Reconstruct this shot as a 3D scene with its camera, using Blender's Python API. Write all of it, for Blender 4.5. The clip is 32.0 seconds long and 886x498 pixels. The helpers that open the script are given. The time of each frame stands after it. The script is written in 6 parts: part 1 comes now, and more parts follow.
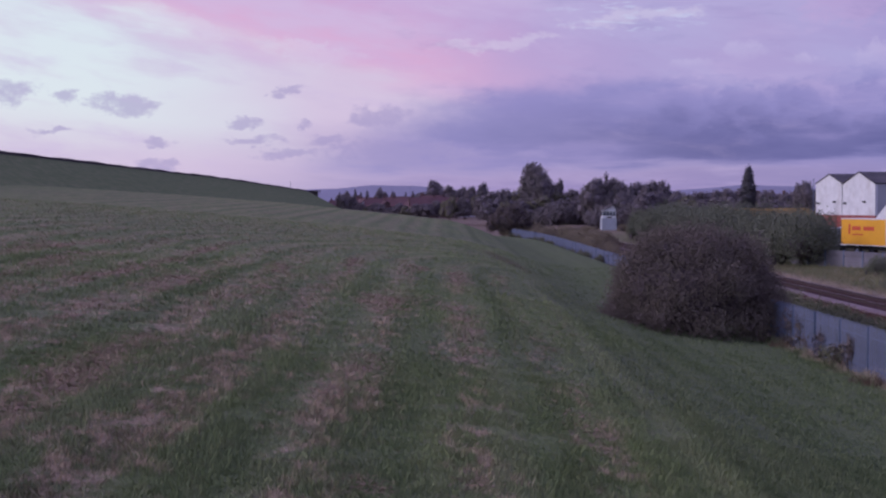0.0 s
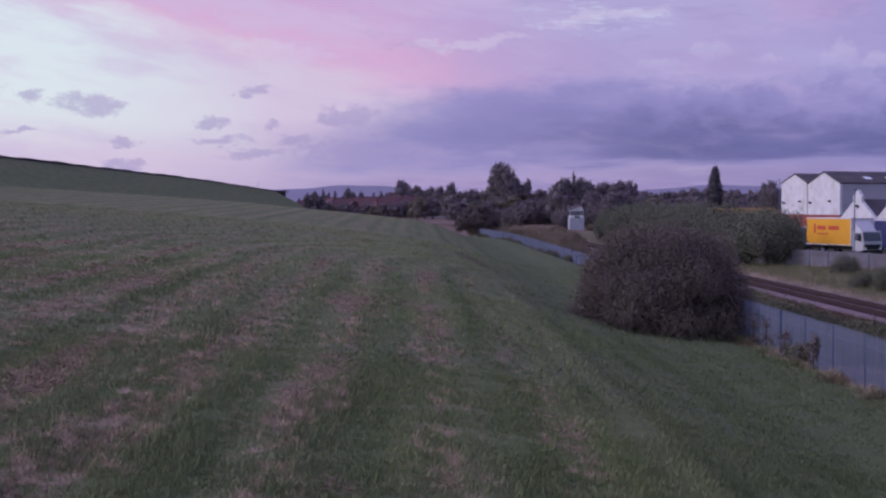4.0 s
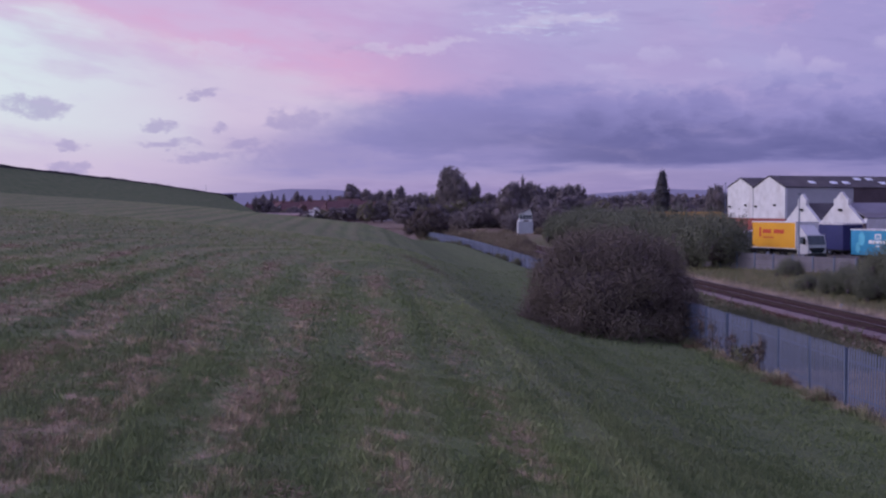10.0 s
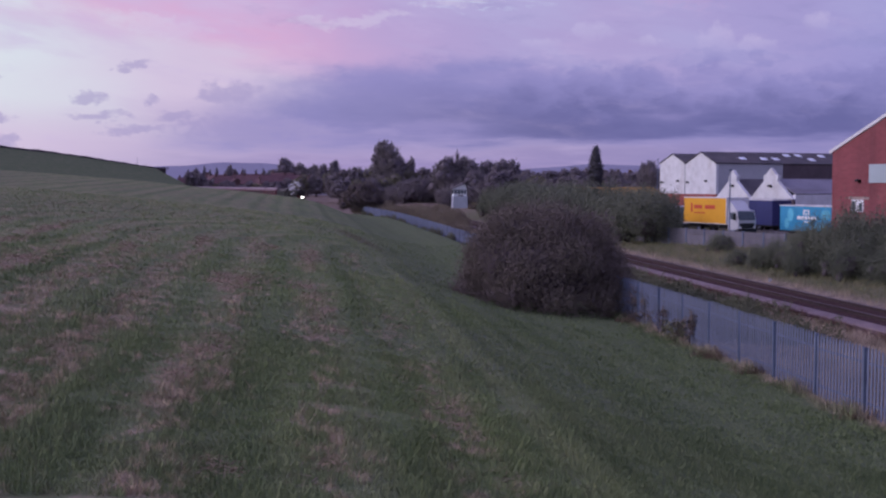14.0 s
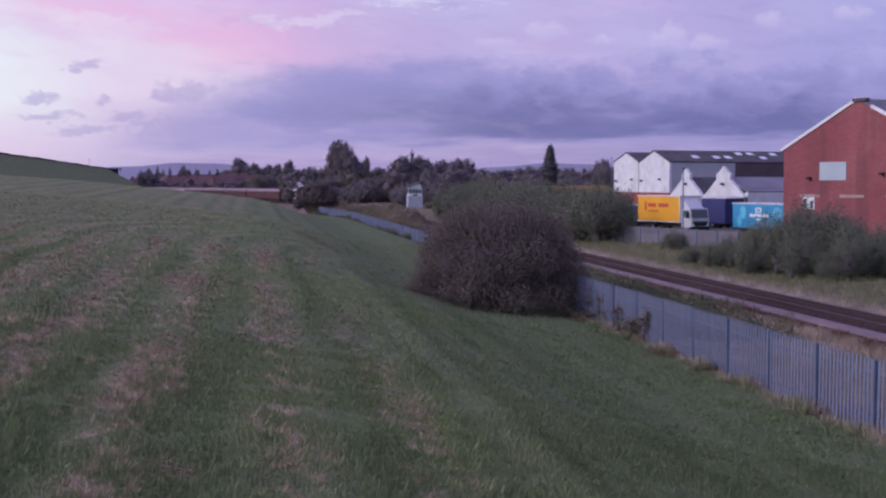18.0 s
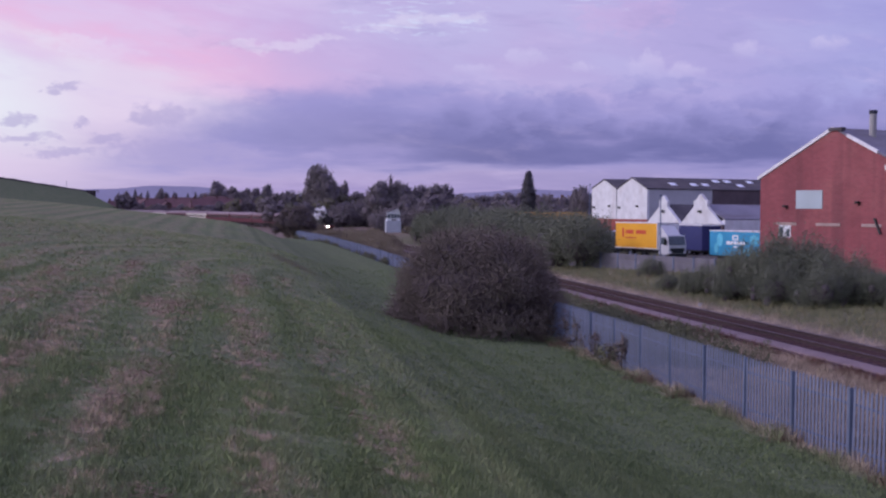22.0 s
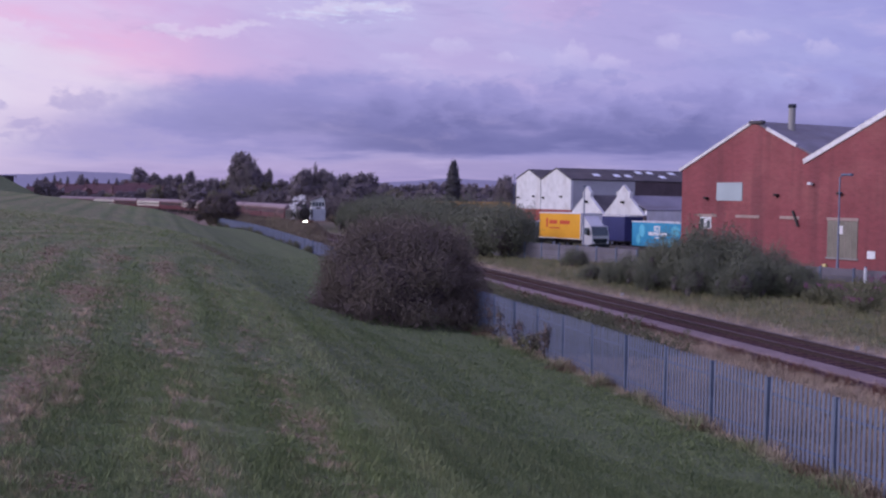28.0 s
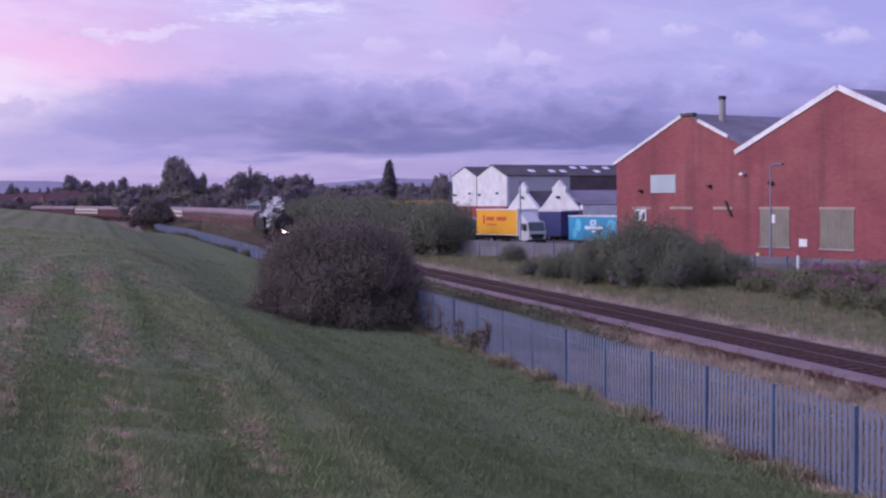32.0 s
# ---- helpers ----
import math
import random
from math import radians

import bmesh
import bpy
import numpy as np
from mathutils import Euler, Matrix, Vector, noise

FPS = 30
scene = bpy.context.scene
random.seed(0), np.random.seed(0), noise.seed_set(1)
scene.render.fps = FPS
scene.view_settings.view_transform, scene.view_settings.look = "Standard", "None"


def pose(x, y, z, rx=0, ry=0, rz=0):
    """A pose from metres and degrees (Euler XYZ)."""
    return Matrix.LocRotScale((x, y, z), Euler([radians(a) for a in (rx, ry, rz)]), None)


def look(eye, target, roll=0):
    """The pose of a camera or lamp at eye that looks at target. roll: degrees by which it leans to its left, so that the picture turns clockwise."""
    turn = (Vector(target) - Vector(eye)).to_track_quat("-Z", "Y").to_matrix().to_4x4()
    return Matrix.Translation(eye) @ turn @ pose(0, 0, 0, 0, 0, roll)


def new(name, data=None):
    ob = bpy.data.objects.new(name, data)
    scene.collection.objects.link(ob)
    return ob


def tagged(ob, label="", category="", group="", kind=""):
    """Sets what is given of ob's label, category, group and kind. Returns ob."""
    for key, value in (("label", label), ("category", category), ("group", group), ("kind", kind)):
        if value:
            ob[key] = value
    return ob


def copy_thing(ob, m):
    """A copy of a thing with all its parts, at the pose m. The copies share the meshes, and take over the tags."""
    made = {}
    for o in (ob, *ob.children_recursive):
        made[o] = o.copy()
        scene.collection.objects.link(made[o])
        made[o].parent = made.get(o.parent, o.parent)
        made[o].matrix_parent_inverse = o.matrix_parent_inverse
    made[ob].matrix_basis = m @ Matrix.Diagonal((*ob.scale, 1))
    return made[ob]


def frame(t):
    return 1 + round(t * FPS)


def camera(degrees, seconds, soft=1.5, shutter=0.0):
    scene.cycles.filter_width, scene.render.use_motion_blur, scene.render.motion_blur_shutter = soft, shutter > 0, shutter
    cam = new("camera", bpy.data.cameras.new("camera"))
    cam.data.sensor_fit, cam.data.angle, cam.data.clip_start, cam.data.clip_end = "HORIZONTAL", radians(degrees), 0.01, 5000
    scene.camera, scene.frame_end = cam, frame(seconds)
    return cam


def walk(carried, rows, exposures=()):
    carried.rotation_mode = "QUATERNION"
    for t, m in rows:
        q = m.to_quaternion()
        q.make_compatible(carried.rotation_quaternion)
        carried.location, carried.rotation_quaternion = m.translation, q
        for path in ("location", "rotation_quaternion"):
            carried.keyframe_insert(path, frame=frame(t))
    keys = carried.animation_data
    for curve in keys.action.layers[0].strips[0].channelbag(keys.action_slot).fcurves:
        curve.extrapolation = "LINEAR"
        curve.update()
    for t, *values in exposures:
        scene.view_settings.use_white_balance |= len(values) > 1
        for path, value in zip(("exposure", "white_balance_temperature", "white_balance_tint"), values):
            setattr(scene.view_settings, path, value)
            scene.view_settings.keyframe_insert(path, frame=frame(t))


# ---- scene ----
cam = camera(38.0, 32.0, soft=2.3)
EXPOSURE = [(0.0, -0.12, 6300, 10), (9.0, -0.17, 6300, 10), (13.5, -0.15, 6300, 10), (17.0, 0.12, 6400, 6), (28.0, 0.10, 6350, 6), (30.0, 0.27, 6350, 10), (32.0, 0.29, 6350, 10)]
PATH = [
    (0.0, pose(0, 0, 5.8, 88.00, 0.00, -0.00)),
    (0.5, pose(0, 0, 5.8, 87.93, 0.03, -0.35)),
    (1.0, pose(0, 0, 5.8, 88.08, -0.09, -0.45)),
    (1.5, pose(0, 0, 5.8, 88.06, -0.13, -0.66)),
    (2.0, pose(0, 0, 5.8, 88.09, 0.40, -0.53)),
    (2.5, pose(0, 0, 5.8, 87.55, 0.18, -1.29)),
    (4.5, pose(0, 0, 5.8, 88.08, 0.00, -1.50)),
    (5.0, pose(0, 0, 5.8, 88.01, -0.03, -1.79)),
    (5.5, pose(0, 0, 5.8, 87.97, -0.09, -1.99)),
    (6.0, pose(0, 0, 5.8, 88.17, -0.26, -2.21)),
    (6.5, pose(0, 0, 5.8, 88.32, -0.47, -2.53)),
    (7.0, pose(0, 0, 5.8, 88.31, -0.06, -2.75)),
    (7.5, pose(0, 0, 5.8, 88.18, 0.28, -3.35)),
    (8.0, pose(0, 0, 5.8, 88.10, 0.12, -3.98)),
    (8.5, pose(0, 0, 5.8, 88.16, -0.13, -4.14)),
    (9.0, pose(0, 0, 5.8, 88.16, -0.13, -4.34)),
    (9.5, pose(0, 0, 5.8, 88.16, -0.01, -4.06)),
    (10.0, pose(0, 0, 5.8, 88.16, 0.05, -3.68)),
    (10.5, pose(0, 0, 5.8, 88.53, 0.22, -4.11)),
    (11.0, pose(0, 0, 5.8, 88.32, 0.45, -4.55)),
    (11.5, pose(0, 0, 5.8, 87.99, 0.73, -4.64)),
    (12.0, pose(0, 0, 5.8, 88.95, 0.23, -4.54)),
    (12.5, pose(0, 0, 5.8, 88.51, -0.07, -4.71)),
    (13.0, pose(0, 0, 5.8, 88.76, -0.81, -5.55)),
    (13.5, pose(0, 0, 5.8, 87.73, -0.38, -7.05)),
    (14.0, pose(0, 0, 5.8, 87.03, -0.20, -6.59)),
    (14.5, pose(0, 0, 5.8, 87.26, -1.36, -5.72)),
    (16.5, pose(0, 0, 5.8, 86.69, -0.86, -7.54)),
    (17.0, pose(0, 0, 5.8, 86.94, 0.35, -8.20)),
    (17.5, pose(0, 0, 5.8, 87.04, 0.76, -8.76)),
    (18.0, pose(0, 0, 5.8, 87.01, 0.06, -8.59)),
    (18.5, pose(0, 0, 5.8, 87.12, 0.38, -8.25)),
    (19.0, pose(0, 0, 5.8, 87.37, 0.02, -8.71)),
    (19.5, pose(0, 0, 5.8, 88.07, -0.02, -9.09)),
    (20.0, pose(0, 0, 5.8, 88.01, 0.32, -9.11)),
    (20.5, pose(0, 0, 5.8, 87.84, 0.32, -8.99)),
    (21.0, pose(0, 0, 5.8, 87.80, 0.17, -9.17)),
    (21.5, pose(0, 0, 5.8, 87.83, -0.47, -9.78)),
    (22.0, pose(0, 0, 5.8, 88.13, -0.42, -9.55)),
    (22.5, pose(0, 0, 5.8, 88.20, -0.12, -9.81)),
    (23.0, pose(0, 0, 5.8, 88.14, -0.25, -9.84)),
    (23.5, pose(0, 0, 5.8, 88.47, -0.48, -10.33)),
    (24.0, pose(0, 0, 5.8, 88.61, -0.69, -10.28)),
    (24.5, pose(0, 0, 5.8, 88.43, -0.64, -10.46)),
    (26.5, pose(0, 0, 5.8, 88.42, -1.04, -12.23)),
    (27.0, pose(0, 0, 5.8, 88.08, -0.86, -12.40)),
    (27.5, pose(0, 0, 5.8, 87.74, -0.85, -13.05)),
    (28.0, pose(0, 0, 5.8, 87.68, -0.94, -12.89)),
    (28.5, pose(0, 0, 5.8, 87.65, -0.93, -13.09)),
    (29.0, pose(0, 0, 5.8, 87.43, -0.70, -13.02)),
    (29.5, pose(0, 0, 5.8, 87.72, -0.51, -12.70)),
    (30.0, pose(0, 0, 5.8, 87.87, -0.58, -12.89)),
    (30.5, pose(0, 0, 5.8, 88.03, -0.22, -13.15)),
    (31.0, pose(0, 0, 5.8, 87.86, 0.12, -14.19)),
    (31.5, pose(0, 0, 5.8, 87.84, 0.16, -14.80)),
    (32.0, pose(0, 0, 5.8, 87.64, 0.58, -15.72)),
]
walk(cam, PATH, EXPOSURE)

# ---- world, sun, exposure ----
world = bpy.data.worlds.new("dusk_sky")
scene.world = world
world.use_nodes = True
wn, wl = world.node_tree.nodes, world.node_tree.links
wn.clear()


def wmath(op, a, b=None, c=None, clamp=False):
    n = wn.new("ShaderNodeMath")
    n.operation, n.use_clamp = op, clamp
    for i, v in enumerate((a, b, c)):
        if v is None:
            continue
        if isinstance(v, (int, float)):
            n.inputs[i].default_value = v
        else:
            wl.new(v, n.inputs[i])
    return n.outputs[0]


def wstep(v, lo, hi):
    n = wn.new("ShaderNodeMapRange")
    n.interpolation_type = "SMOOTHSTEP"
    wl.new(v, n.inputs[0])
    n.inputs[1].default_value, n.inputs[2].default_value = lo, hi
    return n.outputs[0]


def wmix(fac, a, b):
    n = wn.new("ShaderNodeMix")
    n.data_type = "RGBA"
    wl.new(fac, n.inputs[0])
    for sock, v in ((n.inputs[6], a), (n.inputs[7], b)):
        if isinstance(v, tuple):
            sock.default_value = (*v, 1)
        else:
            wl.new(v, sock)
    return n.outputs[2]


def wnoise(vec, scale, detail=5.0, rough=0.55, dist=0.0):
    n = wn.new("ShaderNodeTexNoise")
    wl.new(vec, n.inputs["Vector"])
    n.inputs["Scale"].default_value, n.inputs["Detail"].default_value = scale, detail
    n.inputs["Roughness"].default_value, n.inputs["Distortion"].default_value = rough, dist
    return n.outputs[0]


def wvec(x, y, z=0.0):
    n = wn.new("ShaderNodeCombineXYZ")
    for i, v in enumerate((x, y, z)):
        if isinstance(v, (int, float)):
            n.inputs[i].default_value = v
        else:
            wl.new(v, n.inputs[i])
    return n.outputs[0]


tc = wn.new("ShaderNodeTexCoord")
sx = wn.new("ShaderNodeSeparateXYZ")
wl.new(tc.outputs["Generated"], sx.inputs[0])
dx, dy, dz = sx.outputs
# degrees of bearing (0 ahead, right positive) and of height over the horizon
bear = wmath("MULTIPLY", wmath("ARCTAN2", dx, dy), 57.2958)
high = wmath("MULTIPLY", wmath("ARCSINE", dz), 57.2958)
sky = wn.new("ShaderNodeTexSky")
sky.sky_type = "NISHITA"
sky.sun_disc = False
sky.sun_elevation, sky.sun_rotation = radians(2.0), radians(-62)
# clouds are drawn in these coordinates, roughened by noise
ragged = wnoise(wvec(bear, wmath("MULTIPLY", high, 2.0)), 0.55, 6.0, 0.6)
ragged2 = wnoise(wvec(bear, wmath("MULTIPLY", high, 2.0), 17.0), 0.5, 6.0, 0.6)
rb = wmath("MULTIPLY_ADD", wmath("SUBTRACT", ragged, 0.5), 3.2, bear)
rh_ = wmath("MULTIPLY_ADD", wmath("SUBTRACT", ragged2, 0.5), 1.7, high)
broad = wmath("MULTIPLY", wmath("SUBTRACT", wnoise(wvec(bear, wmath("MULTIPLY", high, 1.6), 4.0), 0.12, 4.0, 0.5), 0.5), 2.0)

torn = wmath("MULTIPLY", wmath("SUBTRACT", wnoise(wvec(bear, wmath("MULTIPLY", high, 1.5), 12.0), 1.7, 6.0, 0.62), 0.46), 3.2)


def cloud(b0, h0, wb, wh, soft=1.6, tilt=0.0):
    """A ragged soft cloud at a bearing and height, with half widths in degrees."""
    db = wmath("DIVIDE", wmath("SUBTRACT", rb, b0), wb)
    dh = wmath("SUBTRACT", rh_, h0)
    if tilt:
        dh = wmath("SUBTRACT", dh, wmath("MULTIPLY", wmath("SUBTRACT", rb, b0), tilt))
    dh = wmath("DIVIDE", dh, wh)
    return wstep(wmath("ADD", wmath("MULTIPLY_ADD", db, db, torn), wmath("MULTIPLY", dh, dh)), soft, 0.2)


def clouds(rows):
    out = None
    for r in rows:
        c = cloud(*r)
        out = c if out is None else wmath("MAXIMUM", out, c)
    return out


# the open glow in the west, pinker towards the horizon
n_sky = wn.new("ShaderNodeMix")
n_sky.data_type, n_sky.blend_type = "RGBA", "ADD"
n_sky.inputs[0].default_value = 0.03
n_sky.inputs[6].default_value = (0.71, 0.79, 0.87, 1)
wl.new(sky.outputs[0], n_sky.inputs[7])
low_pink = wmath("MAXIMUM", wstep(wmath("ADD", high, broad), 5.0, 1.2), wstep(wmath("ADD", bear, wmath("MULTIPLY", broad, 5.0)), -15.0, -4.0))
glow = wmix(wmath("MULTIPLY", low_pink, 0.9), n_sky.outputs[2], (0.72, 0.57, 0.77))
veil_n = wnoise(wvec(wmath("MULTIPLY", bear, 0.4), wmath("MULTIPLY_ADD", high, 1.5, wmath("MULTIPLY", bear, 0.25)), 8.0), 0.3, 5.0, 0.55)
glow = wmix(wmath("MULTIPLY", wstep(veil_n, 0.48, 0.68), 0.55), glow, (0.66, 0.54, 0.76))
# the high sheet: pink at its lower western edge, lavender then blue to the east
v = wmath("ADD", wmath("MULTIPLY_ADD", bear, 0.24, high), wmath("MULTIPLY_ADD", wmath("SUBTRACT", veil_n, 0.5), 4.5, wmath("MULTIPLY", broad, 0.9)))
sheet = wstep(v, 4.3, 6.0)
east = wstep(wmath("MULTIPLY_ADD", broad, 4.0, bear), -2.0, 10.0)
east2 = wstep(wmath("MULTIPLY_ADD", broad, 4.0, bear), 12.0, 32.0)
tone = wmix(wstep(v, 9.5, 5.2), (0.60, 0.42, 0.71), (0.77, 0.46, 0.70))
tone = wmix(east, tone, (0.475, 0.390, 0.685))
tone = wmix(east2, tone, (0.33, 0.315, 0.655))
light = wmix(east, (0.70, 0.56, 0.80), (0.50, 0.45, 0.74))
light = wmix(east2, light, (0.40, 0.385, 0.71))
tone = wmix(wmath("MULTIPLY", wstep(veil_n, 0.42, 0.66), 0.7), tone, light)
col = wmix(sheet, glow, tone)
# pale rents in the sheet
rents = clouds(((-5.9, 6.7, 2.2, 0.45, 1.6, -0.2), (2.6, 7.1, 2.6, 0.32, 1.6, 0.1), (8.6, 8.2, 3.4, 0.28, 1.6, 0.05), (-11.5, 8.0, 2.0, 0.4, 1.6, -0.3)))
col = wmix(wmath("MULTIPLY", rents, 0.4), col, (0.76, 0.70, 0.86))
blush = clouds(((17.6, 8.4, 2.4, 0.7), (-2.5, 6.2, 3.5, 0.35, 1.8, -0.12)))
col = wmix(wmath("MULTIPLY", blush, 0.22), col, (0.68, 0.42, 0.70))
# lilac haze along the horizon
haze_n = wnoise(wvec(wmath("MULTIPLY", bear, 0.30), wmath("MULTIPLY", high, 2.0), 9.0), 0.5, 4.0)
haze = wmath("MULTIPLY", wstep(wmath("MULTIPLY_ADD", haze_n, 2.0, high), 5.6, 1.2), wstep(bear, -14.0, 2.0))
wisp = wnoise(wvec(wmath("MULTIPLY", bear, 0.42), wmath("MULTIPLY", high, 3.2), 23.0), 0.55, 6.0, 0.62, 0.4)
hz = wmix(wstep(wmath("MULTIPLY_ADD", haze_n, 0.4, wmath("MULTIPLY", wisp, 0.6)), 0.38, 0.60), (0.35, 0.275, 0.53), (0.44, 0.34, 0.60))
hz = wmix(wmath("MULTIPLY", wstep(bear, 4.0, 20.0), 0.75), hz, (0.31, 0.27, 0.505))
col = wmix(haze, col, hz)
# the long slate bank
vor = wn.new("ShaderNodeTexVoronoi")
vor.feature = "SMOOTH_F1"
vor.inputs["Scale"].default_value, vor.inputs["Detail"].default_value, vor.inputs["Smoothness"].default_value = 0.55, 2.0, 0.35
wl.new(wvec(rb, wmath("MULTIPLY", rh_, 1.3), 6.0), vor.inputs["Vector"])
billow = wmath("SUBTRACT", 0.42, vor.outputs["Distance"])
top_line = wmath("ADD", wmath("MULTIPLY_ADD", billow, wmath("MULTIPLY_ADD", wstep(bear, 6.0, 14.0), 1.1, 0.25), wmath("MULTIPLY", wmath("SUBTRACT", ragged, 0.5), 1.0)), wmath("MULTIPLY_ADD", wstep(bear, -4.0, 12.0), 0.75, 5.15))
dep = wmath("SUBTRACT", top_line, high)
under = wstep(dep, -0.25, 0.85)
left_end = wstep(wmath("ADD", rb, wmath("MULTIPLY", wmath("SUBTRACT", high, 4.0), -1.6)), -4.5, 2.5)
base_line = wmath("MULTIPLY_ADD", wmath("SUBTRACT", haze_n, 0.5), 2.2, wmath("MULTIPLY_ADD", wmath("SUBTRACT", wisp, 0.5), 0.9, high))
low_end = wstep(base_line, 1.2, 2.2)
bank = wmath("MULTIPLY", wmath("MULTIPLY", under, left_end), wmath("MULTIPLY_ADD", low_end, 0.8, 0.1))
streak = wnoise(wvec(wmath("MULTIPLY", bear, 0.16), wmath("MULTIPLY", high, 0.8), 1.0), 0.8, 5.0, 0.55)
core = wmath("MULTIPLY", wstep(bear, -6.0, 13.0), wmath("MULTIPLY", wstep(dep, 0.4, 2.7), wstep(base_line, 1.4, 2.4)))
deep = wmath("MULTIPLY", core, wmath("MULTIPLY_ADD", wstep(streak, 0.66, 0.36), 0.35, 0.65))
bank_c = wmix(deep, (0.300, 0.276, 0.580), (0.136, 0.136, 0.345))
bank_c = wmix(wmath("MULTIPLY", wstep(streak, 0.50, 0.70), 0.4), bank_c, (0.40, 0.335, 0.64))
col = wmix(bank, col, bank_c)
# bright heads and linings along its top
lining = wmath("MULTIPLY", wmath("MULTIPLY", wstep(dep, -0.35, 0.12), wstep(dep, 0.85, 0.15)), wmath("MULTIPLY", wstep(bear, 7.0, 12.0), wstep(billow, -0.1, 0.25)))
lining = wmath("MULTIPLY", lining, wstep(wnoise(wvec(bear, 0.0, 3.0), 0.3, 2.0), 0.42, 0.60))
col = wmix(wmath("MULTIPLY", lining, 0.5), col, (0.56, 0.50, 0.82))
curd = wmath("MULTIPLY", wmath("SUBTRACT", wnoise(wvec(bear, high, 51.0), 1.3, 5.0, 0.55), 0.46), 4.0)


def head(b0, h0, wb, wh):
    """A heaped cloud top: a crisp curded crown that melts away downwards."""
    db = wmath("DIVIDE", wmath("SUBTRACT", bear, b0), wb)
    dh = wmath("DIVIDE", wmath("SUBTRACT", high, h0), wh)
    disc = wstep(wmath("ADD", wmath("MULTIPLY_ADD", db, db, curd), wmath("MULTIPLY", dh, dh)), 1.3, 0.35)
    return wmath("MULTIPLY", disc, wstep(wmath("ADD", dh, wmath("MULTIPLY", curd, 0.4)), -0.9, 0.9))


heads = None
for row in ((10.9, 6.1, 0.9, 0.3), (13.0, 6.45, 1.0, 0.55), (15.6, 6.1, 1.0, 0.3), (18.4, 6.15, 1.0, 0.75), (20.0, 5.9, 1.0, 0.45), (22.7, 6.75, 0.65, 0.5), (26.1, 6.95, 0.8, 0.45), (29.2, 6.5, 0.8, 0.55), (33.0, 6.4, 1.1, 0.5)):
    h_ = head(*row)
    heads = h_ if heads is None else wmath("MAXIMUM", heads, h_)
col = wmix(wmath("MULTIPLY", heads, 0.6), col, (0.58, 0.51, 0.78))
shades = clouds(((19.0, 5.4, 3.0, 0.35), (26.0, 5.9, 4.0, 0.4), (12.0, 5.2, 3.5, 0.3)))
col = wmix(wmath("MULTIPLY", shades, 0.3), col, (0.30, 0.29, 0.60))
# small torn clouds over the glow
bits = clouds(((-13.8, 4.3, 1.5, 0.42), (-16.3, 4.5, 0.7, 0.3), (-18.8, 4.7, 1.2, 0.5), (-7.0, 4.9, 0.8, 0.2), (-8.7, 3.6, 0.9, 0.2), (-6.2, 3.6, 0.45, 0.16), (-8.4, 2.8, 1.5, 0.22),
               (-5.2, 2.8, 1.0, 0.3), (-2.9, 4.0, 1.2, 0.5), (-6.9, 2.2, 1.5, 0.26), (-12.6, 2.6, 0.75, 0.2), (-12.4, 1.7, 0.9, 0.28), (-16.7, 3.0, 0.8, 0.14), (-2.0, 2.3, 3.2, 0.55), (-24.0, 3.6, 2.5, 0.5), (-30.0, 5.0, 3.0, 0.6)))
col = wmix(wmath("MULTIPLY", bits, 0.6), col, (0.40, 0.34, 0.60))
# uneven thickness of the whole cover
mott = wnoise(wvec(wmath("MULTIPLY", bear, 0.34), wmath("MULTIPLY_ADD", high, 1.25, wmath("MULTIPLY", bear, 0.06)), 41.0), 0.85, 7.0, 0.62, 0.3)
col = wmix(wmath("MULTIPLY", wstep(mott, 0.52, 0.74), wmath("MULTIPLY_ADD", bank, -0.16, 0.27)), col, (0.64, 0.51, 0.79))
col = wmix(wmath("MULTIPLY", wmath("MULTIPLY", wstep(mott, 0.47, 0.28), wstep(bear, -8.0, 3.0)), 0.2), col, (0.24, 0.225, 0.48))
# fine ripples high up
rip = wnoise(wvec(wmath("MULTIPLY", bear, 0.5), wmath("MULTIPLY", high, 3.4), 31.0), 1.1, 3.0, 0.7, 1.2)
ripm = wmath("MULTIPLY", wmath("MULTIPLY", wstep(rip, 0.50, 0.66), clouds(((8.6, 8.4, 3.6, 0.9), (17.0, 9.4, 4.0, 0.5), (3.0, 10.0, 5.0, 0.8)))), 0.5)
col = wmix(ripm, col, (0.64, 0.68, 0.90))
# the deep blue of dusk overhead
col = wmix(wmath("MULTIPLY", wstep(high, 13.0, 40.0), 0.85), col, (0.45, 0.42, 0.88))
bg = wn.new("ShaderNodeBackground")
wl.new(col, bg.inputs[0])
bg.inputs[1].default_value = 1.0
wo = wn.new("ShaderNodeOutputWorld")
wl.new(bg.outputs[0], wo.inputs[0])

sun_data = bpy.data.lights.new("sun", "SUN")
sun_data.energy, sun_data.angle, sun_data.color = 1.9, radians(30), (0.95, 0.81, 1.0)
sun = new("sun", sun_data)
sun.matrix_basis = look((-88 * math.sin(radians(62)), 88 * math.cos(radians(62)) * 0.1, 33), (0, 0, 0))

# ---- materials ----


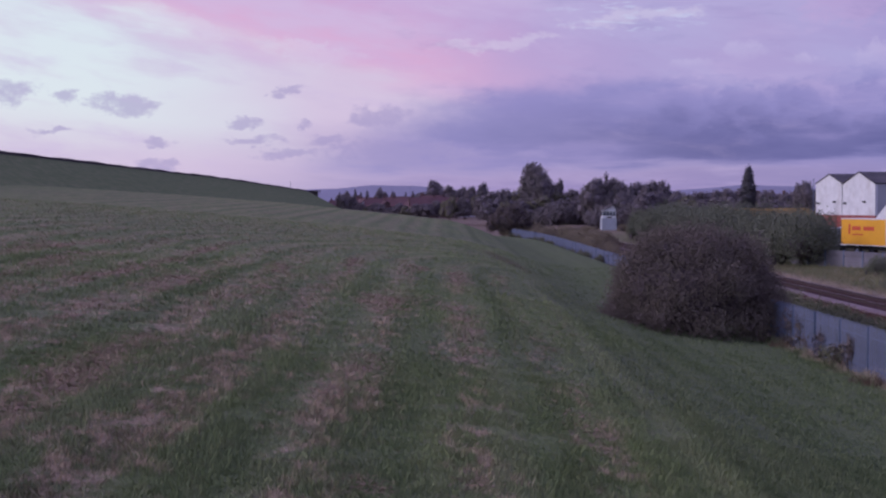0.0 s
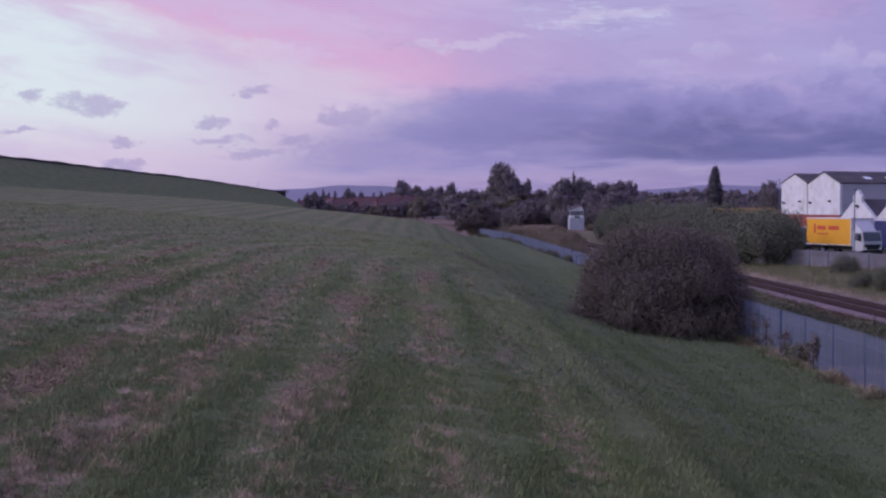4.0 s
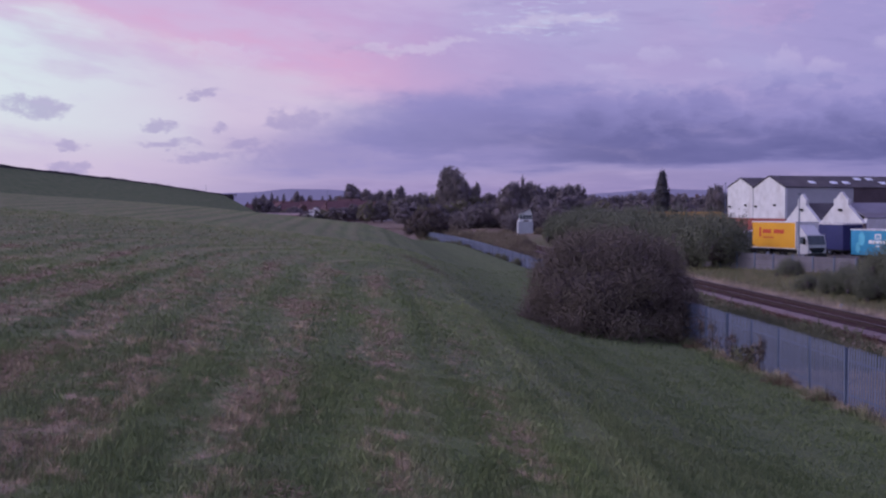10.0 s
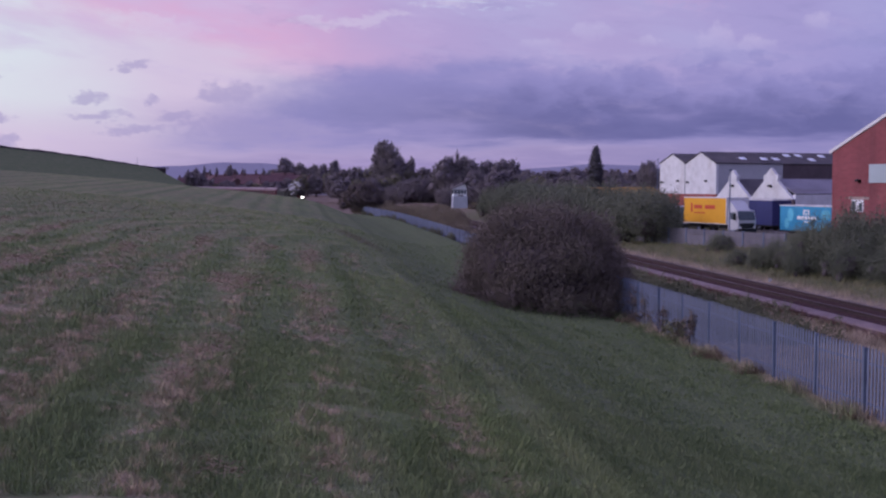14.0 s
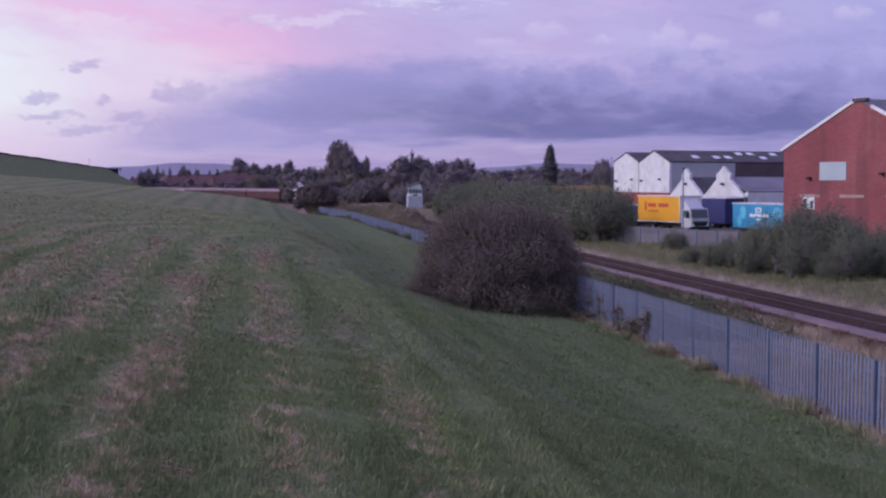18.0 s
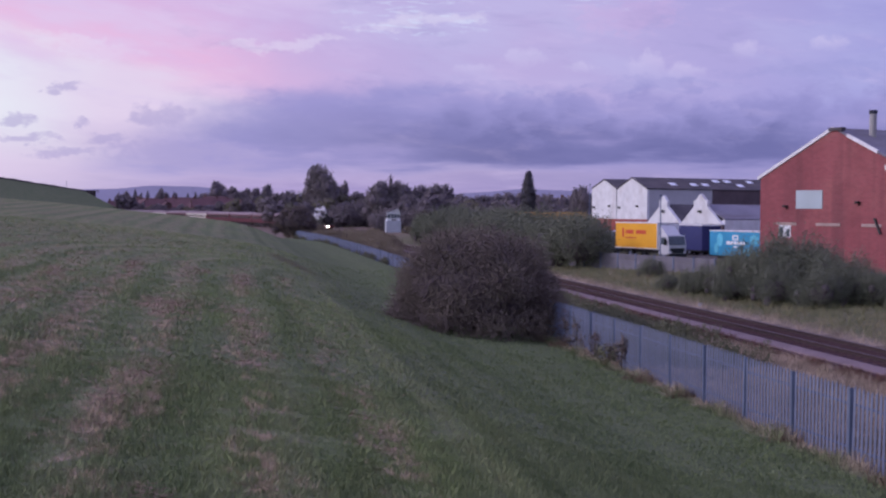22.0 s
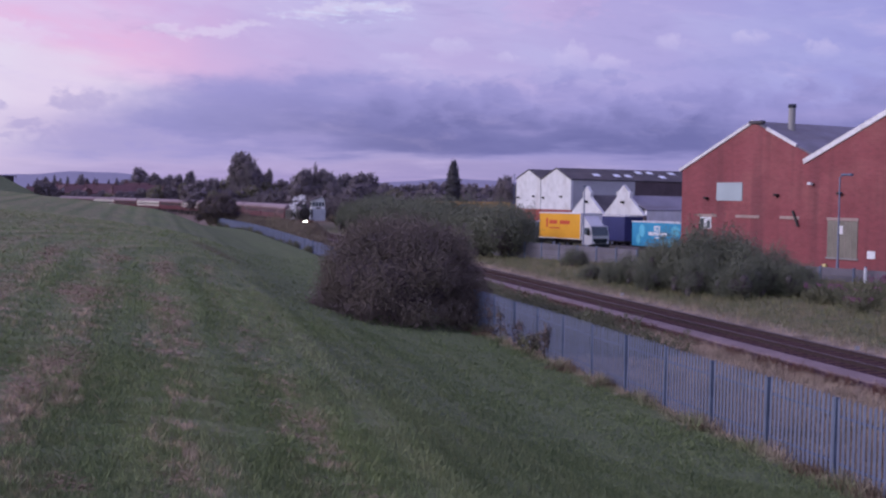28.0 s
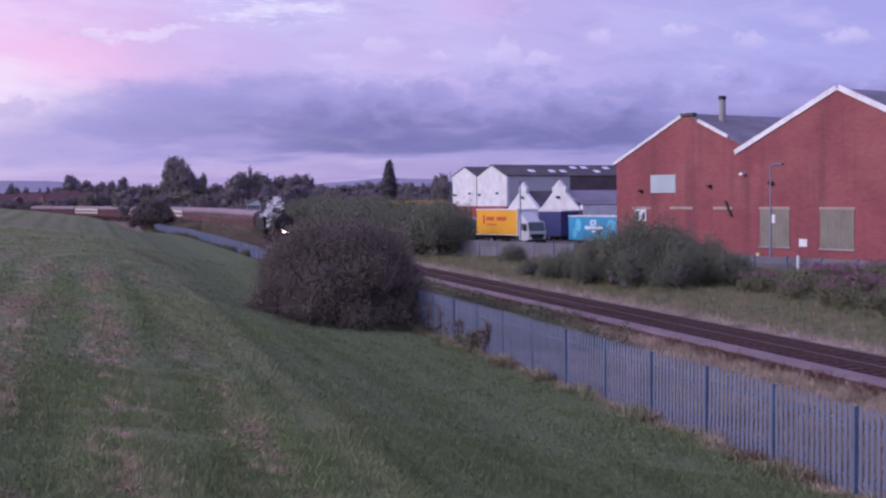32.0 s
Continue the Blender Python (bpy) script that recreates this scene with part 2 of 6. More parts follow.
def material(name, base, rough=0.8, metal=0.0, vary=0.25, scale=3.0, fine=40.0, bump=0.0, second=None, spec=0.3):
    """A surface with two scales of variation. second: a colour of stains and wear."""
    m = bpy.data.materials.new(name)
    m.use_nodes = True
    nt = m.node_tree
    b = nt.nodes["Principled BSDF"]
    b.inputs["Roughness"].default_value, b.inputs["Metallic"].default_value = rough, metal
    b.inputs["Specular IOR Level"].default_value = spec
    t = nt.nodes.new("ShaderNodeTexCoord")
    n1, n2 = nt.nodes.new("ShaderNodeTexNoise"), nt.nodes.new("ShaderNodeTexNoise")
    for n, s, d in ((n1, scale, 4.0), (n2, fine, 2.0)):
        n.inputs["Scale"].default_value, n.inputs["Detail"].default_value = s, d
        nt.links.new(t.outputs["Object"], n.inputs["Vector"])
    info = nt.nodes.new("ShaderNodeObjectInfo")
    add = nt.nodes.new("ShaderNodeMath")
    add.operation = "MULTIPLY_ADD"
    nt.links.new(n2.outputs[0], add.inputs[0])
    add.inputs[1].default_value = 0.5
    nt.links.new(n1.outputs[0], add.inputs[2])
    ran = nt.nodes.new("ShaderNodeMath")
    ran.operation = "MULTIPLY_ADD"
    nt.links.new(info.outputs["Random"], ran.inputs[0])
    ran.inputs[1].default_value = 0.18
    nt.links.new(add.outputs[0], ran.inputs[2])
    mr = nt.nodes.new("ShaderNodeMapRange")
    nt.links.new(ran.outputs[0], mr.inputs[0])
    mr.inputs[1].default_value, mr.inputs[2].default_value = 0.55, 1.1
    mix = nt.nodes.new("ShaderNodeMix")
    mix.data_type = "RGBA"
    nt.links.new(mr.outputs[0], mix.inputs[0])
    dark = second or tuple(c * (1 - vary) for c in base)
    mix.inputs[6].default_value = (*dark, 1)
    mix.inputs[7].default_value = (*(min(1, c * (1 + vary * 0.6)) for c in base), 1)
    nt.links.new(mix.outputs[2], b.inputs["Base Color"])
    if bump:
        bp = nt.nodes.new("ShaderNodeBump")
        bp.inputs["Strength"].default_value, bp.inputs["Distance"].default_value = bump, 0.05
        nt.links.new(n2.outputs[0], bp.inputs["Height"])
        nt.links.new(bp.outputs[0], b.inputs["Normal"])
    return m


def leaf_material(name, base, tip):
    m = bpy.data.materials.new(name)
    m.use_nodes = True
    nt = m.node_tree
    b = nt.nodes["Principled BSDF"]
    b.inputs["Roughness"].default_value = 0.75
    b.inputs["Specular IOR Level"].default_value = 0.15
    g, info, t = nt.nodes.new("ShaderNodeNewGeometry"), nt.nodes.new("ShaderNodeObjectInfo"), nt.nodes.new("ShaderNodeTexCoord")
    n = nt.nodes.new("ShaderNodeTexNoise")
    n.inputs["Scale"].default_value = 0.9
    nt.links.new(t.outputs["Object"], n.inputs["Vector"])
    a = nt.nodes.new("ShaderNodeMath")
    a.operation = "MULTIPLY_ADD"
    nt.links.new(g.outputs["Random Per Island"], a.inputs[0])
    a.inputs[1].default_value = 0.5
    nt.links.new(n.outputs[0], a.inputs[2])
    a2 = nt.nodes.new("ShaderNodeMath")
    a2.operation = "MULTIPLY_ADD"
    nt.links.new(info.outputs["Random"], a2.inputs[0])
    a2.inputs[1].default_value = 0.3
    nt.links.new(a.outputs[0], a2.inputs[2])
    mr = nt.nodes.new("ShaderNodeMapRange")
    nt.links.new(a2.outputs[0], mr.inputs[0])
    mr.inputs[1].default_value, mr.inputs[2].default_value = 0.4, 1.2
    mix = nt.nodes.new("ShaderNodeMix")
    mix.data_type = "RGBA"
    nt.links.new(mr.outputs[0], mix.inputs[0])
    mix.inputs[6].default_value, mix.inputs[7].default_value = (*base, 1), (*tip, 1)
    nt.links.new(mix.outputs[2], b.inputs["Base Color"])
    return m


def streaked(m, colour, lo, hi, amount, size=(0.9, 0.9, 0.09)):
    """Runs of dirt down a wall, laid over a material's colour."""
    nt = m.node_tree
    b = nt.nodes["Principled BSDF"]
    old = b.inputs["Base Color"].links[0].from_socket
    t, mp, n = nt.nodes.new("ShaderNodeTexCoord"), nt.nodes.new("ShaderNodeMapping"), nt.nodes.new("ShaderNodeTexNoise")
    mp.inputs["Scale"].default_value = size
    nt.links.new(t.outputs["Object"], mp.inputs[0])
    nt.links.new(mp.outputs[0], n.inputs["Vector"])
    n.inputs["Scale"].default_value, n.inputs["Detail"].default_value, n.inputs["Roughness"].default_value = 1.0, 6.0, 0.6
    r = nt.nodes.new("ShaderNodeMapRange")
    r.inputs[1].default_value, r.inputs[2].default_value, r.inputs[4].default_value = lo, hi, amount
    nt.links.new(n.outputs[0], r.inputs[0])
    mix = nt.nodes.new("ShaderNodeMix")
    mix.data_type = "RGBA"
    nt.links.new(r.outputs[0], mix.inputs[0])
    nt.links.new(old, mix.inputs[6])
    mix.inputs[7].default_value = (*colour, 1)
    nt.links.new(mix.outputs[2], b.inputs["Base Color"])
    return m


def brick_material():
    m = material("red_brick", (0.282, 0.077, 0.088), 0.85, scale=0.3, fine=7.0, vary=0.22, bump=0.25)
    nt = m.node_tree
    b = nt.nodes["Principled BSDF"]
    streaked(m, (0.36, 0.135, 0.125), 0.50, 0.72, 0.55, (0.16, 0.16, 0.22))
    old = b.inputs["Base Color"].links[0].from_socket
    t, mp, n = nt.nodes.new("ShaderNodeTexCoord"), nt.nodes.new("ShaderNodeMapping"), nt.nodes.new("ShaderNodeTexNoise")
    mp.inputs["Scale"].default_value = (0.75, 0.75, 0.05)
    nt.links.new(t.outputs["Object"], mp.inputs[0])
    nt.links.new(mp.outputs[0], n.inputs["Vector"])
    n.inputs["Scale"].default_value, n.inputs["Detail"].default_value = 1.0, 5.0
    r = nt.nodes.new("ShaderNodeMapRange")
    r.inputs[1].default_value, r.inputs[2].default_value, r.inputs[4].default_value = 0.53, 0.72, 0.65
    nt.links.new(n.outputs[0], r.inputs[0])
    mix = nt.nodes.new("ShaderNodeMix")
    mix.data_type = "RGBA"
    nt.links.new(r.outputs[0], mix.inputs[0])
    nt.links.new(old, mix.inputs[6])
    mix.inputs[7].default_value = (0.13, 0.045, 0.055, 1)
    bt = nt.nodes.new("ShaderNodeTexBrick")
    mb = nt.nodes.new("ShaderNodeMapping")
    mb.inputs["Rotation"].default_value = (radians(90), 0, 0)
    nt.links.new(t.outputs["Object"], mb.inputs[0])
    nt.links.new(mb.outputs[0], bt.inputs["Vector"])
    bt.inputs["Scale"].default_value, bt.inputs["Brick Width"].default_value, bt.inputs["Row Height"].default_value = 1.0, 0.45, 0.15
    bt.inputs["Mortar Size"].default_value = 0.02
    bt.inputs["Color1"].default_value, bt.inputs["Color2"].default_value, bt.inputs["Mortar"].default_value = (1, 1, 1, 1), (0.78, 0.75, 0.78, 1), (0.85, 1.2, 1.2, 1)
    mul = nt.nodes.new("ShaderNodeMix")
    mul.data_type, mul.blend_type = "RGBA", "MULTIPLY"
    mul.inputs[0].default_value = 0.8
    nt.links.new(mix.outputs[2], mul.inputs[6])
    nt.links.new(bt.outputs["Color"], mul.inputs[7])
    nt.links.new(mul.outputs[2], b.inputs["Base Color"])
    return m


M_BRICK = brick_material()
M_WHITE = streaked(material("white_render", (0.65, 0.65, 0.68), 0.7, scale=0.9, fine=6.0, vary=0.18), (0.36, 0.31, 0.28), 0.52, 0.76, 0.5, (0.7, 0.7, 0.4))
M_GREYROOF = streaked(material("grey_sheet_roof", (0.19, 0.18, 0.225), 0.7, scale=0.4, fine=5.0, vary=0.3), (0.10, 0.085, 0.09), 0.46, 0.70, 0.6, (0.5, 0.12, 0.5))
M_DARKROOF = streaked(material("dark_sheet_roof", (0.085, 0.075, 0.085), 0.75, scale=0.4, fine=5.0, vary=0.35), (0.15, 0.12, 0.12), 0.50, 0.72, 0.6, (0.6, 0.2, 0.6))
M_DARKWALL = material("dark_cladding", (0.10, 0.075, 0.085), 0.8, scale=0.4, fine=4.0, vary=0.3)
M_GREYWALL = material("pale_grey_cladding", (0.42, 0.42, 0.46), 0.7, scale=0.4, fine=5.0, vary=0.15)
M_BARGE = streaked(material("white_bargeboard", (0.70, 0.69, 0.72), 0.6, scale=0.8, fine=7.0, vary=0.2), (0.34, 0.28, 0.27), 0.52, 0.70, 0.7, (1.2, 1.2, 1.2))
M_CONCRETE = material("concrete", (0.30, 0.29, 0.29), 0.9, scale=0.8, fine=14.0, vary=0.25, bump=0.2)
M_GALV = material("galvanised_steel", (0.18, 0.205, 0.30), 0.5, metal=0.2, scale=1.5, fine=20.0, vary=0.2)
M_GALVPOST = material("galvanised_post", (0.125, 0.155, 0.235), 0.55, metal=0.2, scale=1.5, fine=20.0, vary=0.25)
M_RUST = material("rusty_rail", (0.05, 0.032, 0.033), 0.8, metal=0.1, scale=3.0, fine=30.0, vary=0.3)
M_RAILTOP = material("polished_rail_head", (0.17, 0.14, 0.15), 0.45, metal=0.6, scale=3.0, fine=30.0, vary=0.2)
M_SLEEPER = material("timber_sleeper", (0.105, 0.064, 0.056), 0.9, scale=3.0, fine=25.0, vary=0.4, bump=0.3, spec=0.05)
M_BALLAST = material("stained_ballast", (0.055, 0.032, 0.045), 0.95, scale=0.7, fine=18.0, vary=0.4, bump=0.9, spec=0.02)
M_SHOULDER = material("grey_ballast_shoulder", (0.070, 0.058, 0.078), 0.95, scale=0.7, fine=18.0, vary=0.4, bump=0.9, spec=0.02)
M_DOCK = leaf_material("dead_dock", (0.085, 0.042, 0.038), (0.150, 0.080, 0.062))
M_STALK = leaf_material("dead_stalks", (0.100, 0.072, 0.054), (0.195, 0.138, 0.100))
M_CESS = material("pale_stone_path", (0.185, 0.138, 0.146), 0.95, scale=1.0, fine=14.0, vary=0.3, bump=0.6)
M_BARK = material("bark", (0.07, 0.055, 0.05), 0.95, scale=3.0, fine=20.0, vary=0.4, bump=0.5)
M_LEAF_BUSH = leaf_material("bush_leaves", (0.128, 0.096, 0.108), (0.164, 0.138, 0.114))
M_LEAF_SHRUB = leaf_material("willow_leaves", (0.098, 0.108, 0.084), (0.176, 0.184, 0.132))
# far trees: distance haze is mixed into the leaf colour, pale and purplish
M_LEAF_TREE = leaf_material("haze_tinted_leaves", (0.162, 0.136, 0.156), (0.192, 0.168, 0.174))
M_LEAF_LIGHT = leaf_material("pale_leaves", (0.125, 0.120, 0.080), (0.23, 0.215, 0.140))
M_LEAF_SCRUB = leaf_material("scrub_leaves", (0.160, 0.122, 0.110), (0.250, 0.215, 0.145))
M_LEAF_CYP = leaf_material("conifer_needles", (0.085, 0.076, 0.092), (0.120, 0.110, 0.120))
M_LEAF_CYPRESS = leaf_material("cypress_needles", (0.042, 0.040, 0.050), (0.066, 0.062, 0.070))
# lifted by the same painted haze as the far leaves
M_CORE_TREE = material("haze_tinted_branches", (0.150, 0.126, 0.150), 1.0, scale=2.0, fine=10.0, vary=0.3)
M_CORE = material("inner_twigs", (0.100, 0.080, 0.096), 1.0, scale=2.0, fine=10.0, vary=0.4)

# ---- building helpers ----


def part(name, bm, mat, parent=None, label=""):
    """One mesh object from a bmesh (or a ready mesh) under a thing or a part."""
    if isinstance(bm, bpy.types.Mesh):
        me = bm
    else:
        me = bpy.data.meshes.new(name)
        bm.to_mesh(me)
        bm.free()
    if mat and not me.materials:
        for mm in (mat if isinstance(mat, (list, tuple)) else [mat]):
            me.materials.append(mm)
    ob = new(name, me)
    if parent:
        ob.parent = parent
    return tagged(ob, label)


def thing(name, m, label, category, group="", kind=""):
    ob = new(name)
    ob.matrix_basis = m
    ob.empty_display_size = 0.3
    return tagged(ob, label, category, group, kind)


def box(bm, x0, x1, y0, y1, z0, z1, bevel=0.0):
    r = bmesh.ops.create_cube(bm, size=1.0)
    for v in r["verts"]:
        v.co = Vector((x0 + (v.co.x + 0.5) * (x1 - x0), y0 + (v.co.y + 0.5) * (y1 - y0), z0 + (v.co.z + 0.5) * (z1 - z0)))
    if bevel:
        es = {e for v in r["verts"] for e in v.link_edges}
        bmesh.ops.bevel(bm, geom=list(es), offset=bevel, segments=1, affect="EDGES")
    return bm


def boxm(*a, **k):
    return box(bmesh.new(), *a, **k)


def rod(bm, p, q, r0, r1=None, seg=8):
    p, q = Vector(p), Vector(q)
    r = bmesh.ops.create_cone(bm, cap_ends=True, segments=seg, radius1=r0, radius2=r0 if r1 is None else r1, depth=(q - p).length)
    turn = (q - p).to_track_quat("Z", "Y").to_matrix().to_4x4()
    bmesh.ops.transform(bm, matrix=Matrix.Translation((p + q) / 2) @ turn, verts=r["verts"])
    return bm


def prism(bm, outline, y0, y1):
    """A solid from an outline in x, z, reaching from y0 to y1."""
    a = [bm.verts.new((x, y0, z)) for x, z in outline]
    b = [bm.verts.new((x, y1, z)) for x, z in outline]
    bm.faces.new(a)
    bm.faces.new(b[::-1])
    n = len(a)
    for i in range(n):
        bm.faces.new((a[i], b[i], b[(i + 1) % n], a[(i + 1) % n]))
    bmesh.ops.recalc_face_normals(bm, faces=bm.faces)
    return bm


def mesh_of(name, verts, faces):
    me = bpy.data.meshes.new(name)
    me.from_pydata(verts, [], faces)
    me.update()
    return me


def quads_mesh(name, v):
    """A mesh of loose quads from an array of n x 4 x 3."""
    n = len(v)
    me = bpy.data.meshes.new(name)
    me.vertices.add(n * 4)
    me.vertices.foreach_set("co", v.reshape(-1).astype(np.float32))
    me.loops.add(n * 4)
    me.loops.foreach_set("vertex_index", np.arange(n * 4, dtype=np.int32))
    me.polygons.add(n)
    me.polygons.foreach_set("loop_start", np.arange(0, n * 4, 4, dtype=np.int32))
    me.update(calc_edges=True)
    return me


def smooth(v, lo, hi):
    t = np.clip((np.asarray(v, float) - lo) / (hi - lo), 0, 1)
    return t * t * (3 - 2 * t)


# ---- the lie of the land ----
TRACK_X, BEND_Y, BEND_R = 24.4, 215.0, 475.0
BEND_END = 0.33  # radians of bend; straight again beyond


def track_at(s):
    """Place and heading of the line s metres along it from y = 0: straight, then a bend to the left."""
    if s <= BEND_Y:
        return TRACK_X, s, 0.0
    a = min((s - BEND_Y) / BEND_R, BEND_END)
    rest = max(0.0, s - BEND_Y - BEND_R * BEND_END)
    if rest > 0.001:
        x, y, _ = track_at(BEND_Y + BEND_R * BEND_END)
        return x - rest * math.sin(a), y + rest * math.cos(a), a
    return TRACK_X - BEND_R * (1 - math.cos(a)), BEND_Y + BEND_R * math.sin(a), a


def fence_x(y):
    d = np.clip(np.asarray(y, float) - 150, 0, 150)
    return 14.1 - d * d / 1400 - np.clip(np.asarray(y, float) - 300, 0, None) * 0.214


PROFILE_U = [-400, -150, -104, -78, -58, -43, -33, -28, -24, -19, -14, -10, -7.5, -5, -2, -0.9, 0, 3, 7, 13, 20, 30, 60, 400]
PROFILE_Z = [9.0, 8.6, 7.8, 6.9, 6.1, 5.1, 4.3, 3.8, 3.4, 2.9, 2.3, 1.68, 0.98, 0.46, 0.17, 0.07, 0.0, -0.05, 0.0, 0.1, 0.45, 0.9, 0.95, 1.0]

CREST_Z = [0, 0, 0, 0, 0, 0, 0, 0, 0, 0, 0, 0.12, 0.42, 0.76, 0.98, 1.0, 0, 0, 0, 0, 0, 0, 0, 0]


def field_height(x, y):
    x, y = np.asarray(x, float), np.asarray(y, float)
    u = x - fence_x(y)
    z = np.interp(u, PROFILE_U, PROFILE_Z)
    # farther on the meadow ends in a crest just before the fence
    crest = np.interp(u, PROFILE_U, CREST_Z)
    z = z + crest * smooth(y, 62, 100)
    z = z + 0.011 * np.clip(y, -40, 150) * smooth(u, -4, -14)
    return np.where(u < 0, z * (1 - smooth(y, 150, 260) * 0.92), z)


def bank_height(x, y):
    x, y = np.asarray(x, float), np.asarray(y, float)
    crest = -60 + smooth(y, 280, 480) * 10.0
    steep = 1 / (2.4 - smooth(y, 300, 470) * 0.5)
    z = 12.75 - np.clip(x - crest, 0, None) * steep - np.clip(crest - 6 - x, 0, None) * steep - smooth(y, 300, 480) * 2.1
    return z - smooth(y, 70, 20) * 6 - np.clip(y - 482, 0, None) / 1.4


def land(x, y):
    """Height of the ground."""
    z, ridge = field_height(x, y), bank_height(x, y)
    z = np.maximum(z, np.where(ridge > 0, ridge, -9))
    far = smooth(np.hypot(x, y), 450, 900)
    return z * (1 - far) + 0.3 * far


def spread(lo, a, b, hi, step, grow):
    """Grid lines: even between a and b, ever wider outside."""
    mid = list(np.arange(a, b + step / 2, step))
    out, d, v = [], step, b
    while v < hi:
        d *= grow
        v += d
        out.append(v)
    left, d, v = [], step, a
    while v > lo:
        d *= grow
        v -= d
        left.append(v)
    return np.array(left[::-1] + mid + out)


def build_ground():
    xs = spread(-4200, -42, 44, 4200, 0.7, 1.055)
    ys = spread(-700, 10, 90, 4600, 0.7, 1.04)
    X, Y = np.meshgrid(xs, ys)
    Z = land(X, Y)
    rng = np.random.default_rng(3)
    Z = Z + rng.normal(0, 0.018, Z.shape) * (np.hypot(X, Y) < 200)
    nx, ny = len(xs), len(ys)
    verts = np.stack([X, Y, Z], -1).reshape(-1, 3)
    i = (np.arange(ny - 1)[:, None] * nx + np.arange(nx - 1)[None]).reshape(-1)
    faces = np.stack([i, i + 1, i + nx + 1, i + nx], -1)
    me = mesh_of("ground", verts.tolist(), faces.tolist())
    me.shade_smooth()
    steep = (bank_height(X, Y) - field_height(X, Y)).reshape(-1)
    at = me.attributes.new("bank", "FLOAT", "POINT")
    at.data.foreach_set("value", smooth(steep, -1.6, 0.8).astype(np.float32))
    u = (X - fence_x(Y)).reshape(-1)
    at = me.attributes.new("across", "FLOAT", "POINT")
    at.data.foreach_set("value", u.astype(np.float32))
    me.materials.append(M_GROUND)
    return tagged(new("ground", me), "mown meadow with dry hay, rough dry grass along the railway", "ground", kind="structure")


def ground_material(name, blades=False):
    m = bpy.data.materials.new(name)
    m.use_nodes = True
    nt, N = m.node_tree, m.node_tree.nodes
    b = N["Principled BSDF"]
    b.inputs["Roughness"].default_value, b.inputs["Specular IOR Level"].default_value = 0.95, 0.1
    t, at = N.new("ShaderNodeTexCoord"), N.new("ShaderNodeAttribute")
    at.attribute_name = "across"
    L = nt.links.new

    def noise_of(scale, detail=4.0, rough=0.55, vec=None):
        n = N.new("ShaderNodeTexNoise")
        n.inputs["Scale"].default_value, n.inputs["Detail"].default_value, n.inputs["Roughness"].default_value = scale, detail, rough
        L(vec or t.outputs["Object"], n.inputs["Vector"])
        return n.outputs[0]

    def math_of(op, a, c, d=None):
        n = N.new("ShaderNodeMath")
        n.operation = op
        for k, v in enumerate((a, c, d)):
            if v is None:
                continue
            if isinstance(v, (int, float)):
                n.inputs[k].default_value = v
            else:
                L(v, n.inputs[k])
        return n.outputs[0]

    def range_of(v, lo, hi):
        n = N.new("ShaderNodeMapRange")
        n.interpolation_type = "SMOOTHSTEP"
        L(v, n.inputs[0])
        n.inputs[1].default_value, n.inputs[2].default_value = lo, hi
        return n.outputs[0]

    def mix_of(f, a, c):
        n = N.new("ShaderNodeMix")
        n.data_type = "RGBA"
        L(f, n.inputs[0])
        for s, v in ((n.inputs[6], a), (n.inputs[7], c)):
            if isinstance(v, tuple):
                s.default_value = (*v, 1)
            else:
                L(v, s)
        return n.outputs[2]

    u = at.outputs["Fac"]
    sep = N.new("ShaderNodeSeparateXYZ")
    L(t.outputs["Object"], sep.inputs[0])

    def along(ku, ky, k0=0.0):
        c = N.new("ShaderNodeCombineXYZ")
        L(math_of("MULTIPLY", u, ku), c.inputs[0])
        L(math_of("MULTIPLY", sep.outputs[1], ky), c.inputs[1])
        c.inputs[2].default_value = k0
        return c.outputs[0]

    big, mid, fine = noise_of(0.07), noise_of(0.8, 5.0, 0.62), noise_of(7.0, 4.0, 0.7)
    lines = noise_of(1.0, 4.0, 0.6, along(1.5, 0.10))
    patch = noise_of(1.0, 4.0, 0.6, along(0.9, 0.22, 5.0))
    clod = noise_of(1.0, 5.0, 0.65, along(2.6, 1.3, 9.0))
    green = mix_of(range_of(fine, 0.30, 0.72), (0.079, 0.104, 0.053), (0.170, 0.191, 0.108))
    green = mix_of(math_of("MULTIPLY", range_of(big, 0.40, 0.62), 0.7), green, mix_of(range_of(mid, 0.35, 0.65), (0.102, 0.136, 0.052), (0.158, 0.194, 0.086)))
    green = mix_of(math_of("MULTIPLY", range_of(lines, 0.40, 0.66), 0.45), green, (0.166, 0.190, 0.092))
    green = mix_of(math_of("MULTIPLY", range_of(lines, 0.46, 0.28), 0.4), green, (0.066, 0.080, 0.040))
    # mown lanes run along the slope and swing to the right over the brow
    past = math_of("MAXIMUM", math_of("SUBTRACT", sep.outputs[1], 58.0), 0.0)
    wave = math_of("SUBTRACT", u, math_of("MINIMUM", math_of("MULTIPLY", math_of("MULTIPLY", past, past), 0.02), 30.0))
    wave = math_of("MULTIPLY_ADD", math_of("SUBTRACT", noise_of(0.09, 2.0), 0.5), 1.1, wave)

    def lane(centre, period):
        return math_of("COSINE", math_of("MULTIPLY", math_of("SUBTRACT", wave, centre), 6.2832 / period), 0.0)

    hay_lane = lane(-13.65, 2.05)
    # lush lanes between the rows of hay
    lush = math_of("MULTIPLY", range_of(math_of("MULTIPLY_ADD", mid, -1.2, hay_lane), -0.9, -1.5), range_of(u, -9.0, -12.0))
    green = mix_of(math_of("MULTIPLY", lush, 0.42), green, (0.092, 0.122, 0.056))
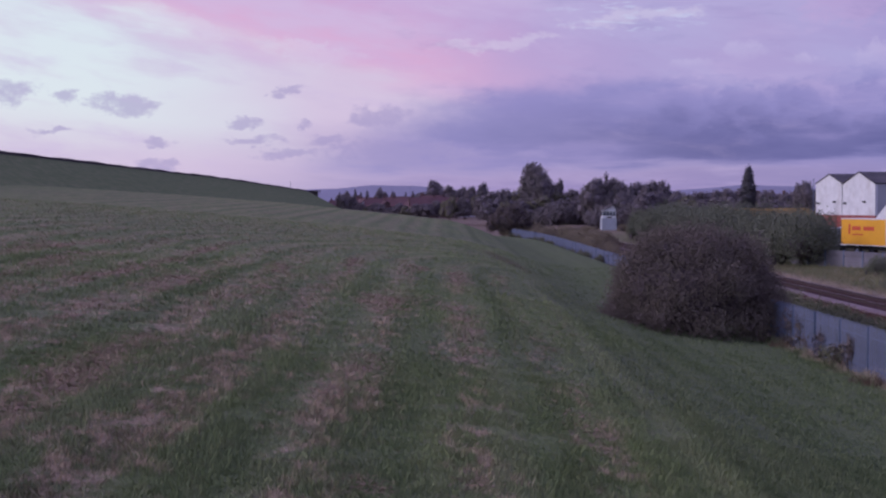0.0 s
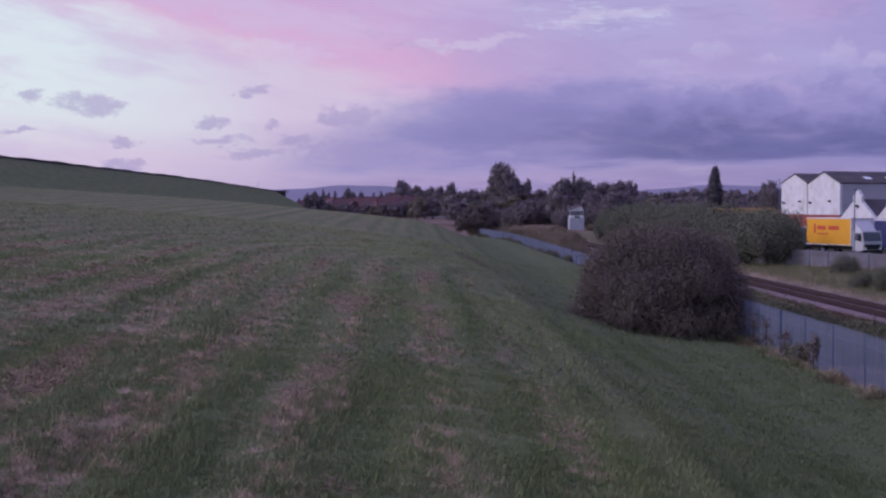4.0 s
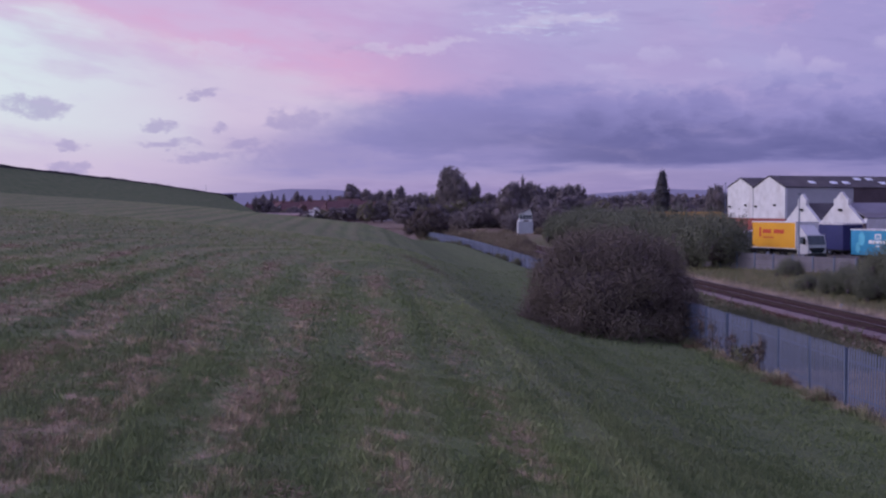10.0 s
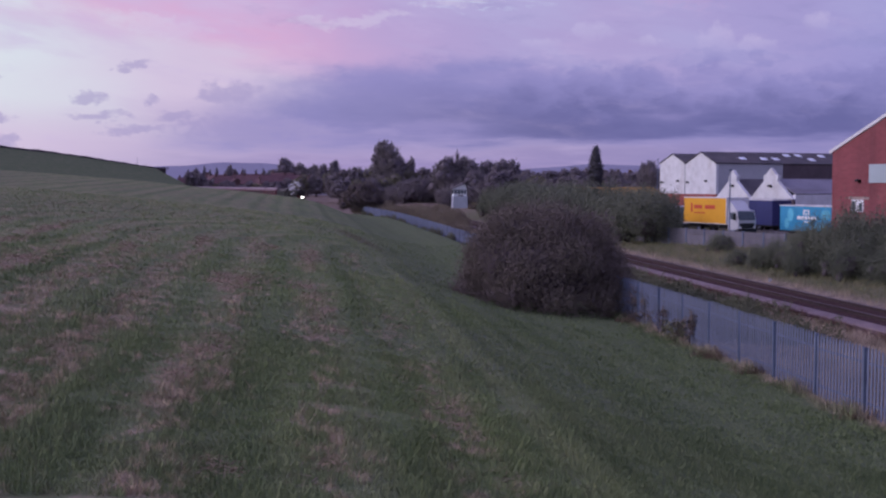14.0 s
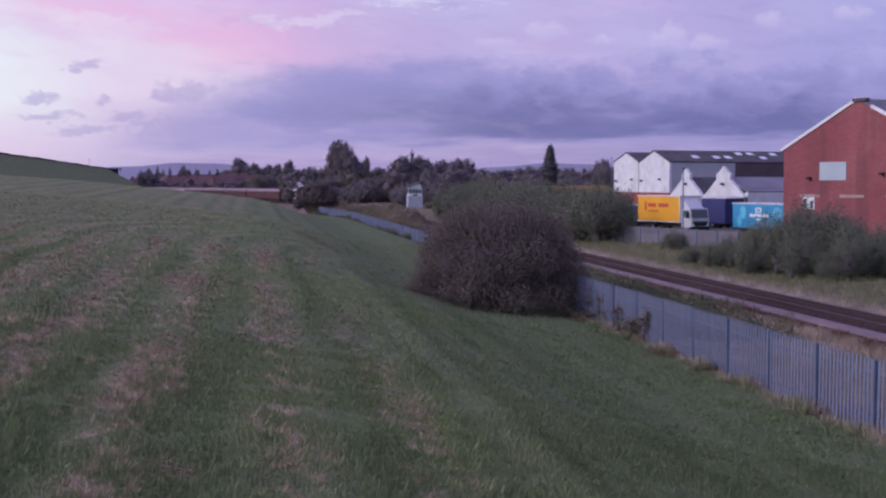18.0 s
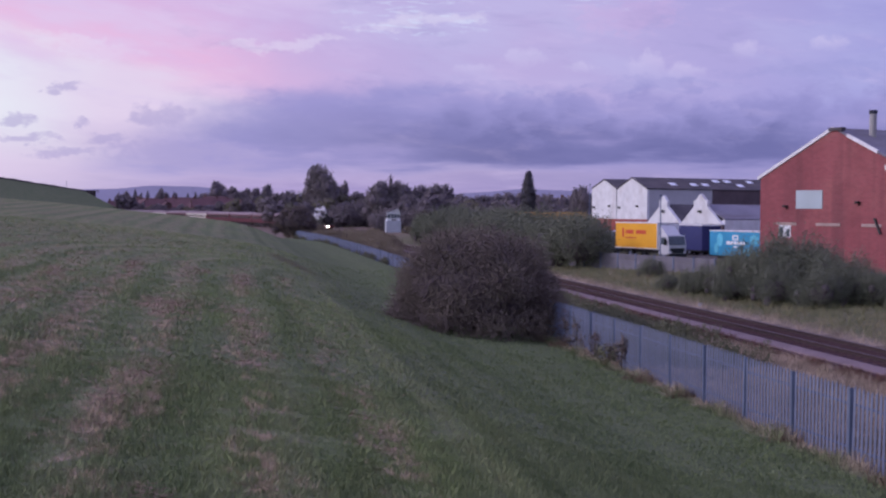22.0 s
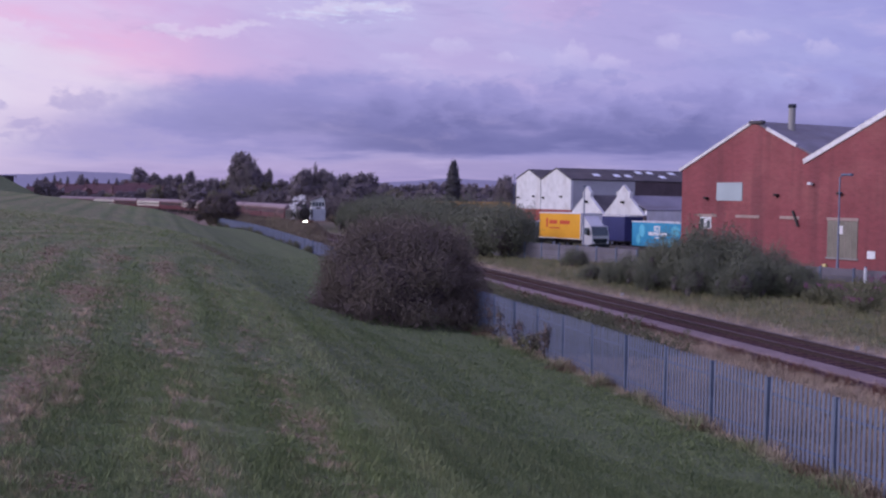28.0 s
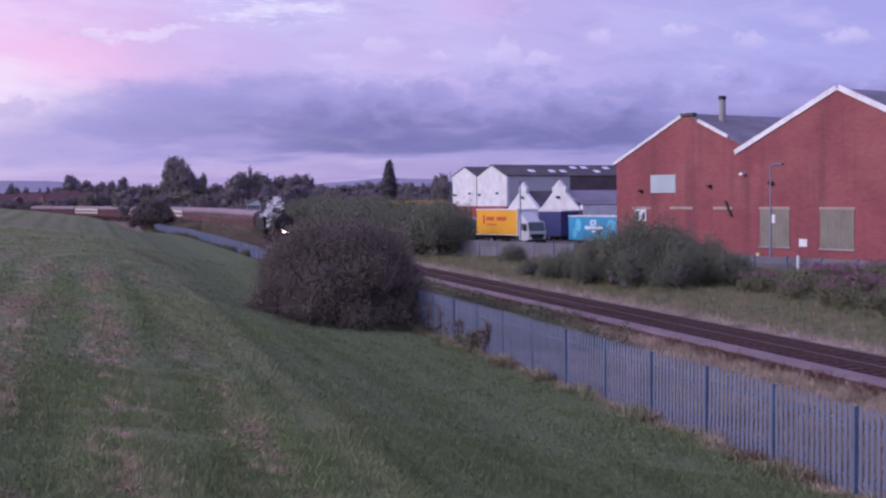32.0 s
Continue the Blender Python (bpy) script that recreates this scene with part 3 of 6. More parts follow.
    # pale combed lines, dark grooves beside them
    strip = math_of("MULTIPLY", range_of(math_of("MULTIPLY_ADD", patch, 1.0, lane(-10.2, 2.9)), 1.1, 1.55), range_of(u, -1.5, -5.0))
    green = mix_of(math_of("MULTIPLY", strip, 0.42), green, (0.178, 0.192, 0.108))
    groove = math_of("MULTIPLY", range_of(math_of("MULTIPLY_ADD", patch, 1.0, lane(-9.35, 2.9)), 1.15, 1.6), range_of(u, -1.5, -5.0))
    green = mix_of(math_of("MULTIPLY", groove, 0.32), green, (0.062, 0.078, 0.036))
    fans = noise_of(1.0, 3.0, 0.6, along(2.2, 0.05, 15.0))
    green = mix_of(math_of("MULTIPLY", math_of("MULTIPLY", range_of(fans, 0.50, 0.66), range_of(u, -13.0, -9.0)), 0.22), green, (0.150, 0.172, 0.094))
    # lusher, shorter grass low on the slope; the slope's shade is painted in too
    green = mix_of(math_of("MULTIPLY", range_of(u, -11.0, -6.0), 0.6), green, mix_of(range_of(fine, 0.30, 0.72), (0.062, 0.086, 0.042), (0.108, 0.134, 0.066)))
    # old leaf and thatch showing through
    thatch = math_of("MULTIPLY", range_of(noise_of(3.2, 4.0, 0.7), 0.52, 0.68), range_of(u, -6.0, -11.0))
    green = mix_of(math_of("MULTIPLY", thatch, 0.32), green, (0.150, 0.118, 0.082))
    # dry hay lies in broken rows
    rows_ = math_of("MULTIPLY_ADD", hay_lane, 0.066, math_of("MULTIPLY_ADD", patch, 0.50, math_of("MULTIPLY", clod, 0.70)))
    west = math_of("MULTIPLY_ADD", range_of(u, -11.0, -19.0), 0.095, rows_)
    hay = math_of("MULTIPLY", math_of("MULTIPLY", range_of(west, 0.655, 0.775), range_of(noise_of(5.0, 5.0, 0.7), 0.36, 0.56)), math_of("MULTIPLY", range_of(u, -9.6, -12.0), range_of(math_of("SUBTRACT", u, math_of("MULTIPLY", big, 20.0)), -80.0, -45.0)))
    col = mix_of(math_of("MULTIPLY", hay, math_of("MULTIPLY_ADD", range_of(sep.outputs[1], 70.0, 25.0), 0.35, 0.42)), green, mix_of(range_of(clod, 0.35, 0.65), (0.125, 0.090, 0.066), (0.38, 0.285, 0.215)))
    # a dead brown patch on the slope
    dy_ = math_of("SUBTRACT", sep.outputs[1], 79.0)
    du_ = math_of("DIVIDE", math_of("ADD", u, math_of("MULTIPLY_ADD", dy_, 0.125, 10.3)), 1.3)
    dy_ = math_of("DIVIDE", dy_, 10.0)
    spot = math_of("ADD", math_of("MULTIPLY", du_, du_), math_of("MULTIPLY_ADD", dy_, dy_, math_of("MULTIPLY", mid, 1.2)))
    col = mix_of(math_of("MULTIPLY", range_of(spot, 1.5, 0.5), 0.75), col, (0.092, 0.082, 0.048))
    dry = mix_of(range_of(math_of("ADD", mid, math_of("MULTIPLY", fine, 0.4)), 0.5, 0.85), (0.130, 0.108, 0.082), (0.325, 0.258, 0.205))
    edge = math_of("MULTIPLY_ADD", mid, 1.6, u)
    col = mix_of(range_of(edge, -0.1, 0.9), col, dry)
    weeds = mix_of(range_of(mid, 0.20, 0.62), (0.200, 0.165, 0.110), (0.110, 0.116, 0.064))
    col = mix_of(range_of(edge, 13.6, 15.4), col, weeds)
    yard = mix_of(range_of(mid, 0.3, 0.7), (0.10, 0.09, 0.09), (0.17, 0.155, 0.15))
    col = mix_of(range_of(edge, 31.0, 33.0), col, yard)
    beyond = mix_of(range_of(mid, 0.3, 0.7), (0.135, 0.100, 0.085), (0.205, 0.160, 0.130))
    col = mix_of(range_of(sep.outputs[1], 205.0, 260.0), col, mix_of(range_of(u, -8.0, 0.0), col, beyond))
    bk = N.new("ShaderNodeAttribute")
    bk.attribute_name = "bank"
    rough = mix_of(range_of(mid, 0.35, 0.65), (0.090, 0.128, 0.056), (0.150, 0.168, 0.086))
    col = mix_of(bk.outputs["Fac"], col, rough)
    if blades:
        geo = N.new("ShaderNodeNewGeometry")
        tint = N.new("ShaderNodeMapRange")
        L(geo.outputs["Random Per Island"], tint.inputs[0])
        tint.inputs[3].default_value, tint.inputs[4].default_value = 1.25, 1.85
        vm = N.new("ShaderNodeVectorMath")
        vm.operation = "SCALE"
        L(col, vm.inputs[0])
        L(tint.outputs[0], vm.inputs["Scale"])
        col = vm.outputs[0]
    L(col, b.inputs["Base Color"])
    bp = N.new("ShaderNodeBump")
    bp.inputs["Strength"].default_value, bp.inputs["Distance"].default_value = 0.5, 0.1
    L(math_of("ADD", fine, mid), bp.inputs["Height"])
    L(bp.outputs[0], b.inputs["Normal"])
    return m


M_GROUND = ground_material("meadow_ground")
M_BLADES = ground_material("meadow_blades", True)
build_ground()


def gz(x, y):
    return float(land(x, y))


def polar(bearing, r):
    a = radians(bearing)
    return r * math.sin(a), r * math.cos(a)


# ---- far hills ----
M_HILL = material("hill_painted_haze", (0.085, 0.09, 0.125), 1.0, scale=0.006, fine=0.05, vary=0.25, spec=0.0)
# air haze over the distance, painted in as a faint bluish glow
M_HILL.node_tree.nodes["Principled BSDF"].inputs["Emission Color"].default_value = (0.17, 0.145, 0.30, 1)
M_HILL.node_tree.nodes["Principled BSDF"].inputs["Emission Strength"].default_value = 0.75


def hill(bearing0, bearing1, r, peak, seed, label):
    rng = np.random.default_rng(seed)
    n = 60
    ph = rng.uniform(0, 6.28, 6)
    verts, faces = [], []
    for i in range(n + 1):
        f = i / n
        a = bearing0 + (bearing1 - bearing0) * f
        h = math.sin(math.pi * f) ** 0.7 * (1 + 0.10 * math.sin(5 * f + ph[0]) + 0.05 * math.sin(13 * f + ph[1]) + 0.02 * math.sin(37 * f + ph[2]))
        for d, k in ((-260, 0.0), (-110, 0.62), (0, 1.0), (300, 0.0)):
            x, y = polar(a, r + d)
            verts.append((x, y, -2 + (peak + 2) * h * k if k else -2))
    for i in range(n):
        for k in range(3):
            q = i * 4 + k
            faces.append((q, q + 4, q + 5, q + 1))
    me = mesh_of("hill", verts, faces)
    me.shade_smooth()
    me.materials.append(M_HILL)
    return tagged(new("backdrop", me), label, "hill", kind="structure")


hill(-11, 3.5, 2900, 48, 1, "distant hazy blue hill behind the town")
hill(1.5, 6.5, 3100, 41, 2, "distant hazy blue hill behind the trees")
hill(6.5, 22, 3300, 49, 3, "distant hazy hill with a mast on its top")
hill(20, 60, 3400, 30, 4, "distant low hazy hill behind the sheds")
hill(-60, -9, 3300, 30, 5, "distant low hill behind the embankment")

# ---- railway ----


def ribbon(s0, s1, step, section, lift=0.0):
    """A strip swept along the line: section is (offset to the right, height)."""
    bm = bmesh.new()
    last = None
    n = max(1, int((s1 - s0) / step))
    for i in range(n + 1):
        x, y, a = track_at(s0 + (s1 - s0) * i / n)
        row = [bm.verts.new((x + o * math.cos(a), y + o * math.sin(a), h + lift)) for o, h in section]
        if last:
            for k in range(len(row) - 1):
                bm.faces.new((last[k], last[k + 1], row[k + 1], row[k]))
        last = row
    bmesh.ops.recalc_face_normals(bm, faces=bm.faces)
    return bm


def build_track():
    line = thing("railway_track", pose(0, 0, 0), "single railway track with rusty rails on dark stained ballast", "railway track", kind="structure")
    bed = ribbon(-20, 700, 4.0, [(-2.75, -0.2), (-2.45, 0.2), (-1.75, 0.21), (-1.3, 0.24), (1.3, 0.24), (1.6, 0.23)])
    part("ballast_bed", bed, M_BALLAST, line, "dark rust-stained stone ballast")
    part("ballast_shoulder", ribbon(-20, 700, 4.0, [(1.6, 0.23), (1.8, 0.21), (2.3, -0.02)]), M_SHOULDER, line, "bluish grey ballast shoulder")
    for o in (-0.7525, 0.7525):
        part("rail", ribbon(-20, 700, 3.0, [(o - 0.07, 0.26), (o - 0.015, 0.28), (o - 0.015, 0.36), (o - 0.036, 0.37), (o - 0.036, 0.405), (o + 0.036, 0.405), (o + 0.036, 0.37), (o + 0.015, 0.36), (o + 0.015, 0.28), (o + 0.07, 0.26)]), M_RUST, line, "rusty steel rail")
        part("rail_head", ribbon(-20, 700, 3.0, [(o - 0.03, 0.409), (o + 0.03, 0.409)]), M_RAILTOP, line, "worn bright rail head")
    me = bpy.data.meshes.new("sleeper")
    bm = boxm(-1.3, 1.3, -0.125, 0.125, 0.12, 0.262)
    bm.to_mesh(me)
    bm.free()
    me.materials.append(M_SLEEPER)
    rest = bmesh.new()
    k, s = 0, 26.0
    while s < 600:
        x, y, a = track_at(s)
        if k < 300:
            ob = new("sleeper", me)
            ob.parent = line
            ob.matrix_basis = pose(x, y, 0, 0, 0, math.degrees(a))
        elif k < 560:
            r = bmesh.ops.create_cube(rest, size=1.0)
            for v in r["verts"]:
                v.co = pose(x, y, 0.19, 0, 0, math.degrees(a)) @ Vector((v.co.x * 2.6, v.co.y * 0.25, v.co.z * 0.14))
        s += 0.66
        k += 1
    tagged(part("sleeper_row", rest, M_SLEEPER, line), kind="stuff")
    path = ribbon(-20, 330, 4.0, [(-2.46, 0.16), (-2.40, 0.25), (-1.62, 0.27), (-1.45, 0.235)])
    tagged(part("pavement", path, M_CESS), "pale stony walkway beside the railway ballast", "path", kind="structure")


build_track()

# ---- palisade fence ----
BAY = 3.03


def pale_mesh():
    bm = bmesh.new()
    w, t = 0.10, 0.02
    # W-shaped section with a split pointed top
    xs = (-w / 2, -w / 4, 0, w / 4, w / 2)
    ys = (0.0, t, 0.004, t, 0.0)
    tops = (1.70, 1.79, 1.71, 1.79, 1.70)
    lo = [bm.verts.new((ys[i], xs[i], 0.0)) for i in range(5)]
    hi = [bm.verts.new((ys[i], xs[i], tops[i])) for i in range(5)]
    lo2 = [bm.verts.new((ys[i] + 0.004, xs[i], 0.0)) for i in range(5)]
    hi2 = [bm.verts.new((ys[i] + 0.004, xs[i], tops[i])) for i in range(5)]
    for i in range(4):
        bm.faces.new((lo[i + 1], lo[i], hi[i], hi[i + 1]))
        bm.faces.new((lo2[i], lo2[i + 1], hi2[i + 1], hi2[i]))
        bm.faces.new((hi[i], hi2[i], hi2[i + 1], hi[i + 1]))
    bm.faces.new((lo[0], lo2[0], hi2[0], hi[0]))
    bm.faces.new((lo2[4], lo[4], hi[4], hi2[4]))
    me = bpy.data.meshes.new("pale")
    bm.to_mesh(me)
    bm.free()
    me.materials.append(M_GALV)
    return me


def build_fence():
    rng = random.Random(5)
    fence = thing("palisade_fence", pose(0, 0, 0), "weathered galvanised steel palisade fence along the railway", "fence")
    pale = pale_mesh()
    pv = np.array([v.co[:] for v in pale.vertices])
    pf = [tuple(p.vertices) for p in pale.polygons]
    post = bpy.data.meshes.new("post")
    bm = boxm(-0.07, 0.03, -0.034, 0.034, -0.3, 1.76, bevel=0.008)
    bm.to_mesh(post)
    bm.free()
    post.materials.append(M_GALVPOST)
    rail = bpy.data.meshes.new("fence_rail")
    bm = boxm(0.005, 0.045, 0.05, BAY - 0.05, 0.0, 0.05)
    bm.to_mesh(rail)
    bm.free()
    rail.materials.append(M_GALV)
    y, k, rv, rf = 15.2, 0, [], []
    for i in range(66):
        x, x1 = float(fence_x(y)), float(fence_x(y + BAY))
        ang = math.degrees(math.atan2(x - x1, BAY))
        m = pose(x, y, gz(x, y) - 0.02, rng.uniform(-0.6, 0.6), rng.uniform(-0.8, 0.8), ang)
        ob = new("post", post)
        ob.parent, ob.matrix_basis = fence, m
        dz = math.degrees(math.atan2(gz(x1, y + BAY) - gz(x, y), BAY))
        for h in (0.35, 1.35):
            ob = new("fence_rail", rail)
            ob.parent, ob.matrix_basis = fence, m @ pose(0.0, 0, h, dz, 0, 0)
        for j in range(15):
            f = (j + 0.75) * BAY / 15.5
            pm = m @ pose(-0.025, f, 0.02 + rng.uniform(-0.012, 0.012), rng.uniform(-0.5, 0.5), 0, 0)
            if 1 <= i < 21:
                ob = new("pale", pale)
                ob.parent, ob.matrix_basis = fence, pm
            else:
                a = np.array(pm)
                o = len(rv)
                rv.extend((pv @ a[:3, :3].T + a[:3, 3]).tolist())
                rf.extend([tuple(q + o for q in p) for p in pf])
        y += BAY * math.cos(radians(ang))
    me = mesh_of("far_paling", rv, rf)
    me.materials.append(M_GALV)
    ob = new("far_paling", me)
    ob.parent = fence
    tagged(ob, kind="stuff")


build_fence()

# ---- foliage ----


def leaves(rng, lobes, count, size, shell=0.62, twig=None, per=12, lift=0.55, wild=0.45):
    """Leaf quads along short twigs that stand out of the lobes (centre and radii)."""
    lobes = np.array(lobes, float)
    n = max(1, count // per)
    twig = twig or size * 3.2
    wgt = (lobes[:, 3] * lobes[:, 4] + lobes[:, 5] * lobes[:, 3])
    pick = rng.choice(len(lobes), n, p=wgt / wgt.sum())
    d = rng.normal(size=(n, 3))
    d /= np.linalg.norm(d, axis=1)[:, None]
    rad = shell + (1.0 - shell) * rng.random(n) ** 0.6
    foot = lobes[pick, :3] + d * lobes[pick, 3:] * rad[:, None]
    way = d * 0.8 + rng.normal(0, 0.45, (n, 3))
    way[:, 2] += lift
    way /= np.linalg.norm(way, axis=1)[:, None]
    length = twig * rng.uniform(0.4, 1.3, n)
    f = rng.random((n, per))
    c = foot[:, None] + way[:, None] * (f * length[:, None])[..., None] + rng.normal(0, size * 0.8, (n, per, 3))
    c = c.reshape(-1, 3)
    m = len(c)
    nn = np.repeat(d, per, 0) * 1.0 + rng.normal(0, wild, (m, 3))
    nn /= np.linalg.norm(nn, axis=1)[:, None]
    t = np.cross(nn, rng.normal(size=(m, 3)))
    t /= np.linalg.norm(t, axis=1)[:, None] + 1e-9
    w = np.cross(nn, t)
    s = (size * rng.uniform(0.55, 1.3, m))[:, None]
    return np.stack([c - t * s, c + w * s * 0.5, c + t * s, c - w * s * 0.5], 1)


def lumpy(rng, lobes, k):
    """A dark inner mass of the lobes, shrunk by k."""
    bm = bmesh.new()
    for x, y, z, a, b, c in lobes:
        r = bmesh.ops.create_icosphere(bm, subdivisions=2, radius=1.0)
        for v in r["verts"]:
            f = k * rng.uniform(0.8, 1.1)
            v.co = Vector((x + v.co.x * a * f, y + v.co.y * b * f, z + v.co.z * c * f))
    return bm


def grow_lobes(rng, width, height, base, n, spread=0.62, squash=0.75, taper=0.3):
    """Clumps of a crown: broad at mid height, uneven."""
    out = [(0, 0, (base + height) * 0.5, width * 0.36, width * 0.36, (height - base) * 0.40)]
    for i in range(n):
        f = (i + 0.5) / n
        z = base + (height - base) * (0.12 + 0.80 * f)
        env = math.sin(math.pi * min(0.97, 0.22 + 0.70 * f)) ** 0.7
        a = rng.uniform(0, 2 * math.pi)
        d = width / 2 * spread * env * math.sqrt(rng.uniform(0.15, 1))
        r = width / 2 * rng.uniform(0.28, 0.46) * (1 - taper * f)
        out.append((d * math.cos(a), d * math.sin(a), min(z, height - r * squash * 0.9), r, r, r * squash))
    return out


def plant(name, label, category, lobes, mat, count, size, seed, trunk_h, trunk_r, where, stems=1, group="", core=0.7, twig=None, lift=0.55, inner=None, wild=0.45, inmost=None):
    rng = np.random.default_rng(seed)
    ob = thing(name, where, label, category, group)
    for k in range(stems):
        bm = bmesh.new()
        a = rng.uniform(0, 6.28)
        o = 0.0 if stems == 1 else trunk_h * 0.14
        foot = Vector((o * math.cos(a), o * math.sin(a), -0.2))
        top = Vector((o * 2 * math.cos(a), o * 2 * math.sin(a), trunk_h))
        rod(bm, foot, top, trunk_r, trunk_r * 0.6, 7)
        for l in lobes[k::max(1, stems)][:6]:
            rod(bm, top * rng.uniform(0.75, 1.0), Vector(l[:3]), trunk_r * 0.45, trunk_r * 0.12, 5)
        part("trunk" if stems == 1 else "stem", bm, M_BARK, ob)
    q = leaves(rng, lobes, count, size, twig=twig, lift=lift, wild=wild)
    me = quads_mesh("crown", q)
    me.materials.append(mat)
    crown = part("crown", me, mat, ob)
    if core:
        part("inner_foliage", lumpy(rng, lobes[:inmost], core), inner or M_CORE, crown)
    return ob


# the big round bush beside the fence
rng = np.random.default_rng(11)
L = [(0, 0, 1.9, 3.3, 3.0, 2.2), (-1.3, 0, 2.2, 2.0, 2.0, 1.9), (1.2, 0.3, 2.2, 2.0, 2.0, 1.9), (0.3, 0, 2.9, 1.9, 1.9, 1.6), (-0.9, 0, 3.2, 1.5, 1.5, 1.25), (3.1, -0.2, 0.7, 0.9, 1.0, 0.8), (2.7, -0.5, 1.3, 0.9, 1.0, 0.9)]
for i in range(64):
    a, h = rng.uniform(0, 6.28), rng.uniform(0, 1) ** 1.2
    d = 3.3 * math.sqrt(1 - (h * 0.90) ** 2) * rng.uniform(0.8, 1.08)
    r = rng.uniform(0.32, 0.75)
    L.append((d * math.cos(a), d * math.sin(a) * 0.9, 0.45 + 3.55 * h * rng.uniform(0.86, 1.06), r, r, r * rng.uniform(0.85, 1.3)))
for i in range(18):
    a = i * 0.349 + rng.uniform(-0.1, 0.1)
    k = rng.uniform(0.95, 1.1)
    L.append((3.1 * k * math.cos(a), 2.8 * k * math.sin(a), rng.uniform(0.3, 0.6), 0.55, 0.55, 0.6))
L = [(a * 1.05, b * 1.05, c * 1.02, d * 1.05, e * 1.05, f) for a, b, c, d, e, f in L]
bx, by = polar(11.05, 56.5)
plant("bush", "large dense dark green thorn bush on the meadow beside the fence", "bush", L, M_LEAF_BUSH, 270000, 0.036, 1, 1.5, 0.09, pose(bx, by, gz(bx, by) - 0.1), stems=5, core=0.72, twig=0.62, lift=1.0, wild=1.0, inmost=5)

# the lone tree at the meadow's far corner
rl = np.random.default_rng(4)
L = [(0, 0, 3.0, 3.2, 3.0, 2.1)]
for i in range(40):
    a, h = rl.uniform(0, 6.28), rl.uniform(0, 1)
    d = 3.1 * math.sqrt(1 - (h * 0.93) ** 2) * rl.uniform(0.8, 1.05)
    r = rl.uniform(0.5, 0.95)
    L.append((d * math.cos(a), d * math.sin(a), 1.5 + 3.5 * h, r, r, r * 0.8))
tx, ty = polar(3.02, 214)
plant("lone_tree", "dark rounded tree on two stems at the meadow corner", "tree", L, M_LEAF_BUSH, 52000, 0.075, 2, 1.8, 0.14, pose(tx, ty, gz(tx, ty)), stems=2, core=0.72, twig=0.35, wild=0.8)

# willow shrubs on the far side of the line
SHRUBS = []
for k in range(3):
    rs = np.random.default_rng(20 + k)
    L = [(0, 0, 1.7, 2.5, 2.5, 1.8)]
    for i in range(34):
        a, h = rs.uniform(0, 6.28), rs.uniform(0, 1)
        d = 2.6 * math.sqrt(1 - (h * 0.9) ** 2) * rs.uniform(0.6, 1.12)
        r = rs.uniform(0.32, 0.75)
        L.append((d * math.cos(a), d * math.sin(a), 0.4 + 3.1 * h * rs.uniform(0.75, 1.12), r, r, r * rs.uniform(1.0, 1.9)))
    SHRUBS.append((L, 30 + k))


def shrub_row(spots, label, group, mat, count=14000, size=0.11):
    protos = {}
    for i, (x, y, s, turn) in enumerate(spots):
        k = i % 3
        m = pose(x, y, gz(x, y) - 0.15, 0, 0, turn)
        if k not in protos:
            L, seed = SHRUBS[k]
            protos[k] = plant("shrub", label, "shrub", L, mat, count, size, seed, 1.2, 0.06, m, stems=4, group=group, core=0.6, twig=1.35, lift=1.8, wild=0.75, inmost=10)
            ob = protos[k]
        else:
            ob = copy_thing(protos[k], m)
        ob.scale = (s, s, s)


rng2 = random.Random(8)
row1 = []
for i in range(14):
    y = 113 + i * 7.2
    x = 31.8 + rng2.uniform(-0.6, 1.2)
    row1.append((x, y, rng2.uniform(0.92, 1.12), rng2.uniform(0, 360)))
    if i > 1:
        row1.append((x + 4.0, y + 3.0, rng2.uniform(0.95, 1.2), rng2.uniform(0, 360)))
shrub_row(row1, "dense grey-green willow shrub beyond the railway", "shrubs beyond the railway", M_LEAF_SHRUB, 26000, 0.075)
row2 = []
for b, r, k in ((20.6, 86, 0.36), (21.5, 85, 0.5), (22.6, 83, 0.62), (23.7, 82, 0.8), (24.7, 80, 0.93), (25.7, 79, 0.74), (26.6, 77, 0.68), (27.5, 76, 0.56), (28.3, 75, 0.44), (29.0, 74.5, 0.3), (24.2, 77, 0.58), (26.0, 74, 0.5), (22.2, 80, 0.42), (18.8, 104, 0.36), (19.5, 89, 0.28)):
    x, y = polar(b, r)
    row2.append((x, y, k, rng2.uniform(0, 360)))
shrub_row(row2, "spreading green shrub on the railway bank by the brick works", "shrubs by the brick works", M_LEAF_SHRUB, 34000, 0.06)
row3 = [(17.2, 176, 0.42, 0), (18.0, 187, 0.46, 60), (18.6, 198, 0.5, 130), (16.8, 212, 0.44, 200), (19.0, 166, 0.5, 20), (20.0, 158, 0.55, 90), (15.8, 226, 0.5, 40), (19.3, 173, 0.45, 310), (16.4, 198, 0.36, 30)]
for i in range(22):
    y = 128 + i * 4.6 + rng2.uniform(-1.5, 1.5)
    row3.append((float(fence_x(y)) + rng2.uniform(1.6, 5.2), y, rng2.uniform(0.3, 0.6), rng2.uniform(0, 360)))
for i in range(34):
    y = 150 + i * 3.0 + rng2.uniform(-1.5, 1.5)
    row3.append((float(fence_x(y)) + rng2.uniform(1.8, 6.5), y, rng2.uniform(0.35, 0.62), rng2.uniform(0, 360)))
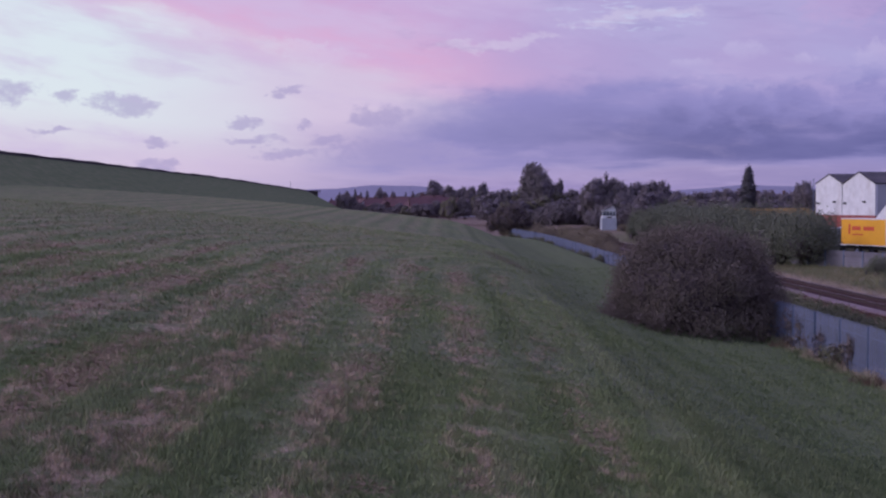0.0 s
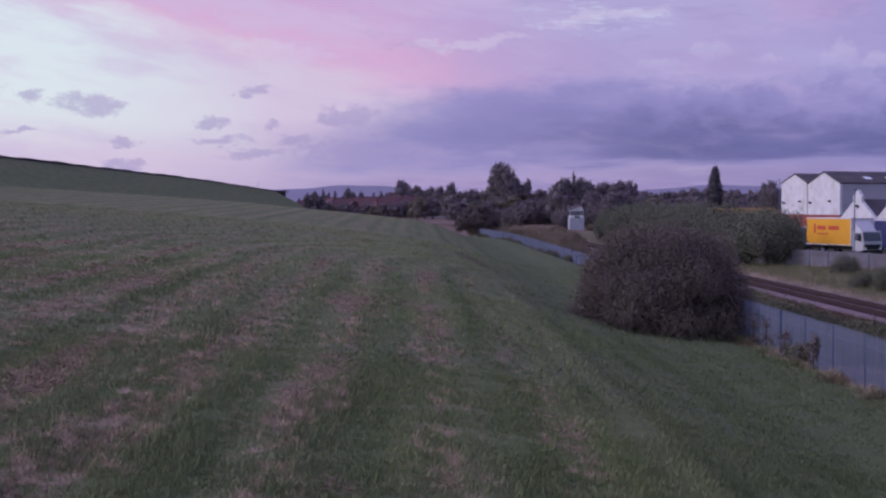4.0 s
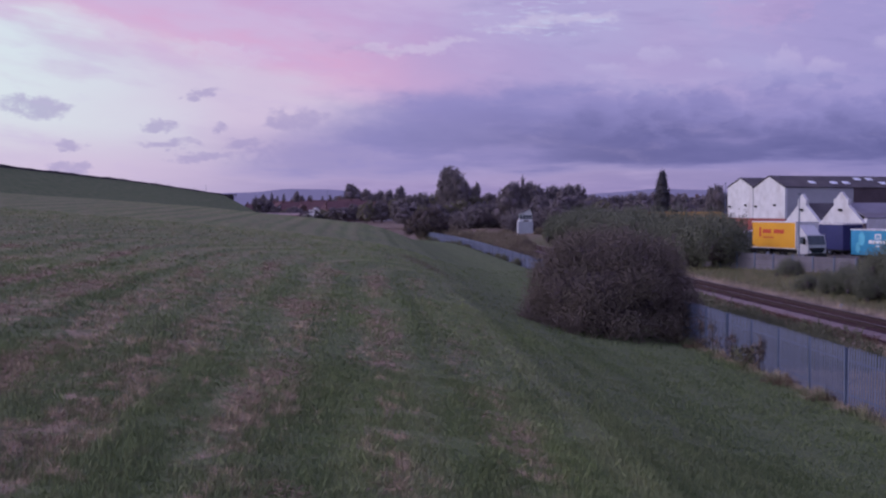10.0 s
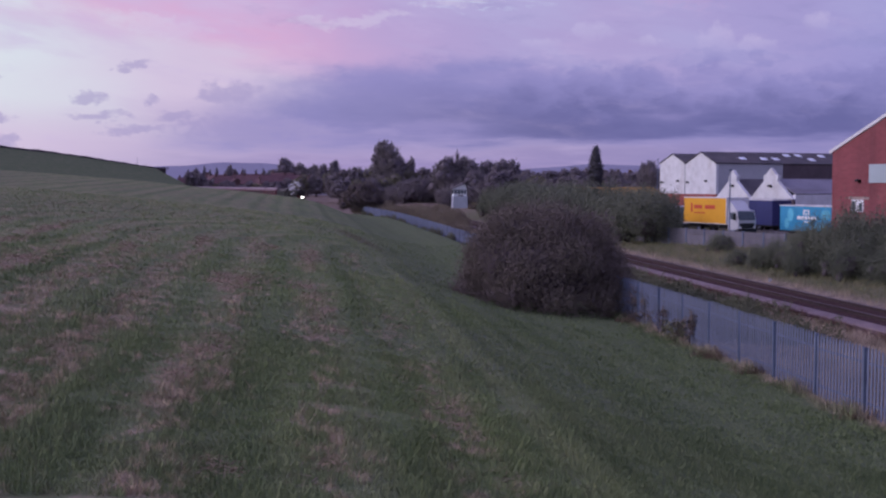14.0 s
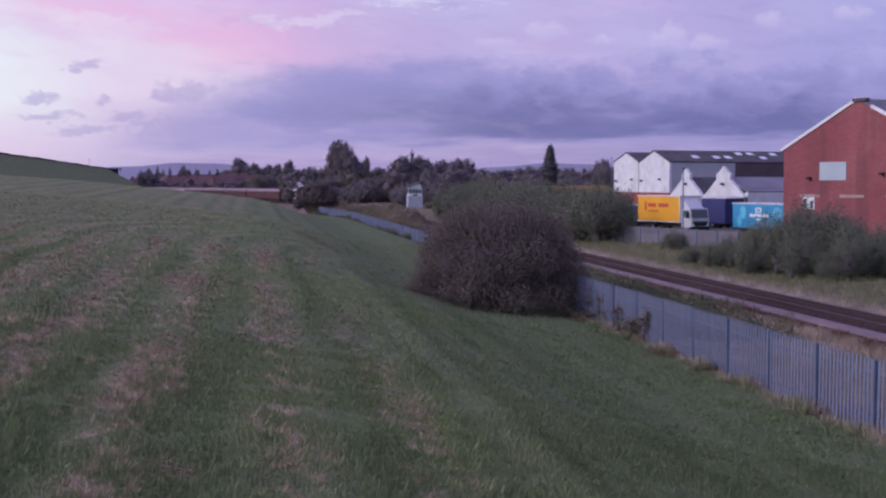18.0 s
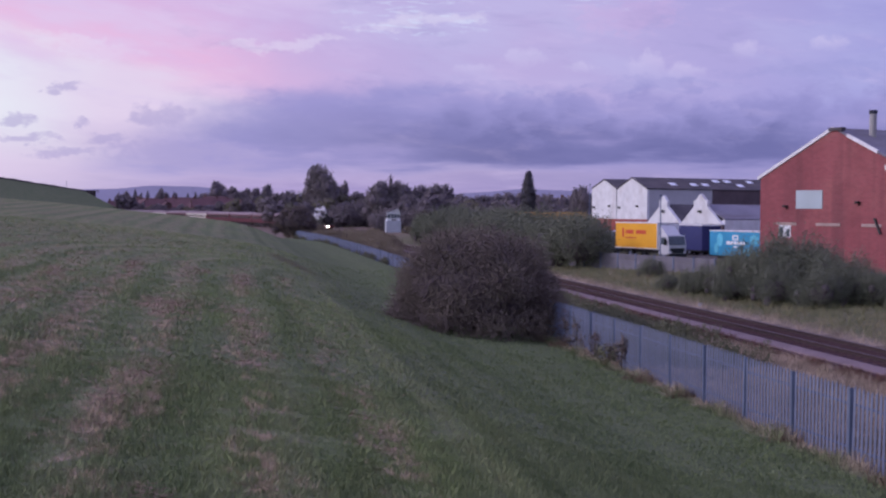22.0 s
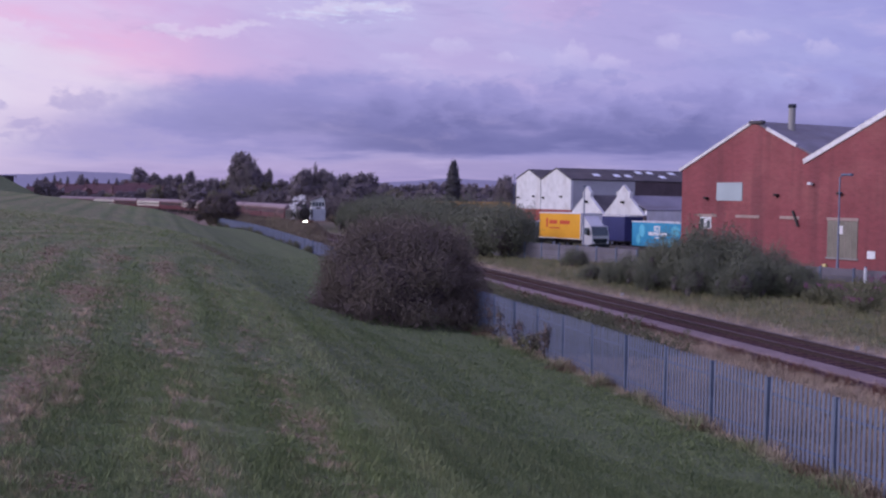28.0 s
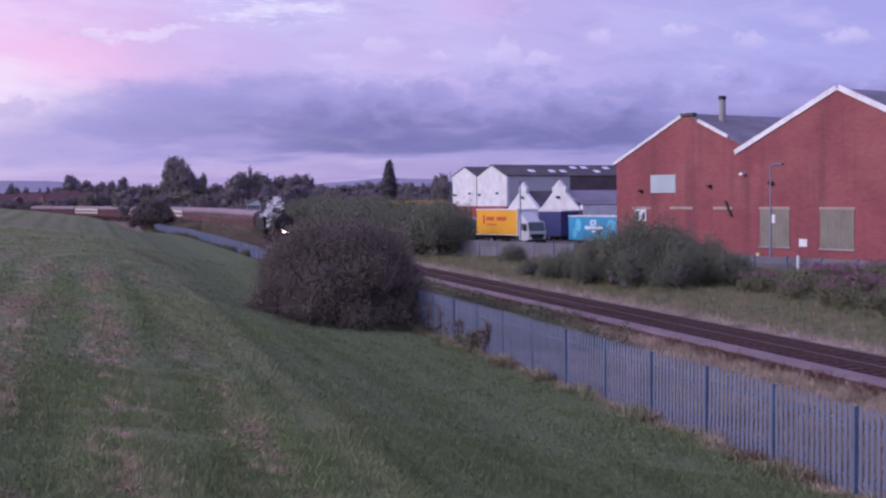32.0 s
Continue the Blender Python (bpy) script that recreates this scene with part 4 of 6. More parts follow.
for i in range(16):
    b, r = rng2.choice((rng2.uniform(6.2, 6.95), rng2.uniform(7.75, 8.6))), rng2.uniform(222, 250)
    row3.append((r * math.sin(radians(b)), r * math.cos(radians(b)), rng2.uniform(0.2, 0.36), rng2.uniform(0, 360)))
shrub_row(row3, "low brownish green shrub between fence and railway", "low shrubs by the fence", M_LEAF_SCRUB, 9000, 0.11)

row4 = []
for i in range(13):
    y = 158 + i * 6.2 + rng2.uniform(-2.0, 2.0)
    row4.append((float(fence_x(y)) + rng2.uniform(2.6, 5.2), y, rng2.uniform(0.26, 0.40), rng2.uniform(0, 360)))
shrub_row(row4, "rounded yellow-green bush before the railway", "bushes before the railway", M_LEAF_LIGHT, 16000, 0.085)

# far trees
TREE_PROTOS = {}


def far_tree(kind, bearing, r, top, width, label, group, turn=0.0):
    """Copies of a few crowns, set by bearing and distance; top is the height over the ground."""
    x, y = polar(bearing, r)
    m = pose(x, y, gz(x, y) - 0.1, 0, 0, turn)
    if kind not in TREE_PROTOS:
        rs = np.random.default_rng(hash_of(kind))
        if kind == "broad_tall":
            L = [(-1.7, 0, 8.2, 1.8, 1.9, 1.4), (-0.2, 0, 8.45, 1.7, 1.8, 1.3), (1.5, 0, 7.5, 1.9, 1.9, 1.4), (-2.5, 0, 6.6, 1.8, 1.9, 1.5), (2.6, 0, 6.1, 1.8, 1.9, 1.5), (0, 0, 6.0, 3.0, 2.6, 2.0), (-2.6, 0.2, 4.6, 1.9, 2.0, 1.8), (2.7, 0.2, 4.4, 2.0, 2.0, 1.8), (0, 0, 3.6, 3.2, 2.6, 2.0), (-2.0, 0, 2.4, 2.2, 2.0, 1.6), (2.0, 0, 2.4, 2.2, 2.0, 1.6)]
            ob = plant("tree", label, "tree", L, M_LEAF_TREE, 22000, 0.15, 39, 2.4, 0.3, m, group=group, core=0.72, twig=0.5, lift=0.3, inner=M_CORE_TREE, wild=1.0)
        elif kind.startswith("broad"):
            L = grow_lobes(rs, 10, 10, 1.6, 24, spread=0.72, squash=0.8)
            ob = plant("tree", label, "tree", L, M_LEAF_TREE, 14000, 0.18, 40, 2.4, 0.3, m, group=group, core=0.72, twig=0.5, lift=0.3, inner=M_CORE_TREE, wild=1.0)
        elif kind == "pale":
            L = grow_lobes(rs, 10, 10, 0.8, 20, spread=0.72, squash=0.85)
            ob = plant("tree", label, "tree", L, M_LEAF_LIGHT, 12000, 0.18, 41, 2.4, 0.25, m, group=group, core=0.72, twig=0.5, lift=0.3, inner=M_CORE_TREE, wild=1.0)
        elif kind == "dome":
            L = [(0, 0, 5.6, 4.2, 4.2, 4.2)] + grow_lobes(rs, 10, 10, 1.2, 14, spread=0.6, squash=0.9)
            ob = plant("tree", label, "tree", L, M_LEAF_CYP, 12000, 0.17, 42, 2.0, 0.3, m, group=group, core=0.72, twig=0.5, lift=0.3, inner=M_CORE_TREE, wild=1.0)
        elif kind == "fir":
            L = [(0, 0, 1.5 + 8.0 * f, 3.6 * (1 - f) ** 0.8 + 0.35, 3.6 * (1 - f) ** 0.8 + 0.35, 0.9) for f in np.linspace(0, 1, 10)]
            ob = plant("conifer", label, "tree", L, M_LEAF_CYP, 6000, 0.22, 43, 8.0, 0.22, m, group=group, core=0.7, twig=0.4, lift=0.1, inner=M_CORE_TREE)
        elif kind == "cypress":
            L = []
            for f in np.linspace(0, 1, 22):
                a, e = rs.uniform(0, 6.28), 2.9 * (math.sin(math.pi * (0.2 + 0.71 * f)) ** 0.7)
                L.append((0.3 * math.cos(a), 0.3 * math.sin(a), 0.4 + 8.9 * f, e + 0.15, e + 0.15, 0.8))
            ob = plant("cypress", label, "tree", L, M_LEAF_CYPRESS, 16000, 0.13, 44, 7.0, 0.25, m, group=group, core=0.85, twig=0.3, lift=0.8, inner=M_LEAF_CYPRESS)
        TREE_PROTOS[kind] = ob
    else:
        ob = copy_thing(TREE_PROTOS[kind], m)
        tagged(ob, label, group=group)
    ob.scale = (width / 10, width / 10, top / 10)
    return ob


def hash_of(s):
    return sum(ord(c) * (i + 3) for i, c in enumerate(s))


def z_at(el, r):
    return 5.8 + r * math.tan(radians(el))


# landmarks: kind, bearing, distance, height of the top over the horizon in degrees, width
for kind, b, r, el, w, label, group in [
    ("cypress", 13.35, 210, 1.42, 4.6, "tall slender dark cypress standing alone", ""),
    ("broad_tall", 4.1, 330, 1.74, 10.5, "tall broad-crowned tree rising over the railway trees", ""),
    ("broad_b", 4.75, 334, 1.0, 6.0, "broad dark tree beside the tallest one", ""),
    ("broad_c", 5.15, 345, 0.95, 3.6, "thin open-crowned tree behind the railway", ""),
    ("dome", 1.78, 450, 0.84, 6.2, "dark dome-shaped tree by the railway", ""),
    ("broad_b", -0.35, 520, 0.97, 10.5, "broad dark tree behind the houses", ""),
    ("broad_a", 0.25, 530, 0.72, 8.0, "dark tree behind the houses", ""),
    ("broad_c", 0.85, 520, 0.66, 6.5, "dark tree behind the houses", ""),
    ("broad_a", 1.25, 510, 0.68, 6.0, "dark tree behind the houses", ""),
    ("fir", 7.22, 305, 1.32, 5.0, "dark conifer standing over the trees by the signal box", ""),
    ("broad_b", 6.7, 300, 0.98, 9.0, "broad tree behind the signal box", ""),
    ("broad_a", 7.6, 302, 0.95, 8.0, "broad tree behind the signal box", ""),
]:
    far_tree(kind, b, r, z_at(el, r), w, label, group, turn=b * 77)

rt = random.Random(15)
# belts: bearings, distance, top in degrees, spacing, width, kinds
for b0, b1, r, el0, el1, step, w, kinds, group in [
    (-4.6, -1.2, 600, 0.36, 0.60, 0.42, 5.0, ("fir", "fir", "broad_a"), "trees behind the houses"),
    (-3.9, -2.2, 585, 0.34, 0.68, 0.27, 5.2, ("fir", "fir", "fir", "broad_a"), "row of firs behind the houses"),
    (-1.0, 2.8, 560, 0.30, 0.55, 0.5, 8.0, ("broad_a", "broad_b", "broad_c"), "trees behind the houses"),
    (0.3, 2.4, 405, 0.12, 0.34, 0.62, 7.0, ("pale", "pale", "broad_c"), "pale trees behind the railway"),
    (2.0, 7.0, 345, 0.35, 0.66, 0.55, 8.0, ("broad_a", "broad_b", "broad_c", "pale"), "trees behind the railway"),
    (2.2, 6.6, 318, -0.05, 0.25, 0.62, 7.0, ("broad_b", "pale", "broad_a"), "trees behind the railway"),
    (7.9, 10.0, 300, 0.68, 0.92, 0.40, 6.0, ("broad_a", "fir", "broad_c", "broad_b"), "dark trees beyond the signal box"),
    (8.0, 10.4, 270, 0.10, 0.45, 0.5, 6.5, ("broad_a", "broad_b"), "dark trees beyond the signal box"),
    (10.2, 16.4, 300, 0.26, 0.52, 0.55, 7.0, ("broad_a", "broad_b", "broad_c", "broad_a"), "dark trees behind the cypress"),
    (10.2, 16.2, 262, -0.15, 0.12, 0.6, 7.0, ("broad_b", "broad_c", "pale"), "dark trees behind the cypress"),
    (15.5, 16.1, 215, 0.6, 0.75, 0.35, 4.0, ("broad_c",), "thin trees beside the white sheds"),
]:
    b = b0
    while b < b1:
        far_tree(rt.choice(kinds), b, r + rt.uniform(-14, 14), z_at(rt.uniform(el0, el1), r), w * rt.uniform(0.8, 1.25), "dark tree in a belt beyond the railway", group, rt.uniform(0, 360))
        b += step * rt.uniform(0.75, 1.25)

# ---- the works: everything in a frame turned to the walls (along, deep, up) ----
YARD = pose(0, 0, 0, 0, 0, -72)
YZ = 0.9


def slab(bm, a, b, p0, p1, thick):
    """A roof slope between two points in (along, up)."""
    d = Vector((b[0] - a[0], b[1] - a[1]))
    n = Vector((-d.y, d.x)).normalized()
    if n.y < 0:
        n = -n
    o = n * thick
    return prism(bm, [(a[0], a[1]), (b[0], b[1]), (b[0] + o.x, b[1] + o.y), (a[0] + o.x, a[1] + o.y)], p0, p1)


M_CAP = material("dark_blue_cap", (0.03, 0.032, 0.055), 0.6, vary=0.2)
M_LINTEL = material("sandstone_lintel", (0.36, 0.27, 0.25), 0.9, scale=0.8, fine=10.0, vary=0.25)


def brick_works():
    root = thing("brick_works", YARD, "red brick industrial hall with two gables and white bargeboards", "industrial building")
    P = 70.0
    g1 = dict(l=-79.4, r=-63.6, c=-71.5, e=8.25, a=11.75)
    g2 = dict(l=-66.1, r=-48.3, c=-57.2, e=8.7, a=12.6)
    part("wall_gable", prism(bmesh.new(), [(g1["l"], 0.4), (-66.0, 0.4), (-66.0, 9.3), (g1["c"], g1["a"]), (g1["l"], g1["e"])], P, P + 0.4), M_BRICK, root, "red brick gable wall with dark stains")
    part("wall_gable", prism(bmesh.new(), [(-66.0, 0.4), (g2["r"], 0.4), (g2["r"], g2["e"]), (g2["c"], g2["a"]), (-66.0, g2["e"])], P, P + 0.4), M_BRICK, root, "red brick gable wall")
    part("side_wall", boxm(g1["l"], g1["l"] + 0.4, P + 0.4, P + 44, 0.4, g1["e"]), M_BRICK, root)
    part("side_wall", boxm(g2["r"] - 0.4, g2["r"], P + 0.4, P + 44, 0.4, g2["e"]), M_BRICK, root)
    part("back_wall", boxm(g1["l"], g2["r"], P + 44, P + 44.4, 0.4, 8.2), M_BRICK, root)
    for g in (g1, g2):
        for e in ("l", "r"):
            lo = (g[e] + (-0.25 if e == "l" else 0.25), g["e"] - 0.1)
            part("roof_slope", slab(bmesh.new(), lo, (g["c"], g["a"] + 0.02), P + 0.05, P + 44.4, 0.12), M_GREYROOF, root, "grey corrugated sheet roof slope")
            if g is g1 and e == "r":
                lo = (-67.2, g["a"] - (g["a"] - g["e"]) * (71.5 - 67.2) / 7.9)
            hi = (g["c"], g["a"] + 0.02)
            if g is g1 and e == "r":
                hi = (-70.2, g["a"] - (g["a"] - g["e"]) * 1.3 / 7.9)
            part("bargeboard", slab(bmesh.new(), lo, hi, P - 0.09, P + 0.06, 0.24 if g is g1 else 0.36), M_BARGE, root, "white bargeboard")
    part("ridge_cap", boxm(g1["c"] - 0.5, g1["c"] + 0.9, P - 0.12, P + 0.3, g1["a"] - 0.1, g1["a"] + 0.16, bevel=0.03), M_DARKROOF, root)
    bm = rod(bmesh.new(), (-70.2, P + 2.6, 10.6), (-70.2, P + 2.6, 12.95), 0.27, 0.26, 14)
    ch = part("chimney", bm, M_CONCRETE, root, "round pale flue chimney")
    part("chimney_cap", rod(bmesh.new(), (-70.2, P + 2.6, 12.95), (-70.2, P + 2.6, 13.22), 0.30, 0.30, 14), M_CAP, ch)
    # openings: sheeted plate, blocked and boarded windows with stone lintels
    bm = boxm(-75.35, -72.55, P - 0.05, P + 0.05, 5.87, 7.27, bevel=0.01)
    part("vent_plate", bm, material("pale_blue_sheet", (0.36, 0.42, 0.46), 0.5, vary=0.12, scale=0.7), root, "pale blue-grey metal sheet over an opening")
    for a, b in ((-77.5, -75.3), (-73.2, -70.7), (-68.6, -66.7), (-64.1, -61.25), (-58.7, -55.7)):
        part("lintel", boxm(a, b, P - 0.05, P + 0.1, 4.58, 4.80, bevel=0.015), M_LINTEL, root)
    board = material("weathered_board", (0.205, 0.190, 0.160), 0.8, vary=0.3, scale=0.8, fine=8.0)
    frame_m = material("dull_frame", (0.26, 0.22, 0.2), 0.7, vary=0.2)
    for a, b, z0 in ((-64.0, -61.3, 2.0), (-58.6, -55.8, 1.98)):
        w = part("window", boxm(a, b, P - 0.03, P + 0.05, z0, 4.57, bevel=0.01), board, root, "tall window closed by weathered boards")
        n = 5
        for i in range(n + 1):
            x = a + (b - a - 0.06) * i / n
            part("board_joint", boxm(x, x + 0.05, P - 0.045, P - 0.028, z0, 4.57), frame_m, w)
        part("window_sill", boxm(a - 0.1, b + 0.1, P - 0.1, P + 0.05, z0 - 0.12, z0, bevel=0.01), M_CONCRETE, w)
        if a < -60:
            part("notice", boxm(a + 1.0, a + 1.42, P - 0.06, P - 0.046, 3.65, 4.25, bevel=0.005), M_BARGE, w, "faded pale notice")
    w = part("window", boxm(-77.2, -75.9, P - 0.02, P + 0.05, 3.65, 4.57), material("white_paint", (0.72, 0.74, 0.78), 0.5, vary=0.1), root, "small white window partly dark")
    part("pane", boxm(-77.1, -76.75, P - 0.035, P - 0.018, 3.7, 4.45), material("dark_pane", (0.08, 0.1, 0.12), 0.2), w)
    part("pane", boxm(-76.35, -76.0, P - 0.035, P - 0.018, 3.7, 4.3), bpy.data.materials["dark_pane"], w)
    part("white_sign", boxm(-60.45, -59.75, P - 0.03, P + 0.02, 2.05, 2.58), bpy.data.materials["white_paint"], root, "small white sign on the brick")
    dark = material("black_metal", (0.02, 0.02, 0.022), 0.5, vary=0.2)
    for s, z in ((-76.4, 6.05), (-68.9, 6.35), (-62.9, 6.5)):
        lampf = part("wall_lamp", boxm(s - 0.17, s + 0.17, P - 0.35, P - 0.02, z - 0.09, z + 0.09, bevel=0.04), dark, root)
        part("bracket", rod(bmesh.new(), (s, P, z - 0.2), (s + 0.15, P - 0.3, z), 0.04), dark, lampf)
    fl = part("floodlight", boxm(-65.7, -65.38, P - 0.4, P - 0.1, 7.08, 7.28, bevel=0.03), bpy.data.materials["white_paint"], root, "white floodlight")
    part("bracket", rod(bmesh.new(), (-65.5, P, 7.1), (-65.5, P - 0.15, 7.15), 0.04), dark, fl)
    part("drain_pipe", rod(bmesh.new(), (-67.3, P - 0.1, 5.2), (-66.7, P - 0.15, 4.1), 0.09), dark, root, "short slanting dark pipe")
    part("yellow_box", boxm(-64.25, -63.95, P - 0.2, P - 0.01, 1.05, 1.5, bevel=0.02), material("yellow_paint", (0.62, 0.54, 0.24), 0.5, vary=0.15), root)
    return root


brick_works()


def white_shed():
    root = thing("white_shed", YARD, "tall white double-gabled shed with a dark sheet roof and rooflights", "industrial building")
    P, B = 113.0, 176.0
    red = material("red_plinth_brick", (0.30, 0.085, 0.075), 0.85, vary=0.25, scale=0.5)
    for a, b, c, e, ap in ((-166.6, -160.15, -163.2, 8.75, 10.15), (-159.95, -152.4, -156.1, 8.6, 10.3)):
        part("front_wall", prism(bmesh.new(), [(a, 4.2), (b, 4.2), (b, e), (c, ap), (a, e)], P, P + 0.4), M_WHITE, root, "white rendered gable with rust stains")
        part("plinth_wall", boxm(a, b, P + 0.02, P + 0.4, 0.4, 4.2), red, root)
        for lo, hi in (((a - 0.1, e), (c, ap)), ((b + 0.1, e), (c, ap))):
            part("roof_slope", slab(bmesh.new(), lo, hi, P - 0.1, B, 0.14), M_DARKROOF, root, "dark sheet roof slope")
        dark = bpy.data.materials["black_metal"]
        part("wall_lamp", boxm(c + 1.2, c + 1.6, P - 0.3, P - 0.02, 6.0, 6.25, bevel=0.03), dark, root)
        part("wall_lamp", boxm(a + 0.5, a + 0.9, P - 0.3, P - 0.02, 5.8, 6.05, bevel=0.03), dark, root)
    part("side_wall", boxm(-152.8, -152.4, P + 0.4, P + 12, 0.4, 8.6), M_GREYWALL, root, "pale grey clad side wall")
    part("side_wall", boxm(-152.8, -152.4, P + 12, B, 0.4, 8.6), M_DARKWALL, root, "dark brown clad side wall")
    part("side_wall", boxm(-166.6, -166.2, P + 0.4, B, 0.4, 8.7), M_DARKWALL, root)
    part("back_wall", boxm(-166.6, -152.4, B - 0.4, B - 0.1, 0.4, 8.5), M_DARKWALL, root)
    lite = material("rooflight", (0.75, 0.78, 0.85), 0.3, vary=0.08)
    slope = (10.3 - 8.6) / 3.7
    for p, f in ((118.6, 0.64), (122.4, 0.66), (124.6, 0.66), (127.6, 0.32), (129.8, 0.32), (131.3, 0.68), (134.2, 0.34), (138.0, 0.34)):
        s = -156.1 + 3.7 * f
        z = 10.3 - slope * 3.7 * f
        bm = slab(bmesh.new(), (s - 0.4, z + slope * 0.4 + 0.22), (s + 0.4, z - slope * 0.4 + 0.22), p - 0.5, p + 0.6, 0.05)
        part("rooflight", bm, lite, root, "pale translucent rooflight")
    return root


white_shed()


def low_shed():
    root = thing("low_shed", YARD, "low white double-gabled shed with stepped gable tops and grey roofs", "industrial building")
    P, B = 92.0, 134.0
    for a, b, c, ap in ((-124.1, -117.75, -120.95, 7.35), (-117.7, -110.5, -114.2, 7.5)):
        h = 0.7 if c < -118 else 1.15
        out = [(a, 4.1), (b, 4.1), (c + h, 6.05), (c + h * 1.08, 6.7), (c + h * 0.75, 6.75), (c, ap), (c - h * 0.75, 6.75), (c - h * 1.08, 6.7), (c - h, 6.05)]
        part("front_wall", prism(bmesh.new(), out, P, P + 0.4), M_WHITE, root, "white rendered gable with a stepped cap")
        part("bay_wall", boxm(a, b, P + 0.1, P + 0.4, 0.4, 4.1), M_DARKWALL, root, "dark loading front under the gable")
        part("gable_lamp", boxm(c - 0.2, c + 0.25, P - 0.3, P - 0.02, 5.4, 5.65, bevel=0.03), bpy.data.materials["black_metal"], root)
        for e in (a, b):
            part("roof_slope", slab(bmesh.new(), (e, 4.6 if e == -110.5 else 4.0), (c, 6.2), P + 0.4, B, 0.12), M_DARKROOF if c < -118 and e == b else M_GREYROOF, root, "weathered sheet roof slope")
    part("side_wall", boxm(-110.9, -110.5, P + 0.4, B, 0.4, 4.62), M_WHITE, root, "white side wall")
    part("side_wall", boxm(-124.1, -123.7, P + 0.4, B, 0.4, 4.05), M_DARKWALL, root)
    part("back_wall", boxm(-124.1, -110.5, B - 0.3, B, 0.4, 4.0), M_DARKWALL, root)


low_shed()


def wheel(root, s, p, r=0.48, width=0.28):
    rub = bpy.data.materials.get("tyre_rubber") or material("tyre_rubber", (0.02, 0.02, 0.02), 0.9, vary=0.3)
    w = part("wheel", rod(bmesh.new(), (s, p, YZ + r), (s, p + width, YZ + r), r, r, 18), rub, root)
    part("rim", rod(bmesh.new(), (s, p - 0.012, YZ + r), (s, p + 0.05, YZ + r), r * 0.55, r * 0.5, 14), M_GALV, w)


def box_truck():
    root = thing("box_truck", YARD, "parked box truck with a yellow body and white cab", "truck")
    yel = material("yellow_panel", (0.72, 0.35, 0.03), 0.5, vary=0.12, scale=0.6, fine=5.0)
    cabm = material("white_cab_paint", (0.56, 0.56, 0.60), 0.35, vary=0.08)
    dark, glass = bpy.data.materials["black_metal"], bpy.data.materials["dark_pane"]
    p = 74.0
    body = part("cargo_body", boxm(-104.9, -98.15, p, p + 2.5, 2.0, 4.42, bevel=0.03), yel, root, "yellow box body with a red emblem and bars of lettering")
    part("body_frame", box(box(boxm(-104.95, -98.1, p - 0.02, p + 2.52, 4.38, 4.46), -104.95, -98.1, p - 0.02, p + 2.52, 1.94, 2.02), -98.2, -98.1, p - 0.02, p + 2.52, 1.95, 4.45), M_BARGE, body)
    red = material("red_lettering", (0.55, 0.08, 0.04), 0.5, vary=0.1)
    part("emblem", boxm(-103.75, -103.45, p - 0.012, p, 3.0, 3.9), red, body, "red upright emblem")
    for a, b, z0, z1 in ((-103.2, -101.9, 3.35, 3.72), (-101.5, -99.9, 3.35, 3.72), (-103.2, -101.5, 2.9, 3.02)):
        part("lettering", boxm(a, b, p - 0.012, p, z0, z1), red, body)
    part("chassis", boxm(-104.8, -96.7, p + 0.5, p + 2.0, 1.55, 1.9), dark, root)
    cab = part("cab", prism(bmesh.new(), [(-98.0, 1.5), (-96.5, 1.5), (-96.45, 2.35), (-96.7, 3.3), (-98.0, 3.3)], p + 0.08, p + 2.1), cabm, root, "white cab")
    part("side_window", boxm(-97.6, -96.85, p + 0.05, p + 0.09, 2.45, 3.1), glass, cab)
    part("windscreen", prism(bmesh.new(), [(-96.46, 2.4), (-96.42, 2.4), (-96.66, 3.2), (-96.7, 3.2)], p + 0.15, p + 2.0), glass, cab)
    part("grille", boxm(-96.5, -96.42, p + 0.25, p + 1.9, 1.65, 2.1), dark, cab)
    part("bumper", boxm(-96.65, -96.38, p + 0.05, p + 2.12, 1.2, 1.6, bevel=0.03), dark, root)
    for d in (0.15, 1.75):
        part("headlight", boxm(-96.47, -96.38, p + d, p + d + 0.25, 1.62, 1.82), M_BARGE, cab)
    part("wind_deflector", prism(bmesh.new(), [(-98.0, 3.31), (-97.0, 3.31), (-98.0, 4.2)], p + 0.25, p + 1.9), cabm, root, "white roof wind deflector")
    part("mirror", boxm(-96.9, -96.75, p - 0.2, p + 0.02, 2.4, 2.95, bevel=0.03), dark, cab)
    for s in (-97.3, -102.6):
        wheel(root, s, p + 0.15)
        wheel(root, s, p + 1.8)


box_truck()


